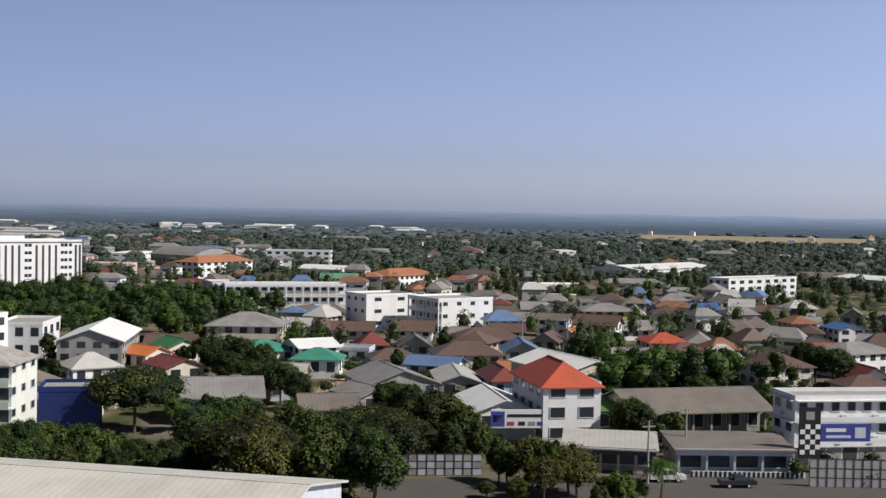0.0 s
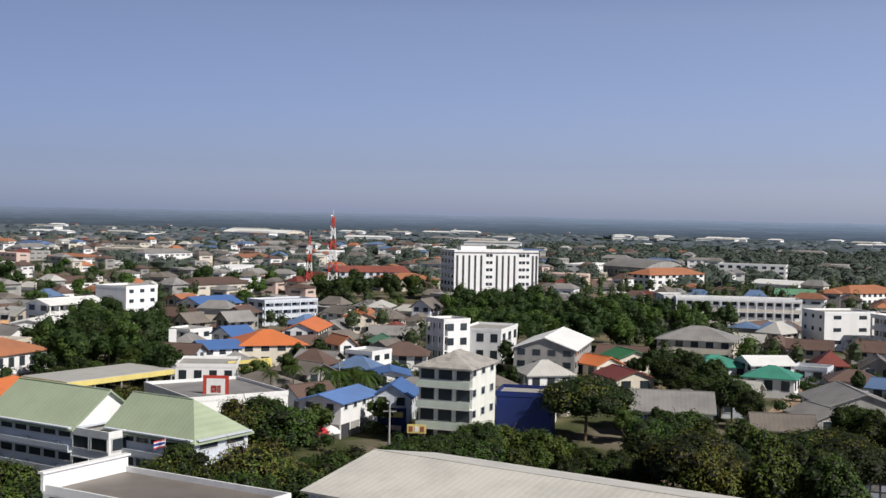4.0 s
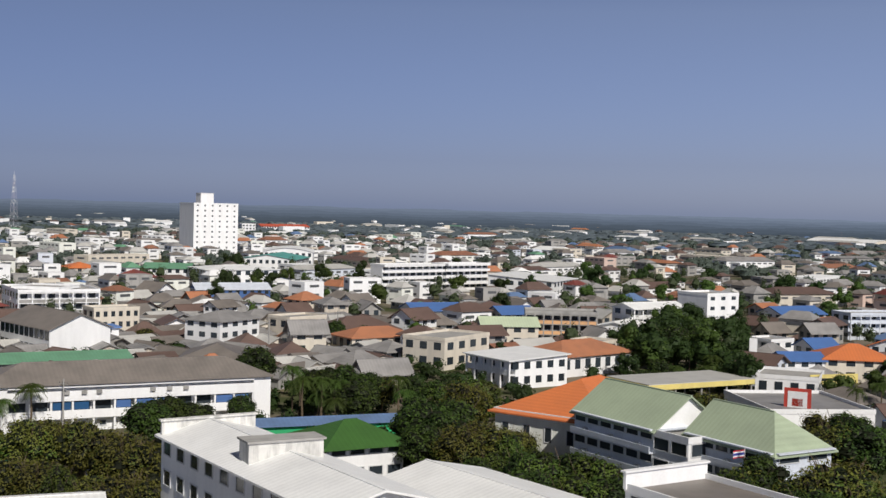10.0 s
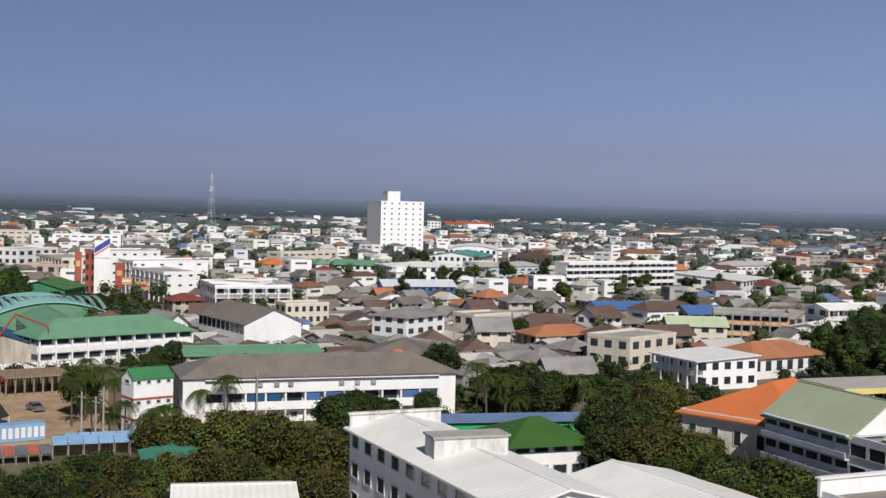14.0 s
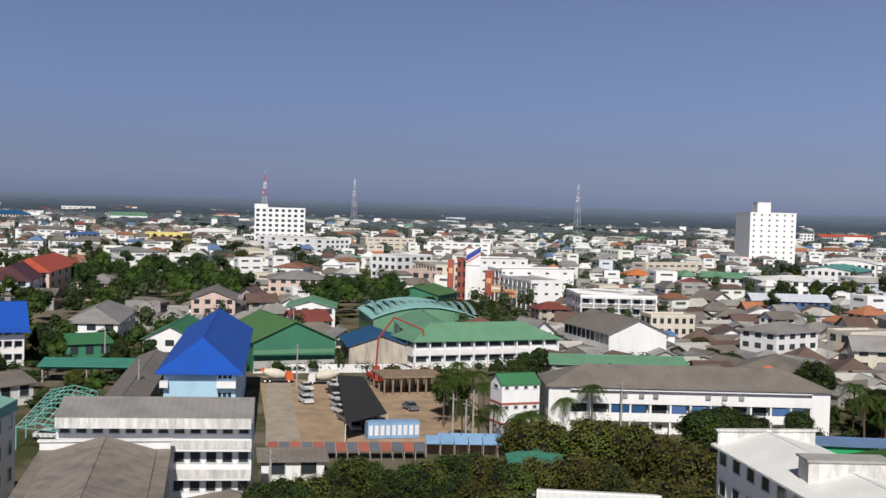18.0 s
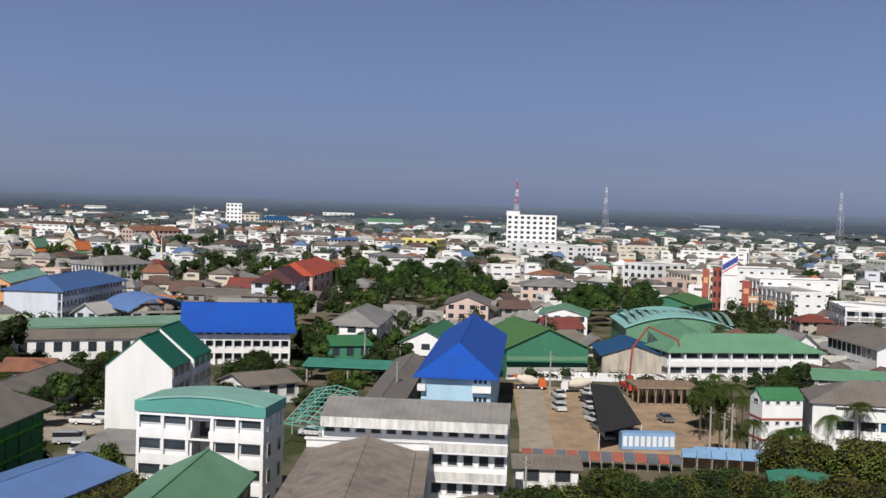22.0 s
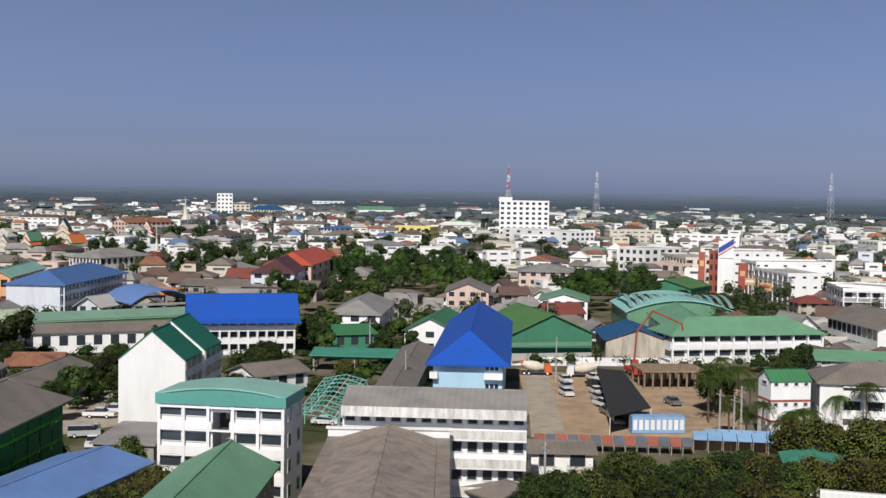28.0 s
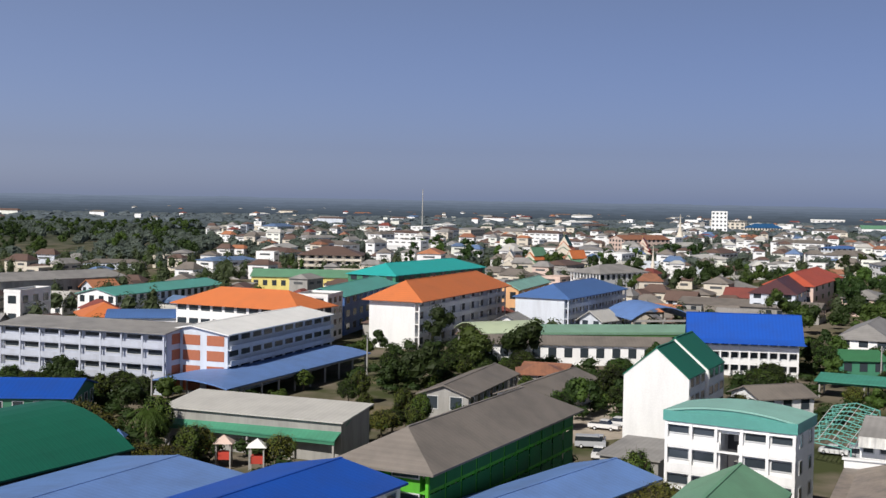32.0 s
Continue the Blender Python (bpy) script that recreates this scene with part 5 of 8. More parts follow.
# before and beside the first street
stand(DARK_TREE, (-57.8, 168.4, 8.5), (-43.7, 174.6, 4.7), (-43.1, 160.3, 6.4), (-37.3, 165.9, 6.6), (-34.3, 168.5, 9.3), (-31.9, 179.2, 10.5), (-30.0, 182.6, 10.4), (-29.5, 165.4, 8.7))
stand(DARK_TREE, (-32.0, 158.8, 7.2), (-23.0, 160.4, 7.1), (-21.4, 162.6, 7.5), (-10.3, 165.7, 7.1), (-13.9, 162.4, 6.1), (1.3, 176.0, 7.9), (31.8, 195.4, 8.3), (-42.5, 258.5, 11.1))
stand(DARK_TREE, (-36.8, 252.3, 10.6), (-33.5, 237.6, 7.8), (-26.7, 226.4, 8.2), (-44.2, 251.1, 8.8), (-4.8, 209.9, 8.6), (33.2, 237.7, 7.3), (41.8, 236.3, 7.6), (46.5, 240.6, 7.7))
stand(DARK_TREE, (65.7, 282.5, 7.9), (85.6, 277.1, 9.5), (79.3, 268.5, 7.8), (86.2, 287.4, 9.1), (55.0, 243.9, 7.5))
stand(WIDE_TREE, (-36.9, 160.8, 6.4), (-34.0, 174.7, 10.3), (-26.2, 163.9, 7.9), (-1.2, 188.0, 11.0), (-47.7, 260.7, 10.1), (-38.6, 241.9, 8.3), (-30.7, 233.0, 9.5), (-8.4, 214.8, 8.3))
stand(WIDE_TREE, (38.9, 241.9, 7.4), (49.6, 236.9, 7.7), (87.6, 271.2, 9.6))
stand(LIGHT_TREE, (-54.8, 177.7, 5.5), (-46.5, 176.0, 4.9), (-54.2, 161.1, 7.5), (-46.7, 161.4, 6.8), (-27.2, 177.9, 9.9), (-22.9, 176.5, 9.4), (-20.6, 174.8, 10.5), (-18.2, 171.0, 10.6))
stand(LIGHT_TREE, (-16.0, 169.2, 9.9), (-18.5, 163.0, 8.2), (-3.4, 190.0, 9.8), (1.4, 186.0, 10.5), (3.9, 182.0, 9.9), (5.9, 177.9, 8.0), (8.4, 169.8, 7.1), (9.4, 167.7, 5.9))
stand(LIGHT_TREE, (15.2, 163.3, 8.1), (10.3, 157.7, 3.8), (-0.8, 205.0, 7.6))
stand(GARDEN_TREE, (-62.2, 174.2, 6.9), (-51.4, 174.6, 7.0), (-50.2, 160.3, 6.8), (22.0, 157.5, 4.2), (25.4, 158.0, 3.8), (30.8, 197.6, 8.8))
stand(DRY_TREE, (12.8, 165.5, 8.3), (17.5, 163.1, 7.7), (13.8, 159.4, 6.4), (18.4, 161.0, 6.2), (31.8, 175.1, 9.0))
stand(RAIN_TREE, (-50.9, 201.7, 12.0), (-13.4, 175.5, 9.7), (-10.2, 177.7, 10.0), (-7.5, 171.8, 9.9))
stand(SMALL_TREE, (-56.2, 173.1, 7.5), (-48.2, 173.4, 6.4), (6.4, 159.9, 2.5), (23.6, 156.2, 5.1), (20.5, 154.6, 3.5))
stand(TALL_PALM, (72.4, 291.1, 8.4), (75.1, 288.4, 8.1))
stand(SHORT_PALM, (28.9, 157.4, 7.1))
# round the hall and the sage-roofed school
stand(DARK_TREE, (-136.6, 119.4, 11.0), (-131.4, 122.2, 10.9), (-126.3, 115.9, 10.2), (-113.0, 109.6, 6.7), (-182.5, 133.9, 8.3), (-176.4, 137.1, 9.9), (-178.5, 155.0, 5.8), (-104.6, 109.5, 9.0))
stand(DARK_TREE, (-104.5, 112.4, 8.8), (-94.5, 108.0, 10.9), (-94.4, 99.9, 9.8), (-86.4, 104.4, 10.0), (-80.4, 123.7, 11.1), (-81.0, 119.7, 9.8), (-71.3, 117.6, 9.6), (-62.8, 120.1, 10.5))
stand(DARK_TREE, (-66.1, 113.7, 11.0), (-64.1, 114.9, 10.5), (-91.6, 162.5, 10.9), (-88.7, 160.7, 11.0), (-62.6, 129.2, 10.5), (-58.6, 126.6, 10.2), (-59.0, 123.2, 9.7), (-60.7, 121.2, 9.5))
stand(DARK_TREE, (-60.4, 158.4, 8.1), (-59.1, 163.1, 8.0), (-57.5, 148.8, 8.4), (-181.6, 240.7, 12.1), (-180.1, 248.0, 12.5), (-162.5, 211.3, 7.6), (-159.2, 201.1, 6.3), (-157.4, 196.1, 4.5))
stand(WIDE_TREE, (-131.8, 118.8, 10.8), (-126.8, 112.4, 9.0), (-178.4, 134.4, 9.4), (-172.7, 138.5, 8.9), (-165.5, 131.6, 8.7), (-86.3, 159.7, 10.5), (-63.4, 126.6, 10.1), (-62.1, 132.7, 10.7))
stand(WIDE_TREE, (-62.0, 154.6, 8.4), (-62.7, 148.9, 8.4), (-53.8, 154.4, 8.8), (-176.8, 225.5, 9.2))
stand(LIGHT_TREE, (-149.0, 142.9, 10.6), (-149.5, 146.7, 9.8), (-116.3, 119.1, 8.3), (-113.0, 112.5, 7.0), (-109.8, 111.4, 6.9), (-100.0, 111.1, 8.7), (-98.4, 104.5, 10.2), (-95.1, 104.8, 9.9))
stand(LIGHT_TREE, (-92.2, 107.3, 11.0), (-89.4, 107.1, 11.1), (-89.7, 101.6, 9.9), (-90.6, 98.0, 9.7), (-86.5, 101.7, 9.7), (-67.1, 122.3, 11.5))
stand(GARDEN_TREE, (-172.0, 154.9, 5.9), (-58.4, 169.8, 8.4))
stand(DRY_TREE, (-146.0, 138.8, 10.8), (-121.1, 114.2, 9.5), (-122.6, 119.9, 9.4), (-119.5, 120.1, 9.0), (-120.7, 124.6, 7.9), (-170.6, 141.1, 8.1), (-81.0, 122.1, 10.2), (-73.4, 118.7, 8.8))
stand(DRY_TREE, (-71.7, 122.0, 11.5), (-70.3, 122.8, 12.6), (-70.5, 125.0, 12.6), (-64.8, 121.3, 11.3), (-90.2, 157.5, 10.3), (-96.3, 165.6, 10.0), (-128.0, 174.7, 7.5), (-126.1, 177.2, 8.2))
stand(DRY_TREE, (-119.8, 174.3, 7.4))
stand(TALL_PALM, (-164.9, 140.1, 9.3), (-170.9, 127.7, 9.3), (-169.0, 130.2, 8.8), (-156.7, 134.4, 8.2), (-166.4, 227.0, 8.7), (-159.3, 226.0, 8.1), (-159.0, 232.3, 9.0), (-157.7, 211.1, 6.8))
stand(TALL_PALM, (-147.5, 222.0, 8.2), (-148.8, 209.0, 6.6), (-108.1, 216.0, 8.4), (-115.3, 217.9, 8.0), (-116.7, 211.4, 7.3))
stand(SHORT_PALM, (-104.4, 215.6, 8.2), (-102.4, 218.8, 8.7), (-98.8, 216.0, 8.2))
# along the yard and the long school
stand(DARK_TREE, (-162.0, 112.4, 9.4), (-169.3, 110.5, 7.4), (-138.8, 29.3, 7.0), (-135.9, 23.2, 7.3), (-134.3, 20.5, 7.3), (-131.7, 24.3, 7.6), (-139.2, 36.6, 7.1), (-141.6, 39.3, 7.1))
stand(DARK_TREE, (-145.1, 45.2, 7.4), (-146.2, 48.5, 7.4), (-139.2, 50.5, 6.9), (-135.2, 43.5, 7.5), (-132.4, 38.7, 7.1), (-129.8, 33.0, 7.4), (-130.4, 19.4, 7.0), (-272.8, 151.8, 4.0))
stand(DARK_TREE, (-277.5, 163.6, 6.1), (-280.3, 168.7, 6.5), (-264.1, 201.5, 7.6), (-371.9, 107.0, 9.0), (-362.2, 115.0, 8.5), (-357.0, 118.0, 8.1), (-373.1, 102.7, 8.1))
stand(WIDE_TREE, (-164.8, 94.9, 9.3), (-164.3, 91.7, 8.9), (-161.6, 96.5, 8.7), (-128.1, 39.4, 7.1), (-367.5, 111.2, 8.8), (-350.0, 120.1, 7.7))
stand(LIGHT_TREE, (-130.4, 61.3, 8.8), (-137.8, 51.4, 7.9), (-146.0, 34.2, 7.5), (-144.5, 31.8, 7.6), (-142.6, 35.4, 7.5), (-131.7, 29.1, 7.2))
stand(GARDEN_TREE, (-207.3, 64.2, 9.3), (-343.2, 121.4, 6.9))
stand(DRY_TREE, (-162.9, 61.4, 7.9), (-159.9, 63.7, 9.1), (-154.0, 64.7, 9.9), (-155.6, 68.7, 9.8), (-156.1, 72.4, 9.4), (-153.0, 74.4, 9.7), (-144.3, 73.9, 9.8), (-138.7, 73.8, 10.0))
stand(DRY_TREE, (-133.3, 73.3, 10.0), (-141.5, 55.7, 7.6), (-139.9, 59.6, 8.4), (-134.9, 61.2, 8.6), (-125.1, 63.1, 8.4), (-122.2, 64.4, 9.0), (-119.6, 65.1, 8.9), (-137.4, 26.5, 7.5))
stand(DRY_TREE, (-144.0, 42.0, 7.2), (-143.6, 49.8, 7.5), (-132.5, 45.4, 7.3), (-126.9, 46.1, 7.2), (-291.7, 158.9, 4.8))
stand(TALL_PALM, (-202.2, 63.7, 9.0), (-203.3, 67.0, 9.8), (-196.0, 66.7, 8.8), (-198.0, 60.4, 8.7), (-213.6, 67.4, 10.0), (-179.3, 62.9, 7.7))
stand(SHORT_PALM, (-187.5, 60.5, 7.5), (-182.1, 61.1, 5.6), (-227.0, 84.1, 8.4), (-173.2, 65.3, 7.7), (-172.7, 66.5, 8.2), (-170.6, 63.5, 7.4))
# between the low school houses
stand(DARK_TREE, (-264.1, -84.6, 7.1), (-249.4, -81.5, 5.9), (-250.0, -72.6, 5.5), (-246.5, -62.7, 5.1), (-239.2, -49.9, 4.7), (-233.4, -43.4, 7.9), (-209.0, -59.7, 5.1), (-203.2, -54.4, 4.7))
stand(DARK_TREE, (-206.6, -67.5, 5.7), (-243.9, -15.3, 8.5), (-272.1, 9.3, 7.1), (-292.2, -7.5, 8.3), (-287.3, -4.7, 7.6), (-127.8, -25.5, 7.4))
stand(WIDE_TREE, (-255.5, -78.9, 6.4), (-248.3, -67.6, 5.3), (-245.5, -58.5, 4.8), (-253.2, -45.9, 6.5), (-241.8, -16.2, 7.6), (-264.2, 7.8, 5.5))
stand(LIGHT_TREE, (-203.7, -60.1, 4.5), (-150.0, -26.6, 8.7), (-124.6, -26.6, 7.0))
stand(GARDEN_TREE, (-241.6, -53.2, 4.9))
stand(DRY_TREE, (-226.6, -18.4, 6.3), (-221.5, -19.5, 5.4), (-242.3, 0.4, 4.7), (-138.6, -22.0, 7.5), (-136.8, -20.5, 7.3), (-130.1, -24.2, 7.5), (-134.4, -23.2, 7.2))
stand(SHORT_PALM, (-142.5, -23.3, 8.0))
# round the last school yard
stand(DARK_TREE, (-205.6, -87.2, 6.0), (-185.0, -71.1, 4.7), (-176.6, -73.6, 4.1), (-173.1, -74.1, 3.7), (-171.6, -75.3, 3.1), (-239.7, -81.0, 5.7), (-233.5, -83.8, 6.5), (-230.5, -76.9, 5.0))
stand(DARK_TREE, (-231.2, -103.7, 4.5), (-188.9, -146.8, 7.2), (-191.7, -134.4, 6.5), (-193.6, -122.2, 6.0))
stand(WIDE_TREE, (-244.3, -72.6, 5.8), (-252.2, -66.1, 7.1), (-236.7, -103.5, 6.2), (-188.8, -141.9, 6.5), (-187.8, -136.4, 5.9), (-194.3, -126.7, 6.6))
stand(LIGHT_TREE, (-211.0, -87.1, 6.9), (-197.4, -80.7, 5.0), (-195.0, -72.7, 6.8), (-194.1, -69.3, 6.2), (-186.2, -67.7, 4.7), (-225.1, -77.4, 4.5), (-220.7, -102.8, 4.7), (-192.2, -130.0, 6.2))
stand(LIGHT_TREE, (-160.5, -99.6, 9.1), (-149.9, -88.0, 7.1), (-139.1, -82.7, 6.0))
stand(GARDEN_TREE, (-246.2, -76.8, 5.6), (-248.4, -68.9, 5.3))
stand(DRY_TREE, (-181.6, -71.7, 5.2), (-152.0, -88.3, 7.1), (-142.2, -91.2, 5.9), (-139.7, -85.6, 6.4), (-159.1, -111.2, 7.7), (-156.2, -106.4, 6.8), (-155.5, -77.1, 5.8))
stand(SHORT_PALM, (-157.3, -99.1, 8.0))
# along the shop street
stand(DARK_TREE, (-393.8, 121.0, 4.8), (-407.5, 127.7, 4.8), (-410.7, 140.4, 4.4), (-392.9, 139.8, 4.3), (-376.9, 140.1, 3.1), (-367.2, 122.2, 3.9))
stand(WIDE_TREE, (-413.2, 132.8, 4.3), (-364.9, 129.0, 3.4))
stand(LIGHT_TREE, (-382.4, 139.5, 3.6), (-373.6, 118.6, 4.3))
stand(TALL_PALM, (-420.1, 137.5, 4.1), (-404.9, 135.7, 4.1), (-403.2, 140.7, 4.6))


# ---- infill houses between the larger buildings ----
def density(az, dist):
    """How much of the ground is built over."""
    right = 0.8 + 0.2 * min(1, max(0, (az - 2) / 22))
    if dist > 560:
        right *= min(1, max(0.12, (az - 4) / 24))
    left = min(1, max(0.35, (128 - az) / 22))
    return right * left


ROOFS = [BROWN] * 5 + [GREYB] * 5 + [GREY] * 4 + [PALEGREY] * 2 + [FADED_BLUE] + [FADED_ORANGE, RUST, DARKRED, GREY]
CITY_ROOFS = [PALE] * 4 + [PALEGREY] * 5 + [GREY] * 4 + [GREYB] * 4 + [BROWN] * 3 + [FADED_ORANGE, RUST, GREEN2, FADED_BLUE]
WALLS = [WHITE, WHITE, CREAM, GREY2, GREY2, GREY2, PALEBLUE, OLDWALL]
GRID = (-8, 12, -20, 0)
WOODS = ((7.5, 21, 325, 470, 130), (33.5, 39.5, 245, 385, 40), (83, 93, 420, 600, 60), (75.3, 79.2, 360, 480, 22), (119, 131, 700, 1500, 170), (104, 112, 225, 300, 6),
         (-16, -6, 235, 275, 16), (88, 94, 300, 420, 18), (22, 27, 470, 560, 26))


def wooded(az, dist):
    return 68.5 < az < 75 and 335 < dist < 510 or any(a - 0.4 < az < b + 0.4 and c - 6 < dist < d + 6 for a, b, c, d, _ in WOODS)


made = 0
for _ in range(5000):
    az, dist = rng.uniform(-23, 131), math.sqrt(rng.uniform(215 ** 2, 470 ** 2))
    if rng.random() > density(az, dist) or made >= 325:
        continue
    x, y = ring(az, dist)
    w, d = rng.uniform(7.2, 12), rng.uniform(5.8, 8.6)
    if wooded(az, dist) or not clear_of(x, y, 0.6 * max(w, d)) or (73 < az < 88 and dist < 268) or (30 < az and dist < 262) or (88 <= az < 112 and dist < 305) or (83 < az < 88 and dist < 330) or (60 < az < 73 and dist < 300):
        continue
    made += 1
    two = rng.random() < 0.16
    flat = rng.random() < 0.1
    building("house", x, y, rng.choice(GRID) + rng.choice((0, 90)) + rng.uniform(-4, 4), w, d, rng.uniform(5.0, 6.2) if two else rng.uniform(2.8, 3.6),
             roof="flat" if flat else rng.choice(("hip", "gable", "gable")), top=None if flat else rng.choice(ROOFS), wall=rng.choice(WALLS), floors=2 if two else 1,
             rise=round(rng.uniform(1.6, 2.8), 1), over=0.9, category="house")


# low sheds and market roofs packed between the houses
packed = 0
for _ in range(4000):
    az, dist = rng.uniform(50, 68), math.sqrt(rng.uniform(255 ** 2, 400 ** 2))
    x, y = ring(az, dist)
    w, d = rng.uniform(6, 11), rng.uniform(4, 6)
    if packed >= 110 or not clear_of(x, y, 0.5 * d):
        continue
    packed += 1
    building("shed", x, y, rng.choice((-8, 12)) + rng.choice((0, 90)) + rng.uniform(-6, 6), w, d, rng.uniform(2.4, 3.1), roof="gable", top=rng.choice((BROWN, GREYB, GREYB, GREY, GREY, PALEGREY)),
             wall=rng.choice((GREY2, OLDWALL, CREAM)), floors=1, rise=round(rng.uniform(0.7, 1.3), 1), over=0.5, blank="front side end rear", category="shed")


# ---- the far town, joined ----
def far_block(bins, x, y, yaw, w, d, h, rise, wall, top, rows):
    c, s = math.cos(radians(yaw)), math.sin(radians(yaw))

    def add(key, pts, quads):
        v, f = bins.setdefault(key.name, (key, [], []))[1:]
        i = len(v)
        v += [(x + c * px - s * py, y + s * px + c * py, pz) for px, py, pz in pts]
        f += [tuple(i + k for k in q) for q in quads]
    hw, hd = w / 2, d / 2
    add(wall, [(-hw, -hd, 0), (hw, -hd, 0), (hw, hd, 0), (-hw, hd, 0), (-hw, -hd, h), (hw, -hd, h), (hw, hd, h), (-hw, hd, h)],
        [(0, 1, 5, 4), (1, 2, 6, 5), (2, 3, 7, 6), (3, 0, 4, 7), (4, 5, 6, 7)])
    if rise:
        o = 0.6
        a, b = hw + o, hd + o
        add(top, [(-a, -b, h), (a, -b, h), (a, b, h), (-a, b, h), (-a + b * 0.6, 0, h + rise), (a - b * 0.6, 0, h + rise)], [(0, 1, 5, 4), (1, 2, 5), (2, 3, 4, 5), (3, 0, 4), (0, 3, 2, 1)])
    for k in range(rows):
        z0 = (k + 0.38) * h / rows
        z1 = z0 + 0.28 * h / rows
        for x0, x1, y0, y1 in ((-hw * 0.94, hw * 0.94, -hd - 0.06, -hd - 0.06), (hw + 0.06, hw + 0.06, -hd * 0.8, hd * 0.8), (hw * 0.94, -hw * 0.94, hd + 0.06, hd + 0.06), (-hw - 0.06, -hw - 0.06, hd * 0.8, -hd * 0.8)):
            n = max(1, int((abs(x1 - x0) + abs(y1 - y0)) / 5))
            for i in range(n):
                p, q = (i + 0.2) / n, (i + 0.8) / n
                add(SHADE, [(x0 + (x1 - x0) * p, y0 + (y1 - y0) * p, z0), (x0 + (x1 - x0) * q, y0 + (y1 - y0) * q, z0), (x0 + (x1 - x0) * q, y0 + (y1 - y0) * q, z1), (x0 + (x1 - x0) * p, y0 + (y1 - y0) * p, z1)], [(0, 1, 2, 3)])


SHADE = mat("shaded_glazing", (0.1, 0.105, 0.11), rough=0.5, dirt=0.4)


def town_belt(d0, d1, tries, name, label):
    bins = {}
    spots = []
    for _ in range(tries):
        az, dist = rng.uniform(-24, 132), math.sqrt(rng.uniform(d0 * d0, d1 * d1))
        if rng.random() > density(az, dist):
            continue
        x, y = ring(az, dist)
        city = 42 < az < 86
        # the houses stand in clusters, with trees in between
        if dist > 450 and az < 44 and noise.noise(Vector((x * 0.0085, y * 0.0085, 1.0))) > 0.22:
            continue
        big = rng.random() < (0.3 if dist > 600 else 0.12)
        w, d = (rng.uniform(18, 48), rng.uniform(10, 18)) if big else (rng.uniform(7, 13), rng.uniform(6, 10))
        if wooded(az, dist) or not clear_of(x, y, 0.5 * max(w, d)) or any(abs(x - a) + abs(y - b) < (0.48 if city else 0.6) * (w + c) for a, b, c in spots[-160:]):
            continue
        spots.append((x, y, w))
        flat = rng.random() < ((0.27 if city else 0.18) if dist > 450 else 0.1)
        fl = rng.choice((2, 2, 2, 3, 3) if flat and city else (1, 1, 2) if dist < 620 else (1, 2, 2, 3) if az > 84 else (1, 1, 2, 2))
        wall = rng.choice([WHITE] * 9 + [IVORY] * 2 + [CREAM] * 2 + [GREY2, PALEBLUE] if city or az > 84 and dist > 600 else [WHITE] * (7 if dist > 620 else 4) + [CREAM] * 3 + [GREY2] * 5 + [PINK] * (dist < 900))
        far_block(bins, x, y, rng.choice(GRID) + rng.choice((0, 90)) + rng.uniform(-5, 5), w, d, 3.1 * fl + rng.uniform(0, 1), 0 if flat else rng.uniform(1.5, 3), wall,
                  rng.choice(CITY_ROOFS if city else ROOFS), fl if dist < 1500 else 0)
        FOOT.append((x, y, 1, 0, w, w))
    top = new(name)
    tagged(top, label, "houses", kind="stuff")
    for key, v, f in bins.values():
        tagged(part("houses", mesh("houses", v, f, key), top), kind="stuff")


def open_ground(x, y, az, dist):
    """The bare yards and the street, where nothing grows."""
    return (70.5 < az < 83.5 and 172 < dist < 262) or (57 < az < 69 and 190 < dist < 208) or (88 < az < 103 and 155 < dist < 215) or (-22 < az < 3 and dist < 182)


def mound(v, f, x, y, z0, z1, r):
    """A rough closed lump: the dense inside of a crown."""
    i = len(v)
    for k, (q, z) in enumerate(((0.7, 0.12), (1.0, 0.5), (0.65, 0.86))):
        for j in range(6):
            a = (j + 0.5 * k) * math.pi / 3
            g = q * r * rng.uniform(0.75, 1.15)
            v.append(Vector((x + g * math.cos(a), y + g * math.sin(a), z0 + (z1 - z0) * (z + rng.uniform(-0.06, 0.06)))))
    v.append(Vector((x, y, z1)))
    for k in range(2):
        for j in range(6):
            f.append((i + 6 * k + j, i + 6 * k + (j + 1) % 6, i + 6 * k + 6 + (j + 1) % 6, i + 6 * k + 6 + j))
    f += [(i + 12 + j, i + 12 + (j + 1) % 6, i + 18) for j in range(6)]


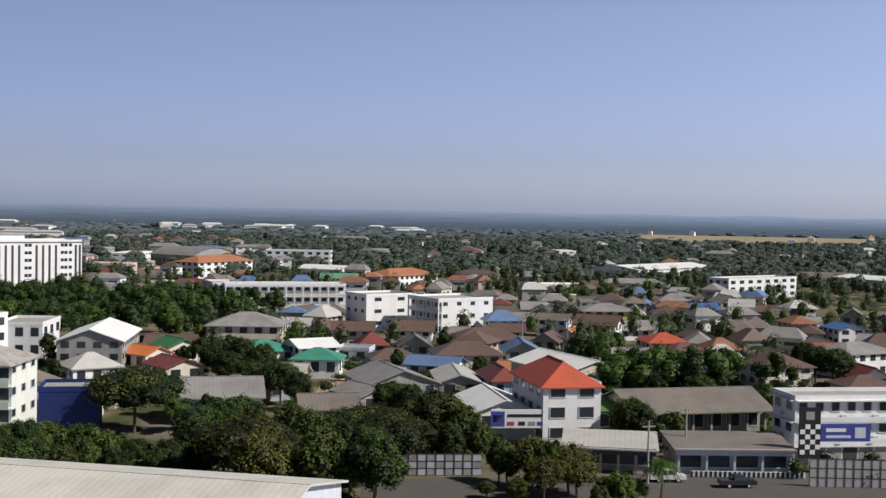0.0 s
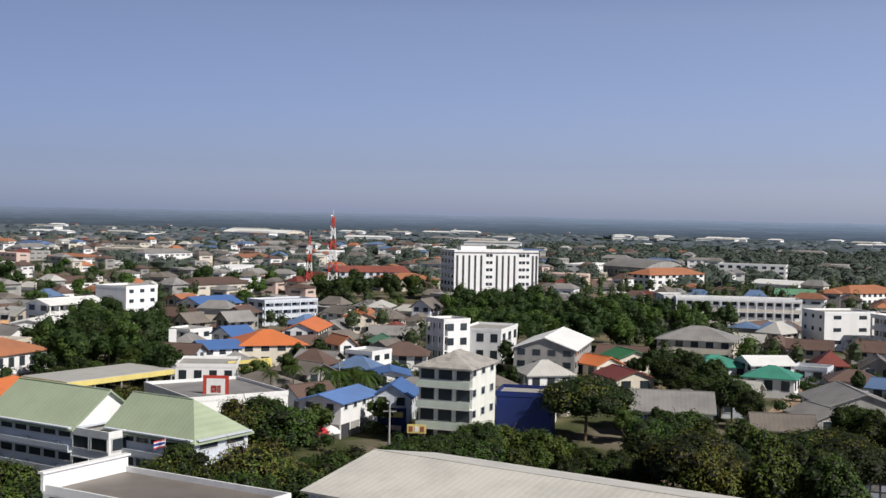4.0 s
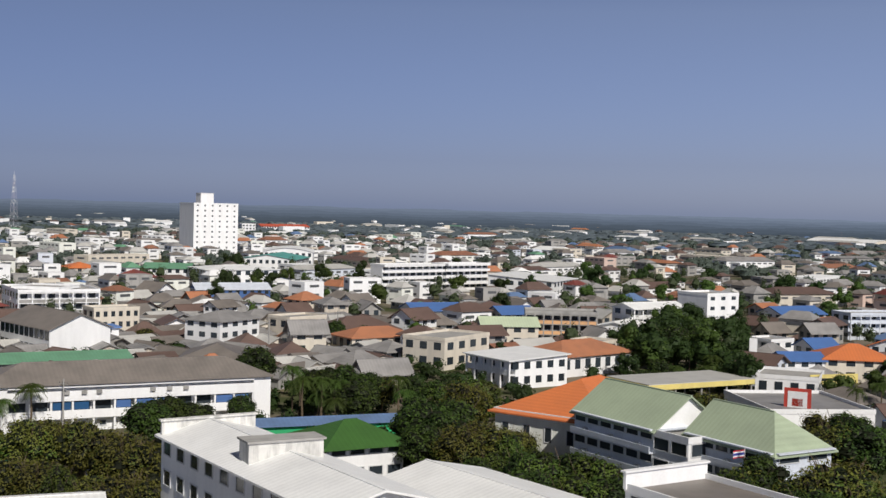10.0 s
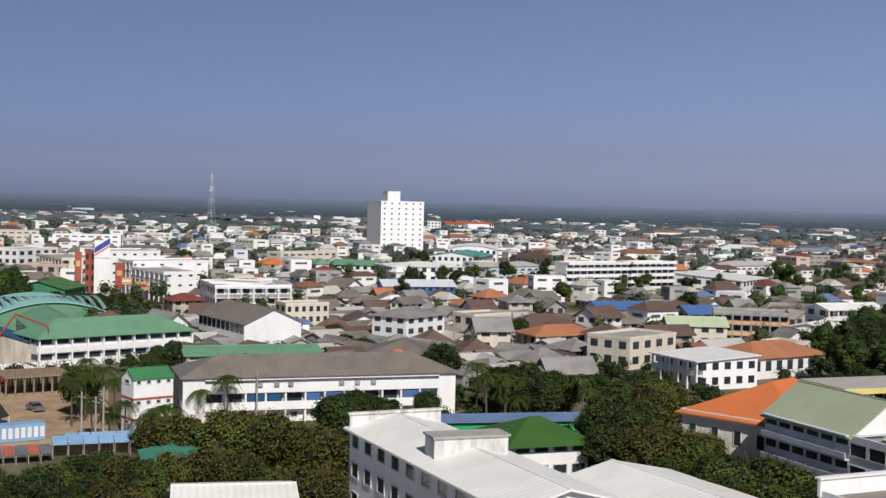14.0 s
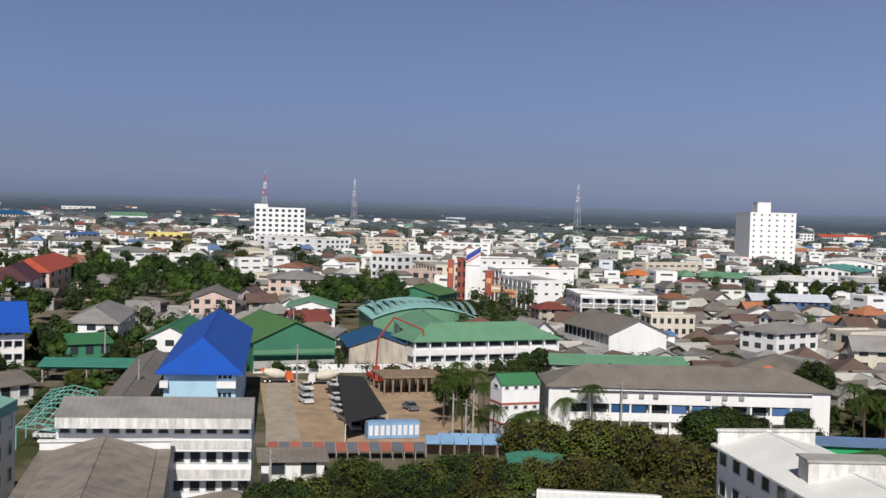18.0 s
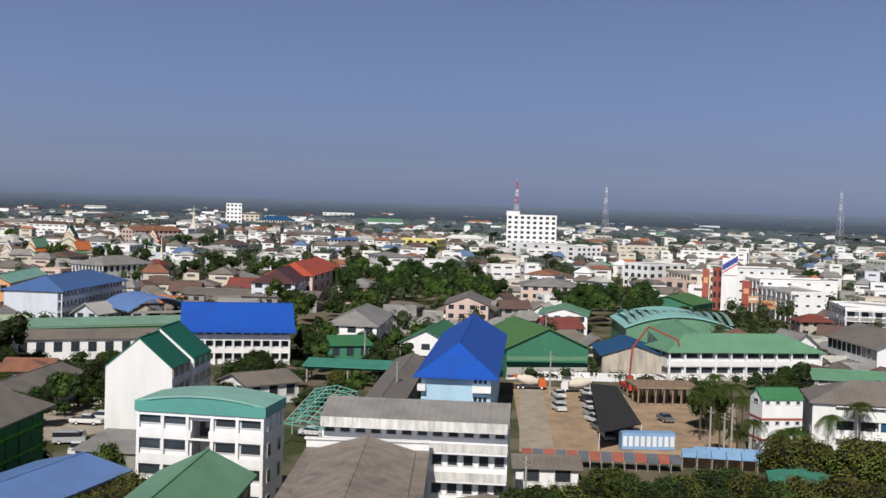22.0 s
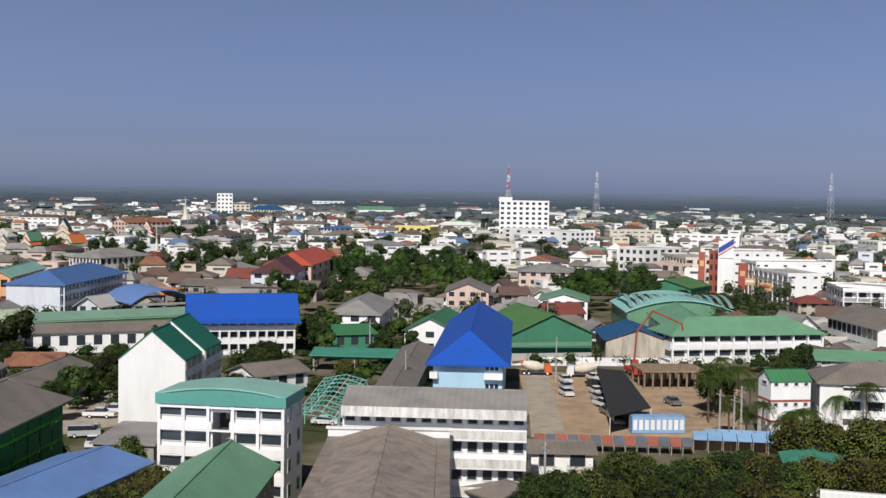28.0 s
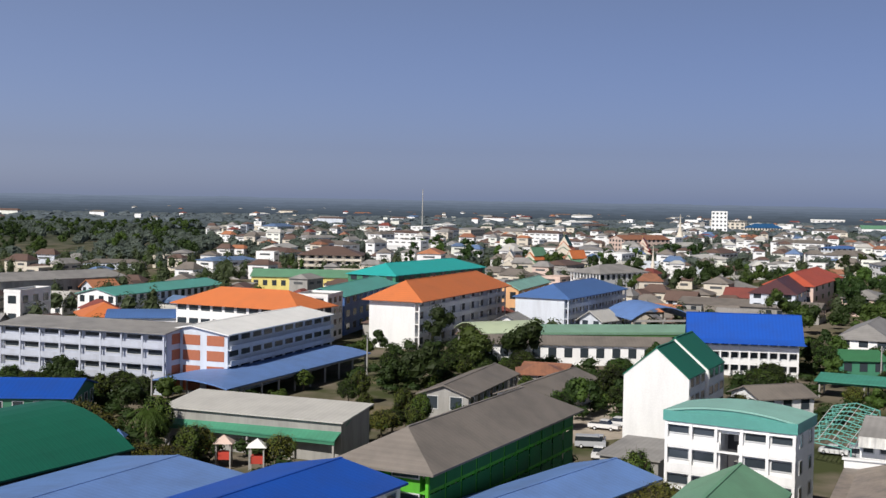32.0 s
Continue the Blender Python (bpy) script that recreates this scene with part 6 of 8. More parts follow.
def wood_belt(name, d0, d1, n, leaf, tall, wide, material, label, right_only=0.0, leaves=24):
    """Trees too far and too many to count, joined."""
    v, f = [], []
    for _ in range(n):
        az, dist = rng.uniform(-26, 134), math.sqrt(rng.uniform(d0 * d0, d1 * d1))
        if rng.random() < right_only * density(az, max(dist, 600)):
            continue
        if noise.noise(Vector((az * 0.11, dist * 0.008, 3.0))) < -0.25:
            continue
        x, y = ring(az, dist)
        r, hh = wide * rng.uniform(0.6, 1.3), tall * rng.uniform(0.6, 1.25)
        if dist < 1000 and (not clear_of(x, y, r * 0.5) or (dist < 330 and open_ground(x, y, az, dist))):
            continue
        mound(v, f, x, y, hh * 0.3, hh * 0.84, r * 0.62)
        for _ in range(leaves):
            a, u = rng.uniform(0, 2 * math.pi), rng.uniform(-0.75, 1)
            q = math.sqrt(1 - u * u)
            nrm = Vector((math.cos(a) * q, math.sin(a) * q, u * 0.9 + 0.25)).normalized()
            o = Vector((x + r * q * math.cos(a) * rng.uniform(0.6, 1), y + r * q * math.sin(a) * rng.uniform(0.6, 1), hh * 0.62 + hh * 0.38 * u))
            t1 = nrm.cross(Vector((rng.uniform(-1, 1), rng.uniform(-1, 1), 1))).normalized()
            t2 = nrm.cross(t1)
            s1, s2 = leaf * rng.uniform(0.6, 1.3), leaf * rng.uniform(0.5, 1.1)
            i = len(v)
            v += [o - t1 * s1, o + t2 * s2 * 1.4, o + t1 * s1]
            f.append((i, i + 1, i + 2))
    tagged(new(name, mesh(name, v, f, material)), label, "trees", kind="stuff")


def open_field(az, dist):
    return -19.5 < az < -9 and 1640 < dist < 2240


def canopy_belt(name, d0, d1, n, tall, wide, material, label, thin):
    """Far tree tops: uneven lumps of two or three mounds each, joined."""
    v, f = [], []
    for _ in range(n):
        az, dist = rng.uniform(-26, 134), math.sqrt(rng.uniform(d0 * d0, d1 * d1))
        if rng.random() < thin * density(az, max(dist, 600)) or noise.noise(Vector((az * 0.13, dist * 0.006, 3.0))) < -0.22:
            continue
        x, y = ring(az, dist)
        if open_field(az, dist) or dist < 1100 and not clear_of(x, y, wide * 0.3):
            continue
        for _ in range(3 if d0 < 1000 else 2):
            r, hh = wide * rng.uniform(0.3, 0.7), tall * rng.uniform(0.5, 1.25)
            ox, oy = x + rng.uniform(-0.6, 0.6) * wide, y + rng.uniform(-0.6, 0.6) * wide
            i = len(v)
            for k, (q, z) in enumerate(((0.75, 0.15), (1.0, 0.5), (0.7, 0.84))):
                for j in range(7):
                    a = (j + 0.5 * k) * 2 * math.pi / 7
                    g = q * r * rng.uniform(0.7, 1.2)
                    v.append((ox + g * math.cos(a), oy + g * math.sin(a), hh * (z + rng.uniform(-0.07, 0.07))))
            v.append((ox + rng.uniform(-0.2, 0.2) * r, oy + rng.uniform(-0.2, 0.2) * r, hh))
            for k in range(2):
                for j in range(7):
                    f.append((i + 7 * k + j, i + 7 * k + (j + 1) % 7, i + 7 * k + 7 + (j + 1) % 7, i + 7 * k + 7 + j))
            f += [(i + 14 + j, i + 14 + (j + 1) % 7, i + 21) for j in range(7)]
            for _ in range(44 if d0 < 1000 else 0):
                a, u = rng.uniform(0, 6.28), rng.uniform(0, 1)
                q = math.sqrt(1 - u * u) * r
                c = Vector((ox + q * math.cos(a), oy + q * math.sin(a), hh * (0.5 + 0.5 * u)))
                i = len(v)
                v += [c + Vector((rng.uniform(-1, 1), rng.uniform(-1, 1), rng.uniform(-0.8, 0.8))) * 1.25 for _ in range(3)]
                f.append((i, i + 1, i + 2))
    tagged(new(name, mesh(name, v, f, material)), label, "trees", kind="stuff")


def wood_patch(a0, a1, c0, c1, n, small=1.0):
    """A thick stand of trees, joined."""
    v, f = [], []
    for _ in range(n):
        x, y = ring(rng.uniform(a0, a1), math.sqrt(rng.uniform(c0 * c0, c1 * c1)))
        r, hh = small * rng.uniform(3.2, 6.0), small * rng.uniform(8, 12.5)
        if not clear_of(x, y, 1.5 if small == 1 else 0.7 * r) or (small < 1 and open_ground(x, y, math.degrees(math.atan2(-x, y)), math.hypot(x, y))):
            continue
        for _ in range(9):
            a, u = rng.uniform(0, 2 * math.pi), rng.uniform(-0.4, 1)
            q = math.sqrt(1 - u * u) * r * rng.uniform(0.3, 0.8)
            cx, cy, cz, cr = x + q * math.cos(a), y + q * math.sin(a), hh * (0.62 + 0.28 * u), r * rng.uniform(0.3, 0.5)
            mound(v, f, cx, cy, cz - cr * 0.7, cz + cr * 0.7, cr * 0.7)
            for _ in range(60):
                nrm = Vector((rng.gauss(0, 1), rng.gauss(0, 1), rng.gauss(0.4, 0.8))).normalized()
                o = Vector((cx, cy, cz)) + nrm * cr * rng.uniform(0.7, 1.1)
                t1 = nrm.cross(Vector((rng.uniform(-1, 1), rng.uniform(-1, 1), 1))).normalized()
                t2 = nrm.cross(t1)
                s1, s2 = 0.36 * rng.uniform(0.6, 1.3), 0.6 * rng.uniform(0.5, 1.1)
                i = len(v)
                v += [o - t1 * s1, o + t2 * s2, o + t1 * s1]
                f.append((i, i + 1, i + 2))
    each = 9 * (60 + 18)
    tones = [rng.choice((0, 0, 0, 0, 1, 1)) for _ in range(len(f) // each + 1)]
    tagged(new("woods", mesh("woods", v, f, LEAF[:3], [tones[i // each] for i in range(len(f))])), "thick stand of dark green trees between the houses", "trees", kind="stuff")


town_belt(330, 620, 1700, "crowded_houses", "crowded low houses with tin and tiled roofs")
town_belt(620, 1300, 4600, "far_houses", "far white houses and shop blocks of the town")
town_belt(1300, 3000, 1300, "outlying_houses", "outlying houses and halls towards the horizon")
wood_belt("undergrowth", 112, 330, 3600, 0.32, 2.8, 2.2, LEAF[0], "low green bushes and undergrowth between the buildings", 0.0, 70)
# leaf colour lightened to include the haze of the middle distance
GARDEN = leaf_mat("hazed_garden_leaf", (0.052, 0.072, 0.03), 0)
wood_belt("garden_trees", 320, 700, 2700, 0.5, 8.5, 3.2, GARDEN, "green trees filling the gaps between the houses", 0.45, 80)
wood_belt("light_trees", 320, 700, 800, 0.45, 7, 2.8, LEAF[1], "lighter green garden trees between the houses", 0.4, 70)
COPSES = ((80, 90, 620, 900, 34), (92, 104, 500, 640, 34), (96, 110, 640, 900, 44), (79.5, 83, 400, 470, 10), (68, 72, 560, 640, 10), (44, 60, 420, 700, 40), (24, 44, 430, 700, 50))
for a0, a1, c0, c1, n in WOODS + COPSES:
    wood_patch(a0, a1, c0, c1, n)
for k in range(6):
    wood_patch(-22 + 25 * k, 3 + 25 * k, 195, 330, 22 if k == 0 else 30, 0.62)
bins = {}
for k in range(52):
    a, b = (ring(rng.uniform(0.5, 13), rng.uniform(1700, 2200)), (16, 36)) if k < 16 else (ring(rng.uniform(18, 125), rng.uniform(1350, 2150)), (18, 70))
    far_block(bins, *a, rng.uniform(-20, 20), rng.uniform(*b), 16, rng.uniform(6, 9), 2.0, WHITE, rng.choice((PALE, PALE, PALEGREY)), 0)
halls = new("far_halls")
tagged(halls, "large white halls far out among the woods", "halls", kind="stuff")
for key, v, f in bins.values():
    tagged(part("halls", mesh("halls", v, f, key), halls), kind="stuff")
# leaf colours paled and blued to carry the haze of distance
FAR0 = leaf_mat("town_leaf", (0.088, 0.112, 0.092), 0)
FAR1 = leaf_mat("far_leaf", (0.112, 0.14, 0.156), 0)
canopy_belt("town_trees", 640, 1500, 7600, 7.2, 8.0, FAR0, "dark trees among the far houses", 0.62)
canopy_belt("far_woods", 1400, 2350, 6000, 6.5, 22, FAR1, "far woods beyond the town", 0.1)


# the distance: tree lines one behind the other up to the last rise of the land, their glow standing in for haze
def tree_line(dist, low, rough, glow, label):
    v, f = [], []
    n = 1500
    for i in range(n):
        a = radians(-42 + 194 * i / (n - 1))
        h = low + rough * (noise.noise(Vector((i * 0.045, dist, 0))) + 0.6 * noise.noise(Vector((i * 0.21, dist, 4))) + 0.35 * noise.noise(Vector((i * 0.83, dist, 9))))
        v += [(-dist * math.sin(a), dist * math.cos(a), 0), (-dist * math.sin(a), dist * math.cos(a), max(h, 1.0))]
        if i:
            f.append((2 * i - 2, 2 * i, 2 * i + 1, 2 * i - 1))
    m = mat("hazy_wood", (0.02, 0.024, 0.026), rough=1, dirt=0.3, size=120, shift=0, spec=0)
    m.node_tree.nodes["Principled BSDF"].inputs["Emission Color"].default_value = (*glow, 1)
    # this painted haze glows brighter towards the sun's side
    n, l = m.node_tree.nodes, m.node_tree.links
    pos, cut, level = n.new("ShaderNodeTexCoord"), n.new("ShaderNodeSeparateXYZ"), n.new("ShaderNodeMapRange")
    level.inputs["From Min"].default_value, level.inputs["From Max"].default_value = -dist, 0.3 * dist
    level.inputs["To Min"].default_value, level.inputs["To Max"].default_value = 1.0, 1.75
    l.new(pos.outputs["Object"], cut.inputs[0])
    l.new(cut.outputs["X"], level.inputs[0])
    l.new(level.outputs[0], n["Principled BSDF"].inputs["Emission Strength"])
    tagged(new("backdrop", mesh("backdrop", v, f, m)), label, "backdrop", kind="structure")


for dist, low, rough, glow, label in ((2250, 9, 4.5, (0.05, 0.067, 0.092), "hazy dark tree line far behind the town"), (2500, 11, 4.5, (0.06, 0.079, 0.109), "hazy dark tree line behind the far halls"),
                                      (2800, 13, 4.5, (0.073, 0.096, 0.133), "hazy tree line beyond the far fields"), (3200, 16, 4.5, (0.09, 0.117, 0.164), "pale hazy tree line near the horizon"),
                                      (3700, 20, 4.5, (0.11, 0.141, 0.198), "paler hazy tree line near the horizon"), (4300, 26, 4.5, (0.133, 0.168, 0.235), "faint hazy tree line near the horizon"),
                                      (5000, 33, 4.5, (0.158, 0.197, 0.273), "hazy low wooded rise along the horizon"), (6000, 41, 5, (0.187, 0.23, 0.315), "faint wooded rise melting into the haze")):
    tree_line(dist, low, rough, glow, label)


# ---- masts ----
STEEL_DULL = mat("faded_mast_paint", (0.42, 0.4, 0.46), rough=0.6, dirt=0.3)


def rods(name, material, *segs):
    v, f = [], []
    for a, b, r in segs:
        tube(v, f, a, b, r)
    return mesh(name, v, f, material)


def mast(x, y, h, base, label, thick=0.12, drums=3, tone=None):
    ob = new("radio_mast")
    ob.matrix_world = pose(x, y, 0, 0, 0, 20)
    tagged(ob, label, "radio mast")
    n = max(7, int(h / 6))
    for k in range(n):
        z0, z1 = h * k / n, h * (k + 1) / n
        w0, w1 = base * (1 - 0.85 * k / n), base * (1 - 0.85 * (k + 1) / n)
        cs = [(-1, -1), (1, -1), (1, 1), (-1, 1)]
        segs = []
        for i in range(4):
            p0, p1, q0, q1 = cs[i], cs[i], cs[(i + 1) % 4], cs[(i + 1) % 4]
            segs.append(((p0[0] * w0, p0[1] * w0, z0), (p1[0] * w1, p1[1] * w1, z1), thick))
            segs.append(((p0[0] * w0, p0[1] * w0, z0), (q1[0] * w1, q1[1] * w1, z1), thick * 0.6))
            segs.append(((q0[0] * w0, q0[1] * w0, z0), (p1[0] * w1, p1[1] * w1, z1), thick * 0.6))
        part("lattice_section", rods("lattice_section", (tone or STEEL_RED) if k % 2 == 0 else STEEL_WHITE, *segs), ob)
    for k in range(drums):
        z = h * (0.72 + 0.07 * k)
        part("antenna_drum", rods("antenna_drum", STEEL_WHITE, ((-1.4, -0.9 + 0.9 * k, z), (-0.6, -0.9 + 0.9 * k, z), 0.8)), ob)
    part("lightning_rod", rods("lightning_rod", STEEL_WHITE, ((0, 0, h - 0.5), (0, 0, h + 3), 0.08)), ob)
    return ob


mast(-247.4, 503.7, 36, 2.4, "red and white lattice radio mast with dish drums", 0.2, 5)
mast(-250.0, 485.6, 27, 1.6, "shorter red and white lattice radio mast", 0.16, 3)
mast(-1091.2, 155.8, 59, 3.4, "tall red and white lattice radio mast on the skyline", 0.08, 3)
mast(-1370.3, 298.0, 61, 3.6, "tall lattice radio mast far out on the skyline", 0.08, 3, STEEL_DULL)
mast(-1201.3, 503.3, 61, 3.6, "tall lattice radio mast behind the white hotel", 0.08, 3, STEEL_DULL)


def pole(name, x, y, h, r, label, category, material=STEEL_WHITE):
    ob = new(name)
    ob.matrix_world = pose(x, y, 0)
    tagged(ob, label, category)
    v, f = [], []
    tube(v, f, (0, 0, 0), (0, 0, h), r, r * 0.5, 8)
    part("shaft", mesh("shaft", v, f, material), ob)
    return ob


pole("chimney", -1423.2, -483.4, 50, 1.0, "thin grey chimney stack on the skyline", "chimney", CONCRETE)
FLAG_RED = paint("flag_red", (0.55, 0.04, 0.06), dirt=0.05)
FLAG_BLUE = paint("flag_blue", (0.05, 0.07, 0.3), dirt=0.05)
CLOTH = paint("flag_white", (0.8, 0.8, 0.8), dirt=0.05)


def flag(x, y, h, w, tall, r, turn, droop=0.35):
    ob = pole("flagpole", x, y, h, r, "white flagpole with a striped red, white and blue flag", "flagpole")
    cloth = new("flag")
    cloth.parent = ob
    cloth.matrix_basis = pose(0, 0, h - tall - 0.3, 0, 0, turn)
    tagged(cloth, "red, white and blue striped flag")
    z = 0
    for k, (share, m) in enumerate(((1, FLAG_RED), (1, CLOTH), (2, FLAG_BLUE), (1, CLOTH), (1, FLAG_RED))):
        v, f = [], []
        for i in range(9):
            u = i / 8
            sag = -droop * tall * u
            off = 0.06 * w * math.sin(u * 7)
            for side_ in (0, 0.02):
                v += [(u * w, off + side_, z + sag), (u * w, off + side_, z + tall * share / 6 + sag)]
        for i in range(8):
            a = 4 * i
            f += [(a, a + 4, a + 5, a + 1), (a + 2, a + 3, a + 7, a + 6), (a + 1, a + 5, a + 7, a + 3), (a, a + 2, a + 6, a + 4)]
        z += tall * share / 6
        part("stripe", mesh("stripe", v, f, m), cloth)


flag(-83.7, 125.8, 10.5, 1.35, 0.95, 0.07, -147)


# ---- the building yard ----
def patch(name, pts, z, material, label, category="ground"):
    n = len(pts)
    v = [(x, y, z) for x, y in pts] + [(x, y, z - 0.3) for x, y in pts]
    f = [tuple(range(n))] + [(i, n + i, n + (i + 1) % n, (i + 1) % n) for i in range(n)]
    me = mesh(name, v, f, material)
    return tagged(new(name, me), label, category, kind="structure")


FIELD = mat("dry_field", (0.3, 0.25, 0.15), rough=1, dirt=0.4, size=60)
patch("field", [ring(-19.5, 1620), ring(-9, 1700), ring(-9, 2240), ring(-19.5, 2240)], 0.4, FIELD, "wide dry tan field beyond the woods", "field")
patch("yard", [(-259.7, 37.6), (-231.8, 77.4), (-185.9, 62.6), (-180.1, 28.4)], 0.03, DIRT, "bare brown earth of a building yard")
patch("drive", [(-251.7, 38.1), (-254.9, 43.2), (-190.7, 34.7), (-186.4, 28.6)], 0.06, DRIVE, "worn concrete drive across the yard", "drive")
patch("school_yard", [(-232.3, -54.5), (-249.2, -42.3), (-198.3, -34.4), (-186.0, -46.6)], 0.03, DRIVE, "pale concrete school yard", "yard")
patch("bare_plot", [(-26.5, 238.0), (-15.6, 239.5), (-17.3, 288.0), (-23.6, 287.0)], 0.03, DIRT, "bare orange earth plot between trees", "ground")
patch("road", [(-10.8, 169.5), (69.8, 181.7), (63.5, 165.0), (-9.6, 152.0)], 0.04, ASPHALT, "dark asphalt street before the shops", "road")
NET = mat("shade_net", (0.03, 0.03, 0.032), rough=0.9, dirt=0.2)
net = new("shade_canopy")
tagged(net, "black shade-net canopy over parked cars", "canopy")
corners = [(-238.3, 50.1), (-235.3, 54.8), (-194.5, 49.6), (-186.6, 41.0)]
v = [(x, y, 3.2) for x, y in corners] + [(x, y, 3.1) for x, y in corners]
part("net", mesh("net", v, [(0, 1, 2, 3), (7, 6, 5, 4), (0, 4, 5, 1), (1, 5, 6, 2), (2, 6, 7, 3), (3, 7, 4, 0)], NET), net)
for x, y in corners:
    part("post", rods("post", STEEL_WHITE, ((x, y, 0), (x, y, 3.1), 0.07)), net)


# ---- vehicles ----
TYRE = mat("tyre", (0.02, 0.02, 0.02), rough=0.9)
CARGLASS = mat("car_glass", (0.02, 0.025, 0.03), rough=0.08, spec=0.6)


def gloss(name, colour):
    return mat(name, colour, rough=0.25, dirt=0.1, grain=0.02, shift=0, spec=0.5)


CAR_PAINT = [gloss("car_white", (0.7, 0.7, 0.7)), gloss("car_silver", (0.42, 0.43, 0.45)), gloss("car_black", (0.03, 0.03, 0.035)), gloss("car_red", (0.35, 0.04, 0.03)), gloss("car_grey", (0.16, 0.165, 0.17))]


def prism(name, prof, half, material, inset=0.0):
    """A side outline (x, z) drawn out across y, its top narrower by inset."""
    zs = [z for _, z in prof]
    lo, hi = min(zs), max(zs)
    v = []
    for sgn in (-1, 1):
        v += [(x, sgn * (half - inset * (z - lo) / max(hi - lo, 0.01)), z) for x, z in prof]
    n = len(prof)
    f = [tuple(range(n))[::-1], tuple(range(n, 2 * n))] + [(i, (i + 1) % n, n + (i + 1) % n, n + i) for i in range(n)]
    return mesh(name, v, f, material)


def wheels(ob, xs, half, r):
    for x in xs:
        for sgn in (-1, 1):
            w = part("wheel", rods("tyre", TYRE, ((x, sgn * half - 0.1 * sgn, r), (x, sgn * half + 0.08 * sgn, r), r)), ob)
            part("rim", rods("rim", STEEL_WHITE, ((x, sgn * half, r), (x, sgn * half + 0.1 * sgn, r), r * 0.55)), w)


def car(kind, x, y, yaw, colour):
    """kind: sedan, pickup or van."""
    m = CAR_PAINT[colour]
    ob = new("pickup_truck" if kind == "pickup" else "van" if kind == "van" else "car")
    ob.matrix_world = pose(x, y, 0.05, 0, 0, yaw)
    tagged(ob, "%s %s parked on the yard" % (m.name.replace("car_", ""), {"sedan": "saloon car", "pickup": "crew-cab pickup truck", "van": "passenger van"}[kind]), "car")
    if kind == "sedan":
        part("body", prism("body", [(-2.2, 0.3), (2.2, 0.3), (2.25, 0.75), (1.2, 0.92), (-1.4, 0.98), (-2.2, 0.9)], 0.88, m), ob)
        part("cabin", prism("cabin", [(-1.5, 0.94), (1.2, 0.9), (0.55, 1.42), (-0.95, 1.45)], 0.8, CARGLASS, 0.16), ob)
        part("roof_panel", prism("roof_panel", [(-0.98, 1.44), (0.58, 1.41), (0.4, 1.48), (-0.8, 1.5)], 0.66, m), ob)
    elif kind == "pickup":
        part("body", prism("body", [(-2.6, 0.45), (2.6, 0.45), (2.6, 0.95), (1.3, 1.1), (-2.6, 1.05)], 0.92, m), ob)
        part("cabin", prism("cabin", [(-0.7, 1.06), (1.35, 1.06), (0.75, 1.65), (-0.6, 1.68)], 0.84, CARGLASS, 0.14), ob)
        part("roof_panel", prism("roof_panel", [(-0.62, 1.67), (0.78, 1.64), (0.6, 1.74), (-0.5, 1.76)], 0.7, m), ob)
        part("bed", boxes("bed", DARK, (-2.5, -0.8, -0.8, 0.8, 1.04, 1.08)), ob)
    else:
        part("body", prism("body", [(-2.4, 0.35), (2.4, 0.35), (2.4, 1.0), (1.9, 1.15), (-2.4, 1.15)], 0.92, m), ob)
        part("cabin", prism("cabin", [(-2.38, 1.14), (1.9, 1.14), (1.3, 1.8), (-2.3, 1.85)], 0.88, CARGLASS, 0.1), ob)
        part("roof_panel", prism("roof_panel", [(-2.32, 1.84), (1.32, 1.79), (1.15, 1.95), (-2.2, 2.0)], 0.78, m), ob)
    wheels(ob, (-1.4, 1.4), 0.85, 0.33)
    return ob


for px_, kind, colour, yaw in (((-243.2, 50.7), "sedan", 0, 10), ((-234.6, 48.8), "sedan", 2, 12), ((-226.6, 47.7), "sedan", 0, 8), ((-219.2, 46.5), "sedan", 1, 12), ((-212.2, 45.8), "pickup", 0, 14),
                               ((-205.6, 45.1), "sedan", 4, 10), ((-197.5, 44.9), "sedan", 1, -6), ((-201.5, 45.1), "van", 0, -4), ((-199.4, 49.8), "sedan", 0, 10), ((-215.0, 59.1), "sedan", 4, 8),
                               ((-216.2, 67.4), "sedan", 1, 8), ((-240.2, 44.3), "sedan", 0, 8), ((-231.8, 42.8), "sedan", 1, 8), ((-224.7, 41.5), "sedan", 0, 8),
                               ((-203.1, -40.0), "pickup", 0, 84), ((-206.5, -38.3), "pickup", 0, 80), ((-187.6, -39.4), "van", 1, 100), ((-204.4, -48.2), "sedan", 2, 20), ((-180.7, -36.8), "pickup", 0, 5), ((-194.8, -0.4), "van", 1, 0),
                               ((41.7, 169.1), "pickup", 2, 5), ((48.4, 180.4), "sedan", 2, 0), ((32.4, 171.9), "pickup", 0, 4), ((-196.9, -3.3), "sedan", 0, 80), ((-189.6, -38.4), "pickup", 1, 5)):
    car(kind, px_[0], px_[1], yaw, colour)


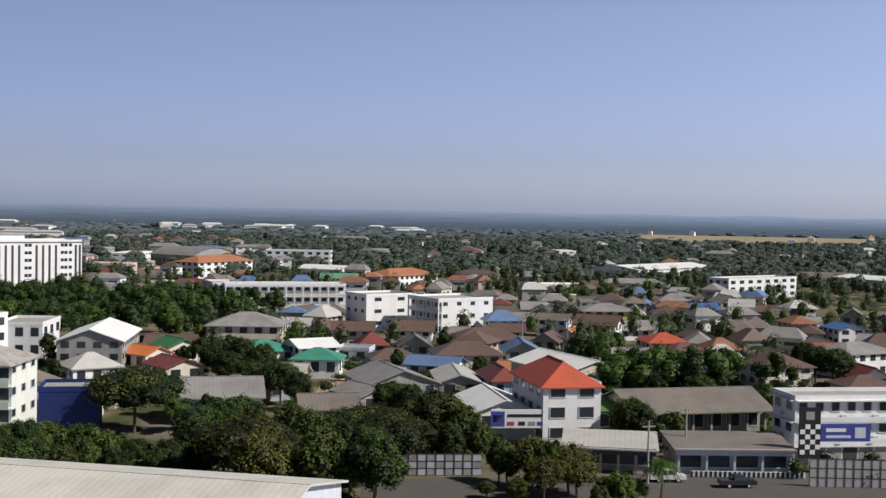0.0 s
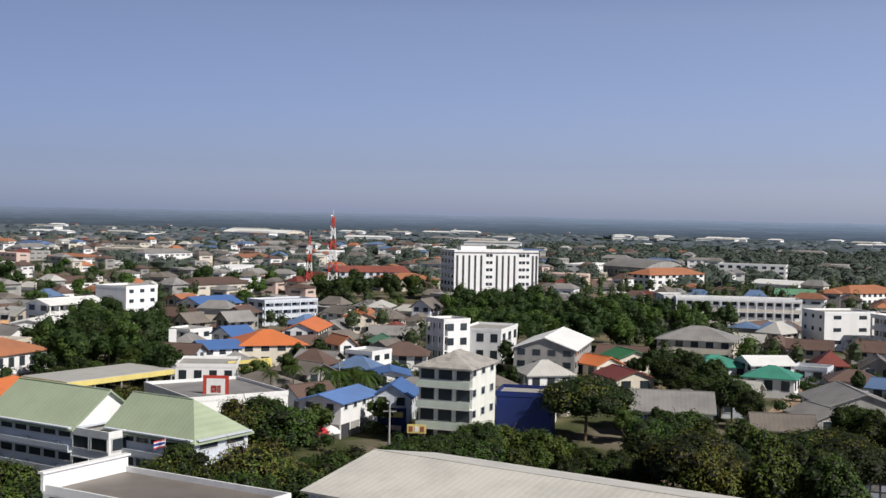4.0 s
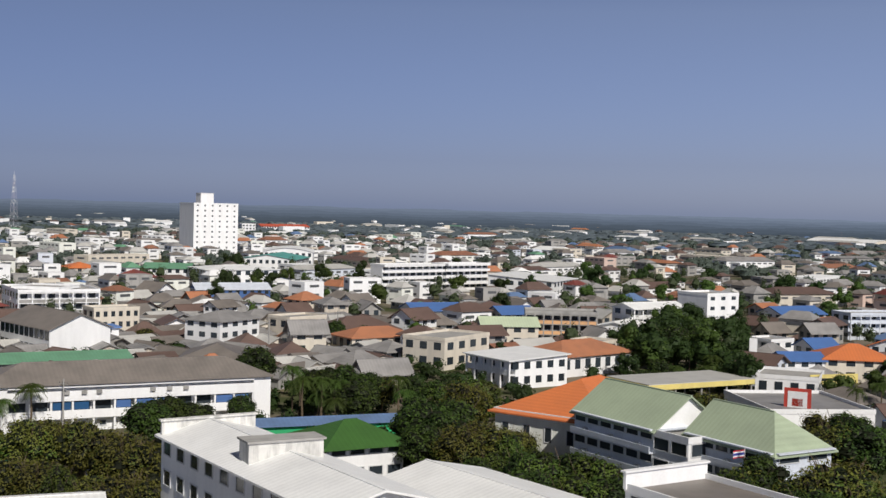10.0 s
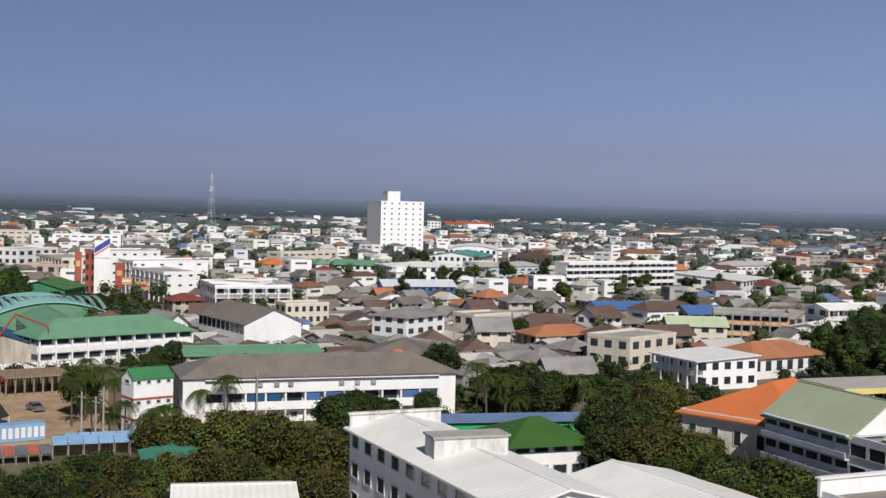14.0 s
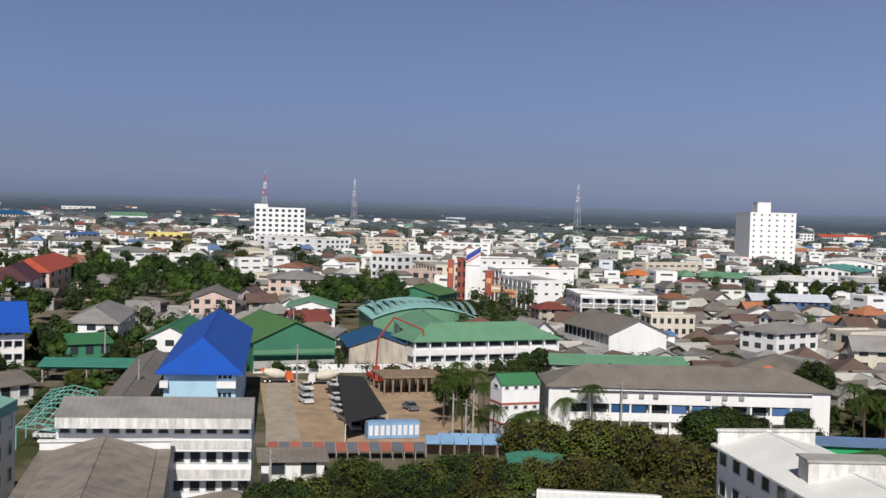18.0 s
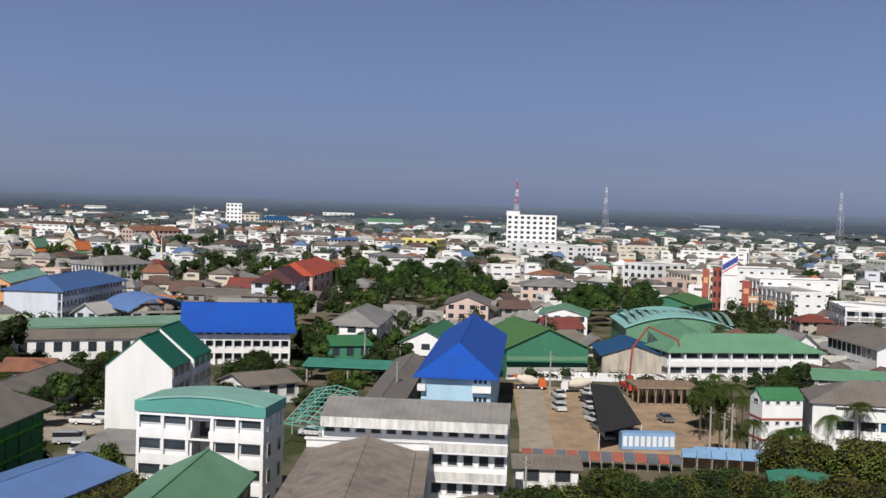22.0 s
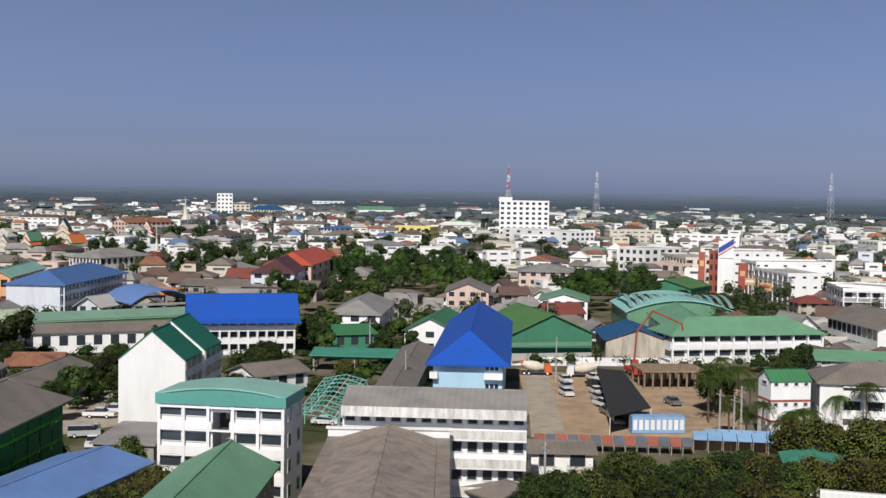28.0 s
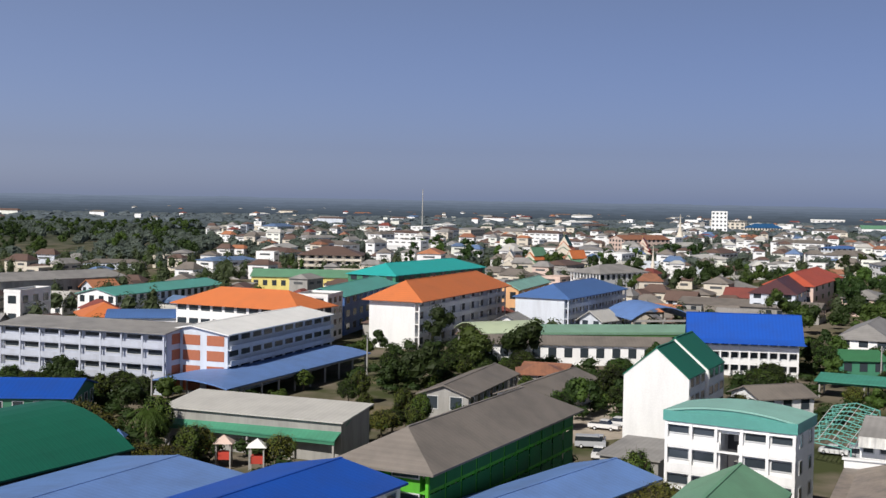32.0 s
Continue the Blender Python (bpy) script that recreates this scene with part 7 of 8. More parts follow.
def mixer_truck(x, y, yaw, cab):
    ob = new("mixer_truck")
    ob.matrix_world = pose(x, y, 0.05, 0, 0, yaw)
    tagged(ob, "%s concrete mixer truck with a white drum" % cab.name.replace("car_", ""), "truck")
    part("chassis", boxes("chassis", DARK, (-4, 4, -1, 1, 0.6, 1.0)), ob)
    part("cab", prism("cab", [(2.2, 0.7), (4, 0.7), (4, 1.7), (3.7, 2.8), (2.2, 2.9)], 1.2, cab), ob)
    part("windscreen", prism("windscreen", [(3.75, 1.75), (4.02, 1.75), (3.74, 2.6), (3.6, 2.6)], 1.05, CARGLASS), ob)
    v, f = [], []
    tube(v, f, (-3.6, 0, 2.9), (-1.5, 0, 2.4), 0.55, 1.25, 14)
    tube(v, f, (-1.5, 0, 2.4), (0.4, 0, 2.1), 1.25, 1.25, 14)
    tube(v, f, (0.4, 0, 2.1), (1.9, 0, 1.9), 1.25, 0.7, 14)
    part("drum", mesh("drum", v, f, CREAM, smooth=False), ob)
    part("hopper", boxes("hopper", cab, (-4.2, -3.2, -0.6, 0.6, 2.9, 3.6)), ob)
    wheels(ob, (-3, -1.8, 2.9), 1.1, 0.5)
    ob.scale = (0.82, 0.82, 0.82)


ORANGE_PAINT = gloss("car_orange", (0.6, 0.13, 0.04))
mixer_truck(-250.1, 40.0, 84, ORANGE_PAINT)
mixer_truck(-247.2, 49.2, -96, CAR_PAINT[0])

# concrete pump with its folded red boom
bx, by = -250.4, 60.9
BOOM_RED = paint("dull_boom_red", (0.34, 0.06, 0.035), dirt=0.5)
pump = new("concrete_pump")
pump.matrix_world = pose(bx, by, 0)
tagged(pump, "truck-mounted concrete pump with a raised red boom", "concrete pump")
part("truck_bed", boxes("truck_bed", STEEL_RED, (-4, 4, -1.2, 1.2, 0.6, 1.5)), pump)
part("turret", boxes("turret", BOOM_RED, (-0.7, 0.7, -0.7, 0.7, 1.5, 3.2)), pump)
ux, uy = (-250.5, 73.1)
ux, uy = (ux - bx) / 10, (uy - by) / 10
knees = [(0, 0, 3), (ux * 0.3, uy * 0.3, 9), (ux * 3.0, uy * 3.0, 13.5), (ux * 8.2, uy * 8.2, 10.8), (ux * 8.4, uy * 8.4, 9.4)]
for a, b in zip(knees, knees[1:]):
    part("boom", rods("boom", BOOM_RED, (a, b, 0.2)), pump)
wheels(pump, (-3, 0, 3), 1.1, 0.5)

# unfinished concrete frame
frame_ = new("building_site")
a, b = Vector((-231.7, 58.2)), Vector((-231.7, 70.0))
u = (b - a).normalized()
L = (b - a).length
frame_.matrix_world = pose(a.x, a.y, 0, 0, 0, math.degrees(math.atan2(u.y, u.x)))
tagged(frame_, "unfinished concrete frame with bare posts and a slab", "building site")
part("slab", boxes("slab", RAW, (-0.5, L + 0.5, -0.5, 9.5, 3.4, 3.75)), frame_)
for i in range(8):
    for k in (0, 4.5, 9):
        part("post", boxes("post", RAW, (L * i / 7 - 0.15, L * i / 7 + 0.15, k - 0.15, k + 0.15, 0, 3.4)), frame_)
        part("rebar", rods("rebar", RUST, ((L * i / 7, k, 3.75), (L * i / 7, k, 5.0), 0.05)), frame_)


# hoardings along the yard
def hoarding(p, q, h, material, label, step=2.4, second=None, name="site_hoarding"):
    p, q = Vector(p), Vector(q)
    u = q - p
    n = max(1, round(u.length / step))
    ob = new(name)
    ob.matrix_world = pose(p.x, p.y, 0, 0, 0, math.degrees(math.atan2(u.y, u.x)))
    tagged(ob, label, "fence")
    wdt = u.length / n
    if name == "panel_wall":        # panels in three rows, in a dark steel frame
        for i in range(n):
            for k in range(3):
                part("panel", boxes("panel", second if second and (i + k) % 2 else material, (wdt * i + 0.06, wdt * (i + 1) - 0.06, -0.03, 0.03, h * k / 3 + 0.08, h * (k + 1) / 3 - 0.08)), ob)
            part("post", boxes("post", DARK, (wdt * i - 0.05, wdt * i + 0.05, -0.1, 0.02, 0, h + 0.25)), ob)
        for k in range(4):
            part("rail", boxes("rail", DARK, (0, u.length, -0.06, 0.0, h * k / 3 - 0.05, h * k / 3 + 0.05)), ob)
        return ob
    for i in range(n):
        part("panel", boxes("panel", second if second and i % 2 else material, (wdt * i + 0.03, wdt * (i + 1) - 0.03, -0.04, 0.04, 0.1, h - (0.06 if i % 2 else 0))), ob)
        part("post", boxes("post", CONCRETE, (wdt * i - 0.05, wdt * i + 0.03, -0.09, 0.09, 0, h)), ob)
    return ob


PANEL_BLUE = paint("panel_blue", (0.22, 0.38, 0.6), dirt=0.35)
hoarding((-7.0, 172.7), (6.1, 173.8), 3.1, GREY2, "grey-blue panel wall behind the trees", 1.3, GREYBLUE, "panel_wall")
hoarding((52.1, 170.2), (64.5, 169.8), 4.0, PALEGREY, "grey sheet hoarding in a dark frame beside the street", 1.3, None, "panel_wall")
hoarding((-263.0, 36.8), (-261.9, 71.8), 2.0, WHITE, "low white wall along the yard", 4.0, None, "yard_wall")
site = new("site_container")
a, b = Vector((-189.2, 45.2)), Vector((-189.1, 53.7))
u = b - a
site.matrix_world = pose(a.x, a.y, 0, 0, 0, math.degrees(math.atan2(u.y, u.x)))
tagged(site, "long light blue site container", "container")
part("body", boxes("body", PANEL_BLUE, (0, u.length, 0, 2.4, 0.1, 2.7)), site)
for i in range(9):
    x = u.length * (i + 0.5) / 9
    part("rib", boxes("rib", STEEL_WHITE, (x - 0.3, x + 0.3, -0.05, 0, 0.6, 2.2)), site)

# bare roof frame of sea-green steel
TEALSTEEL = paint("sea_green_steel", (0.16, 0.46, 0.4))
rf = new("roof_frame")
cs = [Vector((-189.1, -7.6)), Vector((-184.4, -1.1)), Vector((-221.5, 4.2)), Vector((-224.1, -3.5))]
tagged(rf, "bare sea-green steel roof frame of an unfinished shed", "steel frame")
for i in range(9):
    t = i / 8
    p, q = cs[0].lerp(cs[3], t), cs[1].lerp(cs[2], t)
    m = (p + q) / 2
    part("truss", rods("truss", TEALSTEEL, ((p.x, p.y, 3.3), (m.x, m.y, 4.2), 0.09), ((m.x, m.y, 4.2), (q.x, q.y, 3.3), 0.09), ((p.x, p.y, 3.3), (q.x, q.y, 3.3), 0.07)), rf)
    if i % 2 == 0:
        for e in (p, q):
            part("post", rods("post", TEALSTEEL, ((e.x, e.y, 0), (e.x, e.y, 3.3), 0.1)), rf)
for i in range(11):
    t = i / 10
    p, q = cs[0].lerp(cs[1], t), cs[3].lerp(cs[2], t)
    z = 3.3 + 0.9 * (1 - abs(2 * t - 1)) + 0.1
    part("purlin", rods("purlin", STEEL_WHITE if i % 3 == 0 else TEALSTEEL, ((p.x, p.y, z), (q.x, q.y, z), 0.06)), rf)


def block(name, x, y, yaw, w, d, h, wall=None, top=None, z0=0.0, label="", category="building"):
    """A plain small roof-house or box on a roof."""
    ob = new(name)
    ob.matrix_world = pose(x, y, z0, 0, 0, yaw)
    tagged(ob, label, category)
    part("body", boxes("body", wall or WHITE, (-w / 2, w / 2, -d / 2, d / 2, 0, h)), ob)
    part("lid", boxes("lid", top or CONCRETE, (-w / 2 - 0.2, w / 2 + 0.2, -d / 2 - 0.2, d / 2 + 0.2, h, h + 0.2)), ob)
    return ob


# roof houses, tanks and screens that stand on larger buildings
block("roof_house", -181.0, 506.5, 42, 12, 5, 2.4, WHITE, CONCRETE, 22.1, "white lift house with a railing on a hotel roof", "roof house")
block("roof_house", -98.1, 69.0, 75.7, 7.6, 2.8, 2.1, STAINED, CONCRETE, 13.2, "white stair house on a school roof", "roof house")
block("end_screen", -116.5, 72.1, -8.9, 0.35, 10.9, 1.5, STAINED, STAINED, 12.9, "weathered white parapet wall at a school roof's end", "screen wall")
block("roof_house", -759.2, 457.4, 79, 9.5, 10, 7.5, WHITE, WHITE, 37.0, "white lift house on top of the tall hotel", "roof house")
block("end_screen", -78.1, 103.3, -9.2, 0.4, 11.4, 1.7, WHITE, WHITE, 10.1, "tall white screen wall at a roof's end", "screen wall")
block("roof_house", -931.9, 130.4, 86, 10, 12, 3.0, WHITE, WHITE, 30.1, "white lift house on a hotel roof", "roof house")


block("end_screen", -137.5, 4.1, 84.5, 13.7, 0.4, 1.7, WHITE, WHITE, 9.4, "white screen wall across the end of an old hall", "screen wall")

def pavilion(x, y, size, h, roof, label):
    ob = new("play_pavilion")
    ob.matrix_world = pose(x, y, 0, 0, 0, 20)
    tagged(ob, label, "pavilion")
    a = size / 2
    part("roof", mesh("roof", [(-a, -a, h), (a, -a, h), (a, a, h), (-a, a, h), (0, 0, h + 1.1)], [(0, 1, 4), (1, 2, 4), (2, 3, 4), (3, 0, 4), (3, 2, 1, 0)], roof), ob)
    part("cabin", boxes("cabin", STEEL_RED, (-a * 0.6, a * 0.6, -a * 0.6, a * 0.6, 1.3, 2.3)), ob)
    for sx in (-1, 1):
        for sy in (-1, 1):
            part("post", boxes("post", CONCRETE, (sx * a * 0.7 - 0.1, sx * a * 0.7 + 0.1, sy * a * 0.7 - 0.1, sy * a * 0.7 + 0.1, 0, h)), ob)


pavilion(-154.0, -85.0, 2.8, 3.6, PINK, "small play pavilion with a pinkish pyramid roof")
pavilion(-153.3, -79.5, 2.8, 3.6, PALE, "small play pavilion with a white pyramid roof")
pavilion(-154.8, -102.5, 2.4, 3.0, BLUE2, "small play pavilion with a blue pyramid roof")


def utility_pole(x, y, h, turn):
    ob = new("utility_pole")
    ob.matrix_world = pose(x, y, 0, 0, 0, turn)
    tagged(ob, "grey concrete utility pole with a steel crossarm", "utility pole", group="utility poles")
    v, f = [], []
    tube(v, f, (0, 0, 0), (0, 0, h), 0.2, 0.12, 8)
    part("shaft", mesh("shaft", v, f, CONCRETE), ob)
    part("crossarm", boxes("crossarm", CONCRETE, (-1.0, 1.0, -0.06, 0.06, h - 0.9, h - 0.75)), ob)
    for k in (-0.9, -0.3, 0.3, 0.9):
        part("insulator", rods("insulator", DARK, ((k, 0, h - 0.75), (k, 0, h - 0.5), 0.05)), ob)


for place, h in (((-138.1, 22.1), 9.5), ((-241.3, 42.6), 9), ((-271.9, 6.2), 9), ((-244.4, -98.6), 9), ((-345.8, -101.0), 10), ((-177.3, -110.6), 9), ((-72.8, 168.7), 9),
                 ((-106.5, 220.9), 8), ((42.8, 308.0), 9), ((35.2, 339.4), 9), ((37.2, 183.0), 9), ((29.3, 169.9), 9), ((22.4, 336.8), 9), ((280.0, 1126.7), 18), ((-180.6, 59.9), 9),
                 ((-186.3, 87.6), 9), ((-255.9, 174.0), 9), ((-269.3, 205.7), 9), ((-220.7, 11.1), 9), ((-340.4, 20.8), 9), ((-318.7, 54.6), 10), ((-183.5, 57.5), 8), ((-178.3, 58.0), 8)):
    utility_pole(place[0], place[1], h, 15)


def board(name, p, q, z0, z1, material, label, bars=(), category="sign", thick=0.25, legs=True):
    """A flat sign between two ground points, with plain bars in place of its writing."""
    p, q = Vector(p), Vector(q)
    u = q - p
    ob = new(name)
    ob.matrix_world = pose(p.x, p.y, 0, 0, 0, math.degrees(math.atan2(u.y, u.x)))
    tagged(ob, label, category)
    L = u.length
    part("panel", boxes("panel", material, (0, L, 0, thick, z0, z1)), ob)
    for x0, x1, a, b, m in bars:
        part("bar", boxes("bar", m, (L * x0, L * x1, -0.05, 0, z0 + (z1 - z0) * a, z0 + (z1 - z0) * b)), ob)
    if z0 > 1 and legs:
        for k in (0.08, 0.92):
            part("leg", boxes("leg", DARK, (L * k - 0.12, L * k + 0.12, 0.02, thick - 0.02, 0, z0)), ob)
    return ob


BLACK = paint("black_paint", (0.02, 0.02, 0.022))
board("billboard", (8.2, 195.4), (17.2, 196.3), 3.0, 6.0, WHITE, "white and blue billboard on posts with a row of pictures",
      ((0.0, 0.25, 0.1, 0.9, FLAG_BLUE), (0.04, 0.22, 0.3, 0.7, WHITE), (0.3, 0.95, 0.6, 0.75, BLACK), (0.3, 0.42, 0.15, 0.35, REDWALL), (0.5, 0.62, 0.15, 0.35, BLACK), (0.68, 0.8, 0.15, 0.35, GREY2), (0.84, 0.95, 0.15, 0.35, FLAG_BLUE)))
board("banner", (56.0, 177.9), (63.5, 178.6), 5.0, 7.6, FLAG_BLUE, "blue banner across a shop front", ((0.1, 0.5, 0.55, 0.75, WHITE), (0.1, 0.6, 0.2, 0.35, PALEBLUE), (0.68, 0.9, 0.2, 0.8, PALEBLUE)), "banner", 0.25, False)
board("checker_panel", (52.7, 177.6), (55.9, 177.9), 2.5, 10.0, BLACK, "black panel with white squares on a shop front",
      tuple((0.04 + 0.24 * i, 0.27 + 0.24 * i, 0.08 + 0.1 * j, 0.17 + 0.1 * j, WHITE) for i in range(4) for j in range(6) if (i + j) % 2 == 0) + ((0.3, 0.7, 0.76, 0.92, GREY2),), "sign", 0.25, False)
board("roof_sign", (-119.1, 190.5), (-114.7, 192.1), 3.5, 8.0, STEEL_RED, "red framed sign with a pale picture on a shop roof", ((0.14, 0.86, 0.12, 0.88, PALE), (0.3, 0.7, 0.3, 0.6, STEEL_RED)))
board("sign_tower", (-163.3, 245.8), (-161.9, 246.9), 0.2, 9.5, PALE, "tall narrow pale sign tower beside a petrol station", ((0.2, 0.8, 0.3, 0.5, CREAM),), "sign", 1.0)
board("shop_sign", (-138.1, 230.7), (-133.5, 242.0), 3.0, 5.0, YELLOW, "yellow shop fascia above a low building", ((0.2, 0.6, 0.3, 0.6, BLACK),))
board("shop_sign", (24.0, 180.9), (27.2, 181.2), 3.0, 3.9, BLACK, "black shop sign with a white line of writing", ((0.2, 0.8, 0.35, 0.6, WHITE),))
board("kerb_rail", (36.4, 175.1), (53.1, 175.3), 0.1, 0.9, WHITE, "black and white striped kerb rail along the street", tuple((k / 24, (k + 0.5) / 24, 0, 1, BLACK) for k in range(24)), "rail", 0.2)


# stalls along the yard wall, each with its own sloping cover
STALL_RED = paint("faded_red_canvas", (0.34, 0.11, 0.08), dirt=0.4)
STALL_GREY = paint("slate_canvas", (0.13, 0.14, 0.17), dirt=0.4)


def stalls(p, q, count, h, deep, tones, label, wall=None):
    p, q = Vector(p), Vector(q)
    u = q - p
    ob = new("market_stalls")
    ob.matrix_world = pose(p.x, p.y, 0, 0, 0, math.degrees(math.atan2(u.y, u.x)))
    tagged(ob, label, "stalls")
    s = u.length / count
    for i in range(count):
        x0, x1 = s * i + 0.06, s * (i + 1) - 0.06
        v = [(x0, 0, h - 0.8), (x1, 0, h - 0.8), (x1, deep, h), (x0, deep, h), (x0, 0, h - 0.88), (x1, 0, h - 0.88), (x1, deep, h - 0.08), (x0, deep, h - 0.08)]
        part("cover", mesh("cover", v, [(0, 1, 2, 3), (7, 6, 5, 4), (0, 4, 5, 1), (1, 5, 6, 2), (2, 6, 7, 3), (3, 7, 4, 0)], tones[i % len(tones)]), ob)
        part("post", boxes("post", CONCRETE, (x0, x0 + 0.1, 0.05, 0.15, 0, h - 0.9)), ob)
        part("post", boxes("post", CONCRETE, (x0, x0 + 0.1, deep - 0.15, deep - 0.05, 0, h - 0.1)), ob)
        if wall:
            part("panel", boxes("panel", wall, (x0, x1, deep - 0.3, deep - 0.2, 0, h - 0.7)), ob)
    return ob


stalls((-176.3, 27.3), (-172.7, 50.2), 14, 2.2, 2.6, (STALL_RED, STALL_GREY), "row of market stalls with faded red and slate covers")
stalls((-175.1, 50.8), (-171.7, 65.4), 7, 2.8, 2.6, (PANEL_BLUE,), "row of stalls with light blue sheet covers", DIRT)
stalls((-176.5, 53.1), (-174.1, 63.8), 6, 2.8, 2.6, (PANEL_BLUE,), "row of blue covered stalls before an earth wall", DIRT)
board("tarpaulin", (-44.5, 208.9), (-40.4, 209.8), 0.4, 4.0, FLAG_BLUE, "blue tarpaulin hung on a workshop wall", (), "tarpaulin", 0.15)
board("shop_sign", (-77.2, 188.5), (-74.7, 190.3), 2.4, 3.6, YELLOW, "yellow shop sign at the foot of a tall house", ((0.15, 0.85, 0.35, 0.65, BLACK),))


def spire(x, y, h, r, material, label, name="temple_spire"):
    """A bell-shaped tower that thins to a needle."""
    ob = new(name)
    ob.matrix_world = pose(x, y, 0)
    tagged(ob, label, "spire")
    v, f = [], []
    tube(v, f, (0, 0, 0), (0, 0, h * 0.22), r, r * 0.9, 10)
    part("base", mesh("base", v, f, WHITE), ob)
    v, f = [], []
    tube(v, f, (0, 0, h * 0.22), (0, 0, h * 0.42), r * 0.8, r * 0.42, 10)
    tube(v, f, (0, 0, h * 0.42), (0, 0, h * 0.6), r * 0.42, r * 0.2, 10)
    part("bell", mesh("bell", v, f, material), ob)
    v, f = [], []
    tube(v, f, (0, 0, h * 0.6), (0, 0, h), r * 0.2, 0.08, 8)
    part("needle", mesh("needle", v, f, material), ob)


def temple(x, y, yaw, size, low, high, label):
    """A hall under three stacked steep roofs with pale gables."""
    ob = new("temple")
    ob.matrix_world = pose(x, y, 0, 0, 0, yaw)
    ob.scale = (size, size, size)
    tagged(ob, label, "temple")
    part("hall", boxes("hall", WHITE, (-5, 5, -9, 9, 0, 6)), ob)
    for k, (hw, hl, z, rise) in enumerate(((6.4, 10, 5.4, 4.0), (4.6, 8.6, 7.8, 4.6), (3.0, 7.2, 10.4, 5.2))):
        part("roof_tier", roof_mesh("gableend", 2 * hw, 2 * hl, rise, 0.2, high if k % 2 else low), ob, pose(0, 0, z))
        for e in (-hl + 0.1, hl - 0.1):
            part("gable", mesh("gable", [(-hw, e, z - 0.2), (hw, e, z - 0.2), (0, e, z + rise - 0.2)], [(0, 1, 2)], CREAM), ob)
    part("finial", rods("finial", YELLOW, ((0, -7, 15.4), (0, -7.4, 17.2), 0.12)), ob)


temple(-621.4, -164.5, 100, 0.8, WHITE, BROWN, "white temple building with stacked brown and white roofs")
temple(-644.1, -155.5, 70, 0.85, GREEN2, ORANGE, "temple hall with stacked green and orange roofs")
temple(-745.3, -161.3, 95, 1.1, DGREEN, ORANGE, "large temple hall with dark green and orange stacked roofs")
temple(-638.9, -132.8, 60, 0.8, ORANGE, GREEN2, "temple gate house with stacked orange roofs")
temple(-793.2, -120.0, 95, 1.0, RED, RED, "red-roofed temple hall with pale pink gables")
spire(-634.5, -99.9, 12, 3.2, PALE, "pale bell-shaped temple spire with a needle")
spire(-650.5, -93.9, 17, 1.6, CREAM, "tall slim pale temple spire")
spire(-1143.9, -137.2, 28, 5.0, CREAM, "pale gold temple spire on the skyline")

for z in (3.3, 6.4, 9.4):
    board("balcony", (-183.75, 20.7), (-183.35, 23.5), z, z + 0.95, WHITE, "white balcony on the wall of a pale blue dormitory", (), "balcony", 1.25, False)
    board("balcony", (-185.1, 12.5), (-184.9, 13.7), z, z + 0.95, WHITE, "small white balcony at a corner of a pale blue dormitory", (), "balcony", 1.1, False)
    board("balcony_window", (-184.95, 20.9), (-184.6, 23.2), z + 1.1, z + 2.3, BLUE2, "blue-framed window with dark panes above a balcony", ((0.08, 0.3, 0.15, 0.9, GLASS), (0.38, 0.62, 0.15, 0.9, GLASS), (0.7, 0.92, 0.15, 0.9, GLASS)), "window", 0.1, False)
board("logo_panel", (-450.5, 143.4), (-449.0, 148.8), 14.0, 20.5, WHITE, "white panel with a slanting blue stripe on a shop house", tuple((k / 8, (k + 1) / 8, 0.28 + 0.07 * k, 0.62 + 0.07 * k, FLAG_BLUE) for k in range(8)) + tuple((k / 8, (k + 1) / 8, 0.12 + 0.07 * k, 0.2 + 0.07 * k, FLAG_RED) for k in range(8)), "sign", 0.2, False)
board("orange_awning", (-442.3, 156.5), (-442.9, 162.6), 3.0, 4.6, ORANGEW, "orange awning over a shop front", (), "awning", 1.2, True)
board("tall_sign", (-447.5, 150.3), (-444.6, 152.6), 2.5, 12.4, REDWALL, "tall red sign panel on a white shop house", ((0.2, 0.8, 0.5, 0.7, ORANGEW),))
board("tall_sign", (-485.4, 146.5), (-484.6, 149.0), 3.0, 14.5, REDWALL, "tall red sign over the shop street", ((0.2, 0.8, 0.5, 0.7, ORANGEW),))
board("shop_sign", (-439.1, 150.0), (-436.0, 152.8), 4.7, 7.3, ORANGEW, "orange sign board over a shop front", ((0.1, 0.9, 0.4, 0.7, WHITE),))
board("shop_sign", (-431.0, 152.2), (-426.6, 155.5), 3.4, 6.4, ORANGEW, "wide orange sign board over a shop front", ((0.1, 0.9, 0.35, 0.65, REDWALL),))
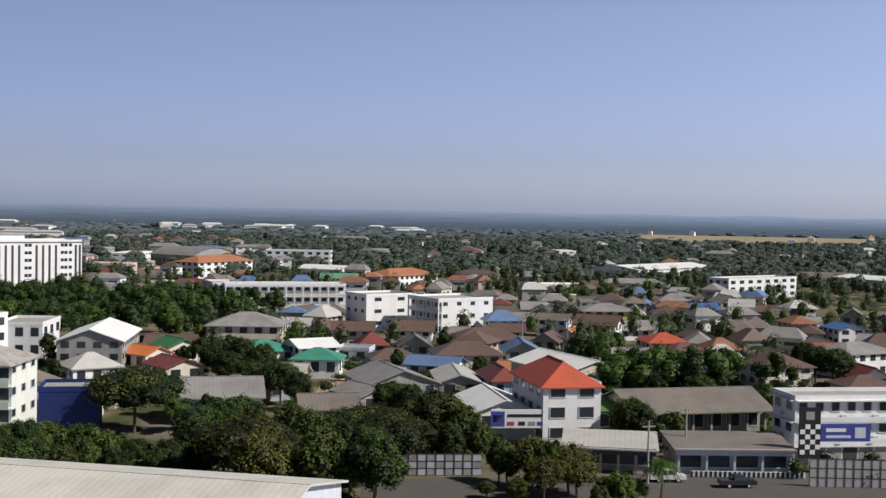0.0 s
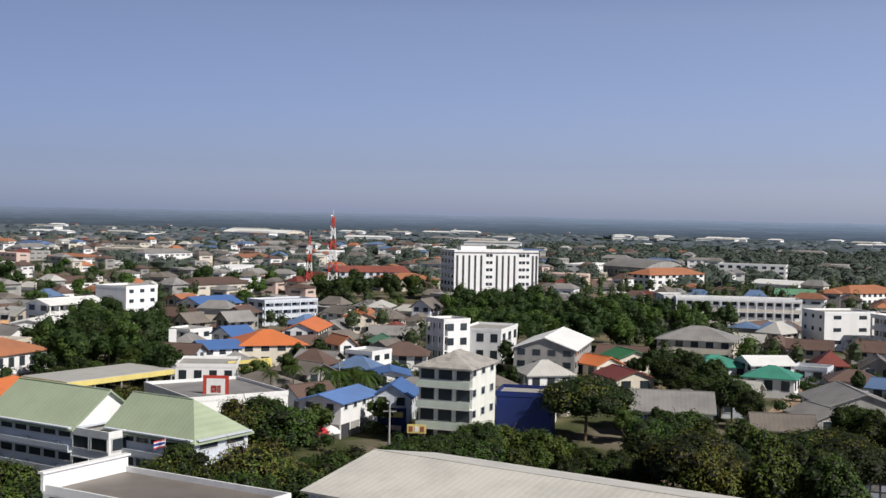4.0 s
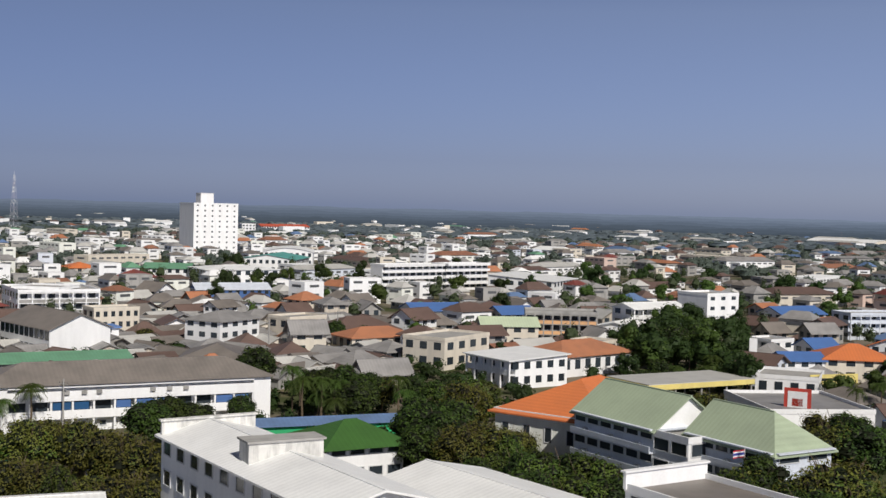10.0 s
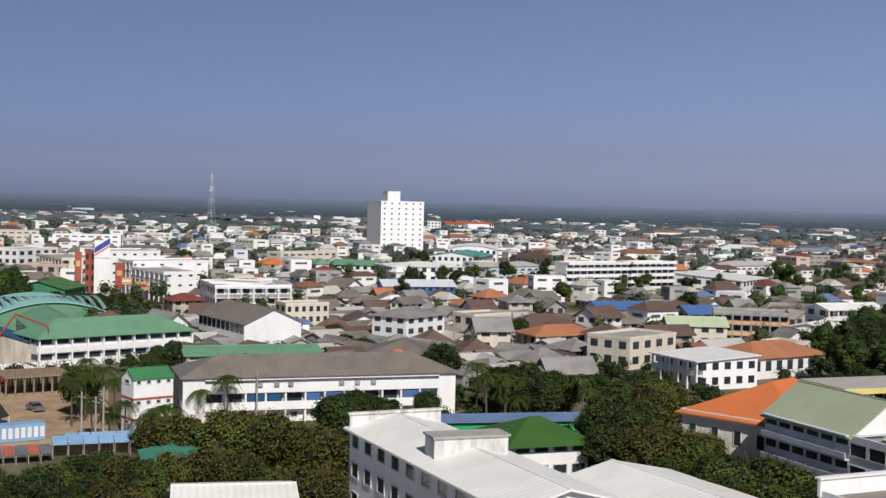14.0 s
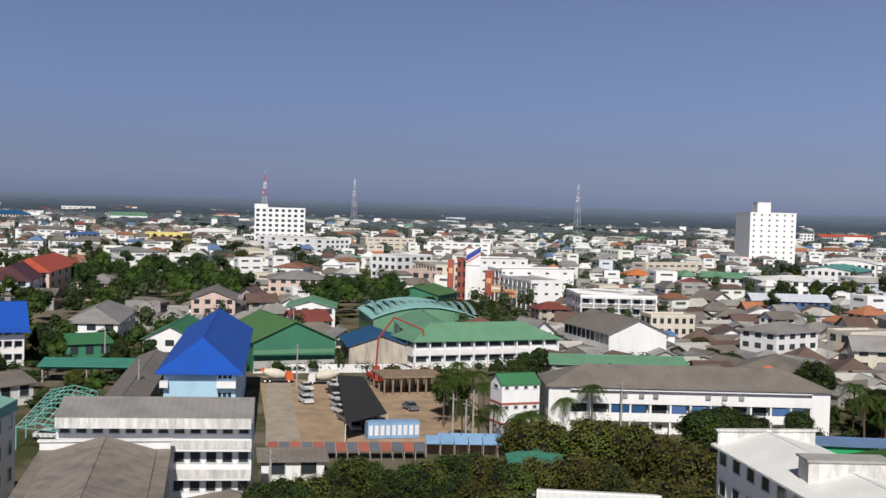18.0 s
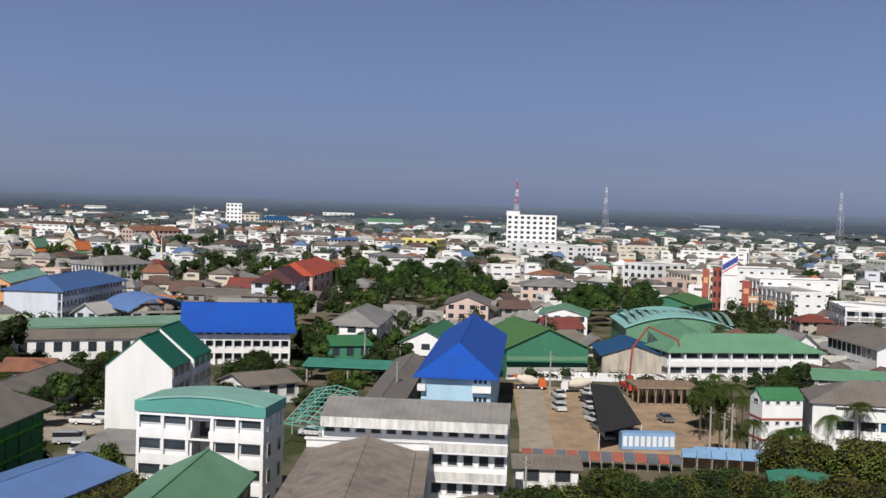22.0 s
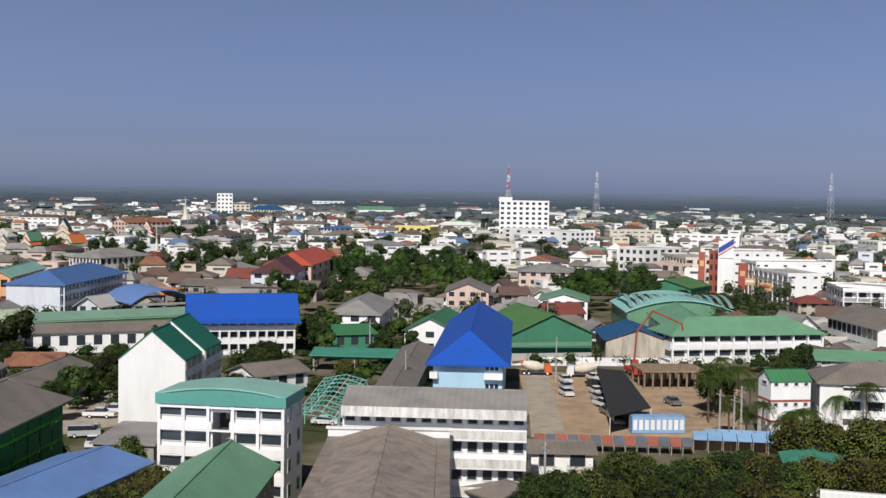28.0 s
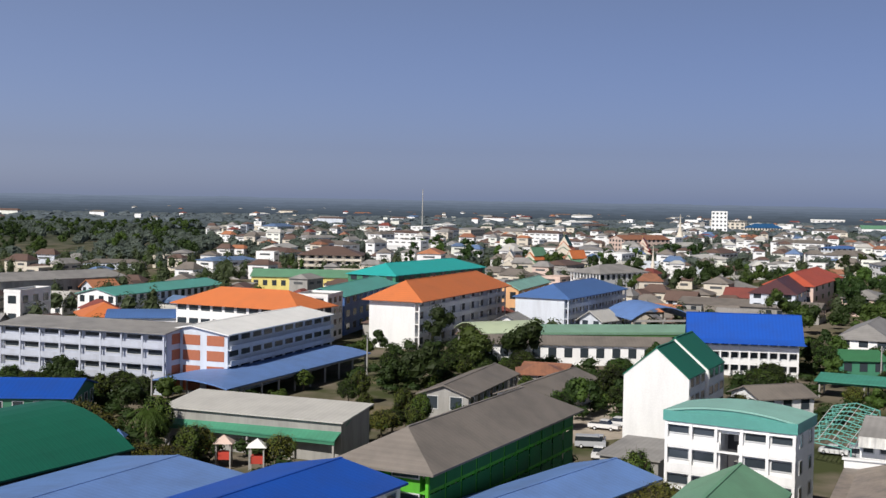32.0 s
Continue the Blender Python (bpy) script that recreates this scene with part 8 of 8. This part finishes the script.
board("hall_canopy", (-262.3, 36.7), (-264.8, 54.9), 4.3, 5.1, GREEN2, "pale green sheet canopy across the front of a green hall", (), "canopy", 0.8, False)
board("hall_band", (-262.1, 36.8), (-264.4, 54.8), 1.2, 2.8, PALEGREY, "pale band along the foot of a green hall", (), "wall band", 0.3, False)


# shop fronts at the foot of the apartment block
board("shop_sign", (-86.0, 194.0), (-81.1, 195.0), -0.5, 4.2, NAVY, "dark navy sign front of a street shop", ((0.1, 0.35, 0.62, 0.9, IVORY), (0.45, 0.9, 0.66, 0.86, YELLOW), (0.15, 0.85, 0.18, 0.36, PINK)))
board("shop_sign", (-75.5, 182.2), (-72.5, 182.9), 2.5, 3.9, YELLOW, "yellow sign board over a ground floor shop", ((0.1, 0.3, 0.2, 0.8, REDWALL), (0.4, 0.6, 0.2, 0.8, WHITE), (0.7, 0.9, 0.2, 0.8, REDWALL)))
board("shop_sign", (-94.8, 180.8), (-91.3, 183.8), 3.2, 4.4, PINK, "pale sign board over a street shop", ((0.05, 0.6, 0.3, 0.75, FLAG_RED),))


def umbrella(x, y, h, r, material, label):
    ob = new("sun_umbrella")
    ob.matrix_world = pose(x, y, 0)
    tagged(ob, label, "umbrella")
    part("pole", rods("pole", STEEL_WHITE, ((0, 0, 0), (0, 0, h), 0.04)), ob)
    v, f = [(0, 0, h)], []
    for k in range(8):
        c, q = math.cos(k * math.pi / 4), math.sin(k * math.pi / 4)
        v += [(r * 0.55 * c, r * 0.55 * q, h - 0.28 * r), (r * c, r * q, h - 0.62 * r), (r * c, r * q, h - 0.62 * r - 0.22)]
    for k in range(8):
        i, j = 1 + 3 * k, 1 + 3 * ((k + 1) % 8)
        f += [(0, i, j), (i, i + 1, j + 1, j), (i + 1, i + 2, j + 2, j + 1)]
    part("canopy", mesh("canopy", v, f, material), ob)


umbrella(-90.1, 179.9, 2.9, 1.7, FLAG_RED, "red sun umbrella before a street shop")
umbrella(-88.9, 181.6, 2.8, 1.7, WHITE, "white sun umbrella before a street shop")
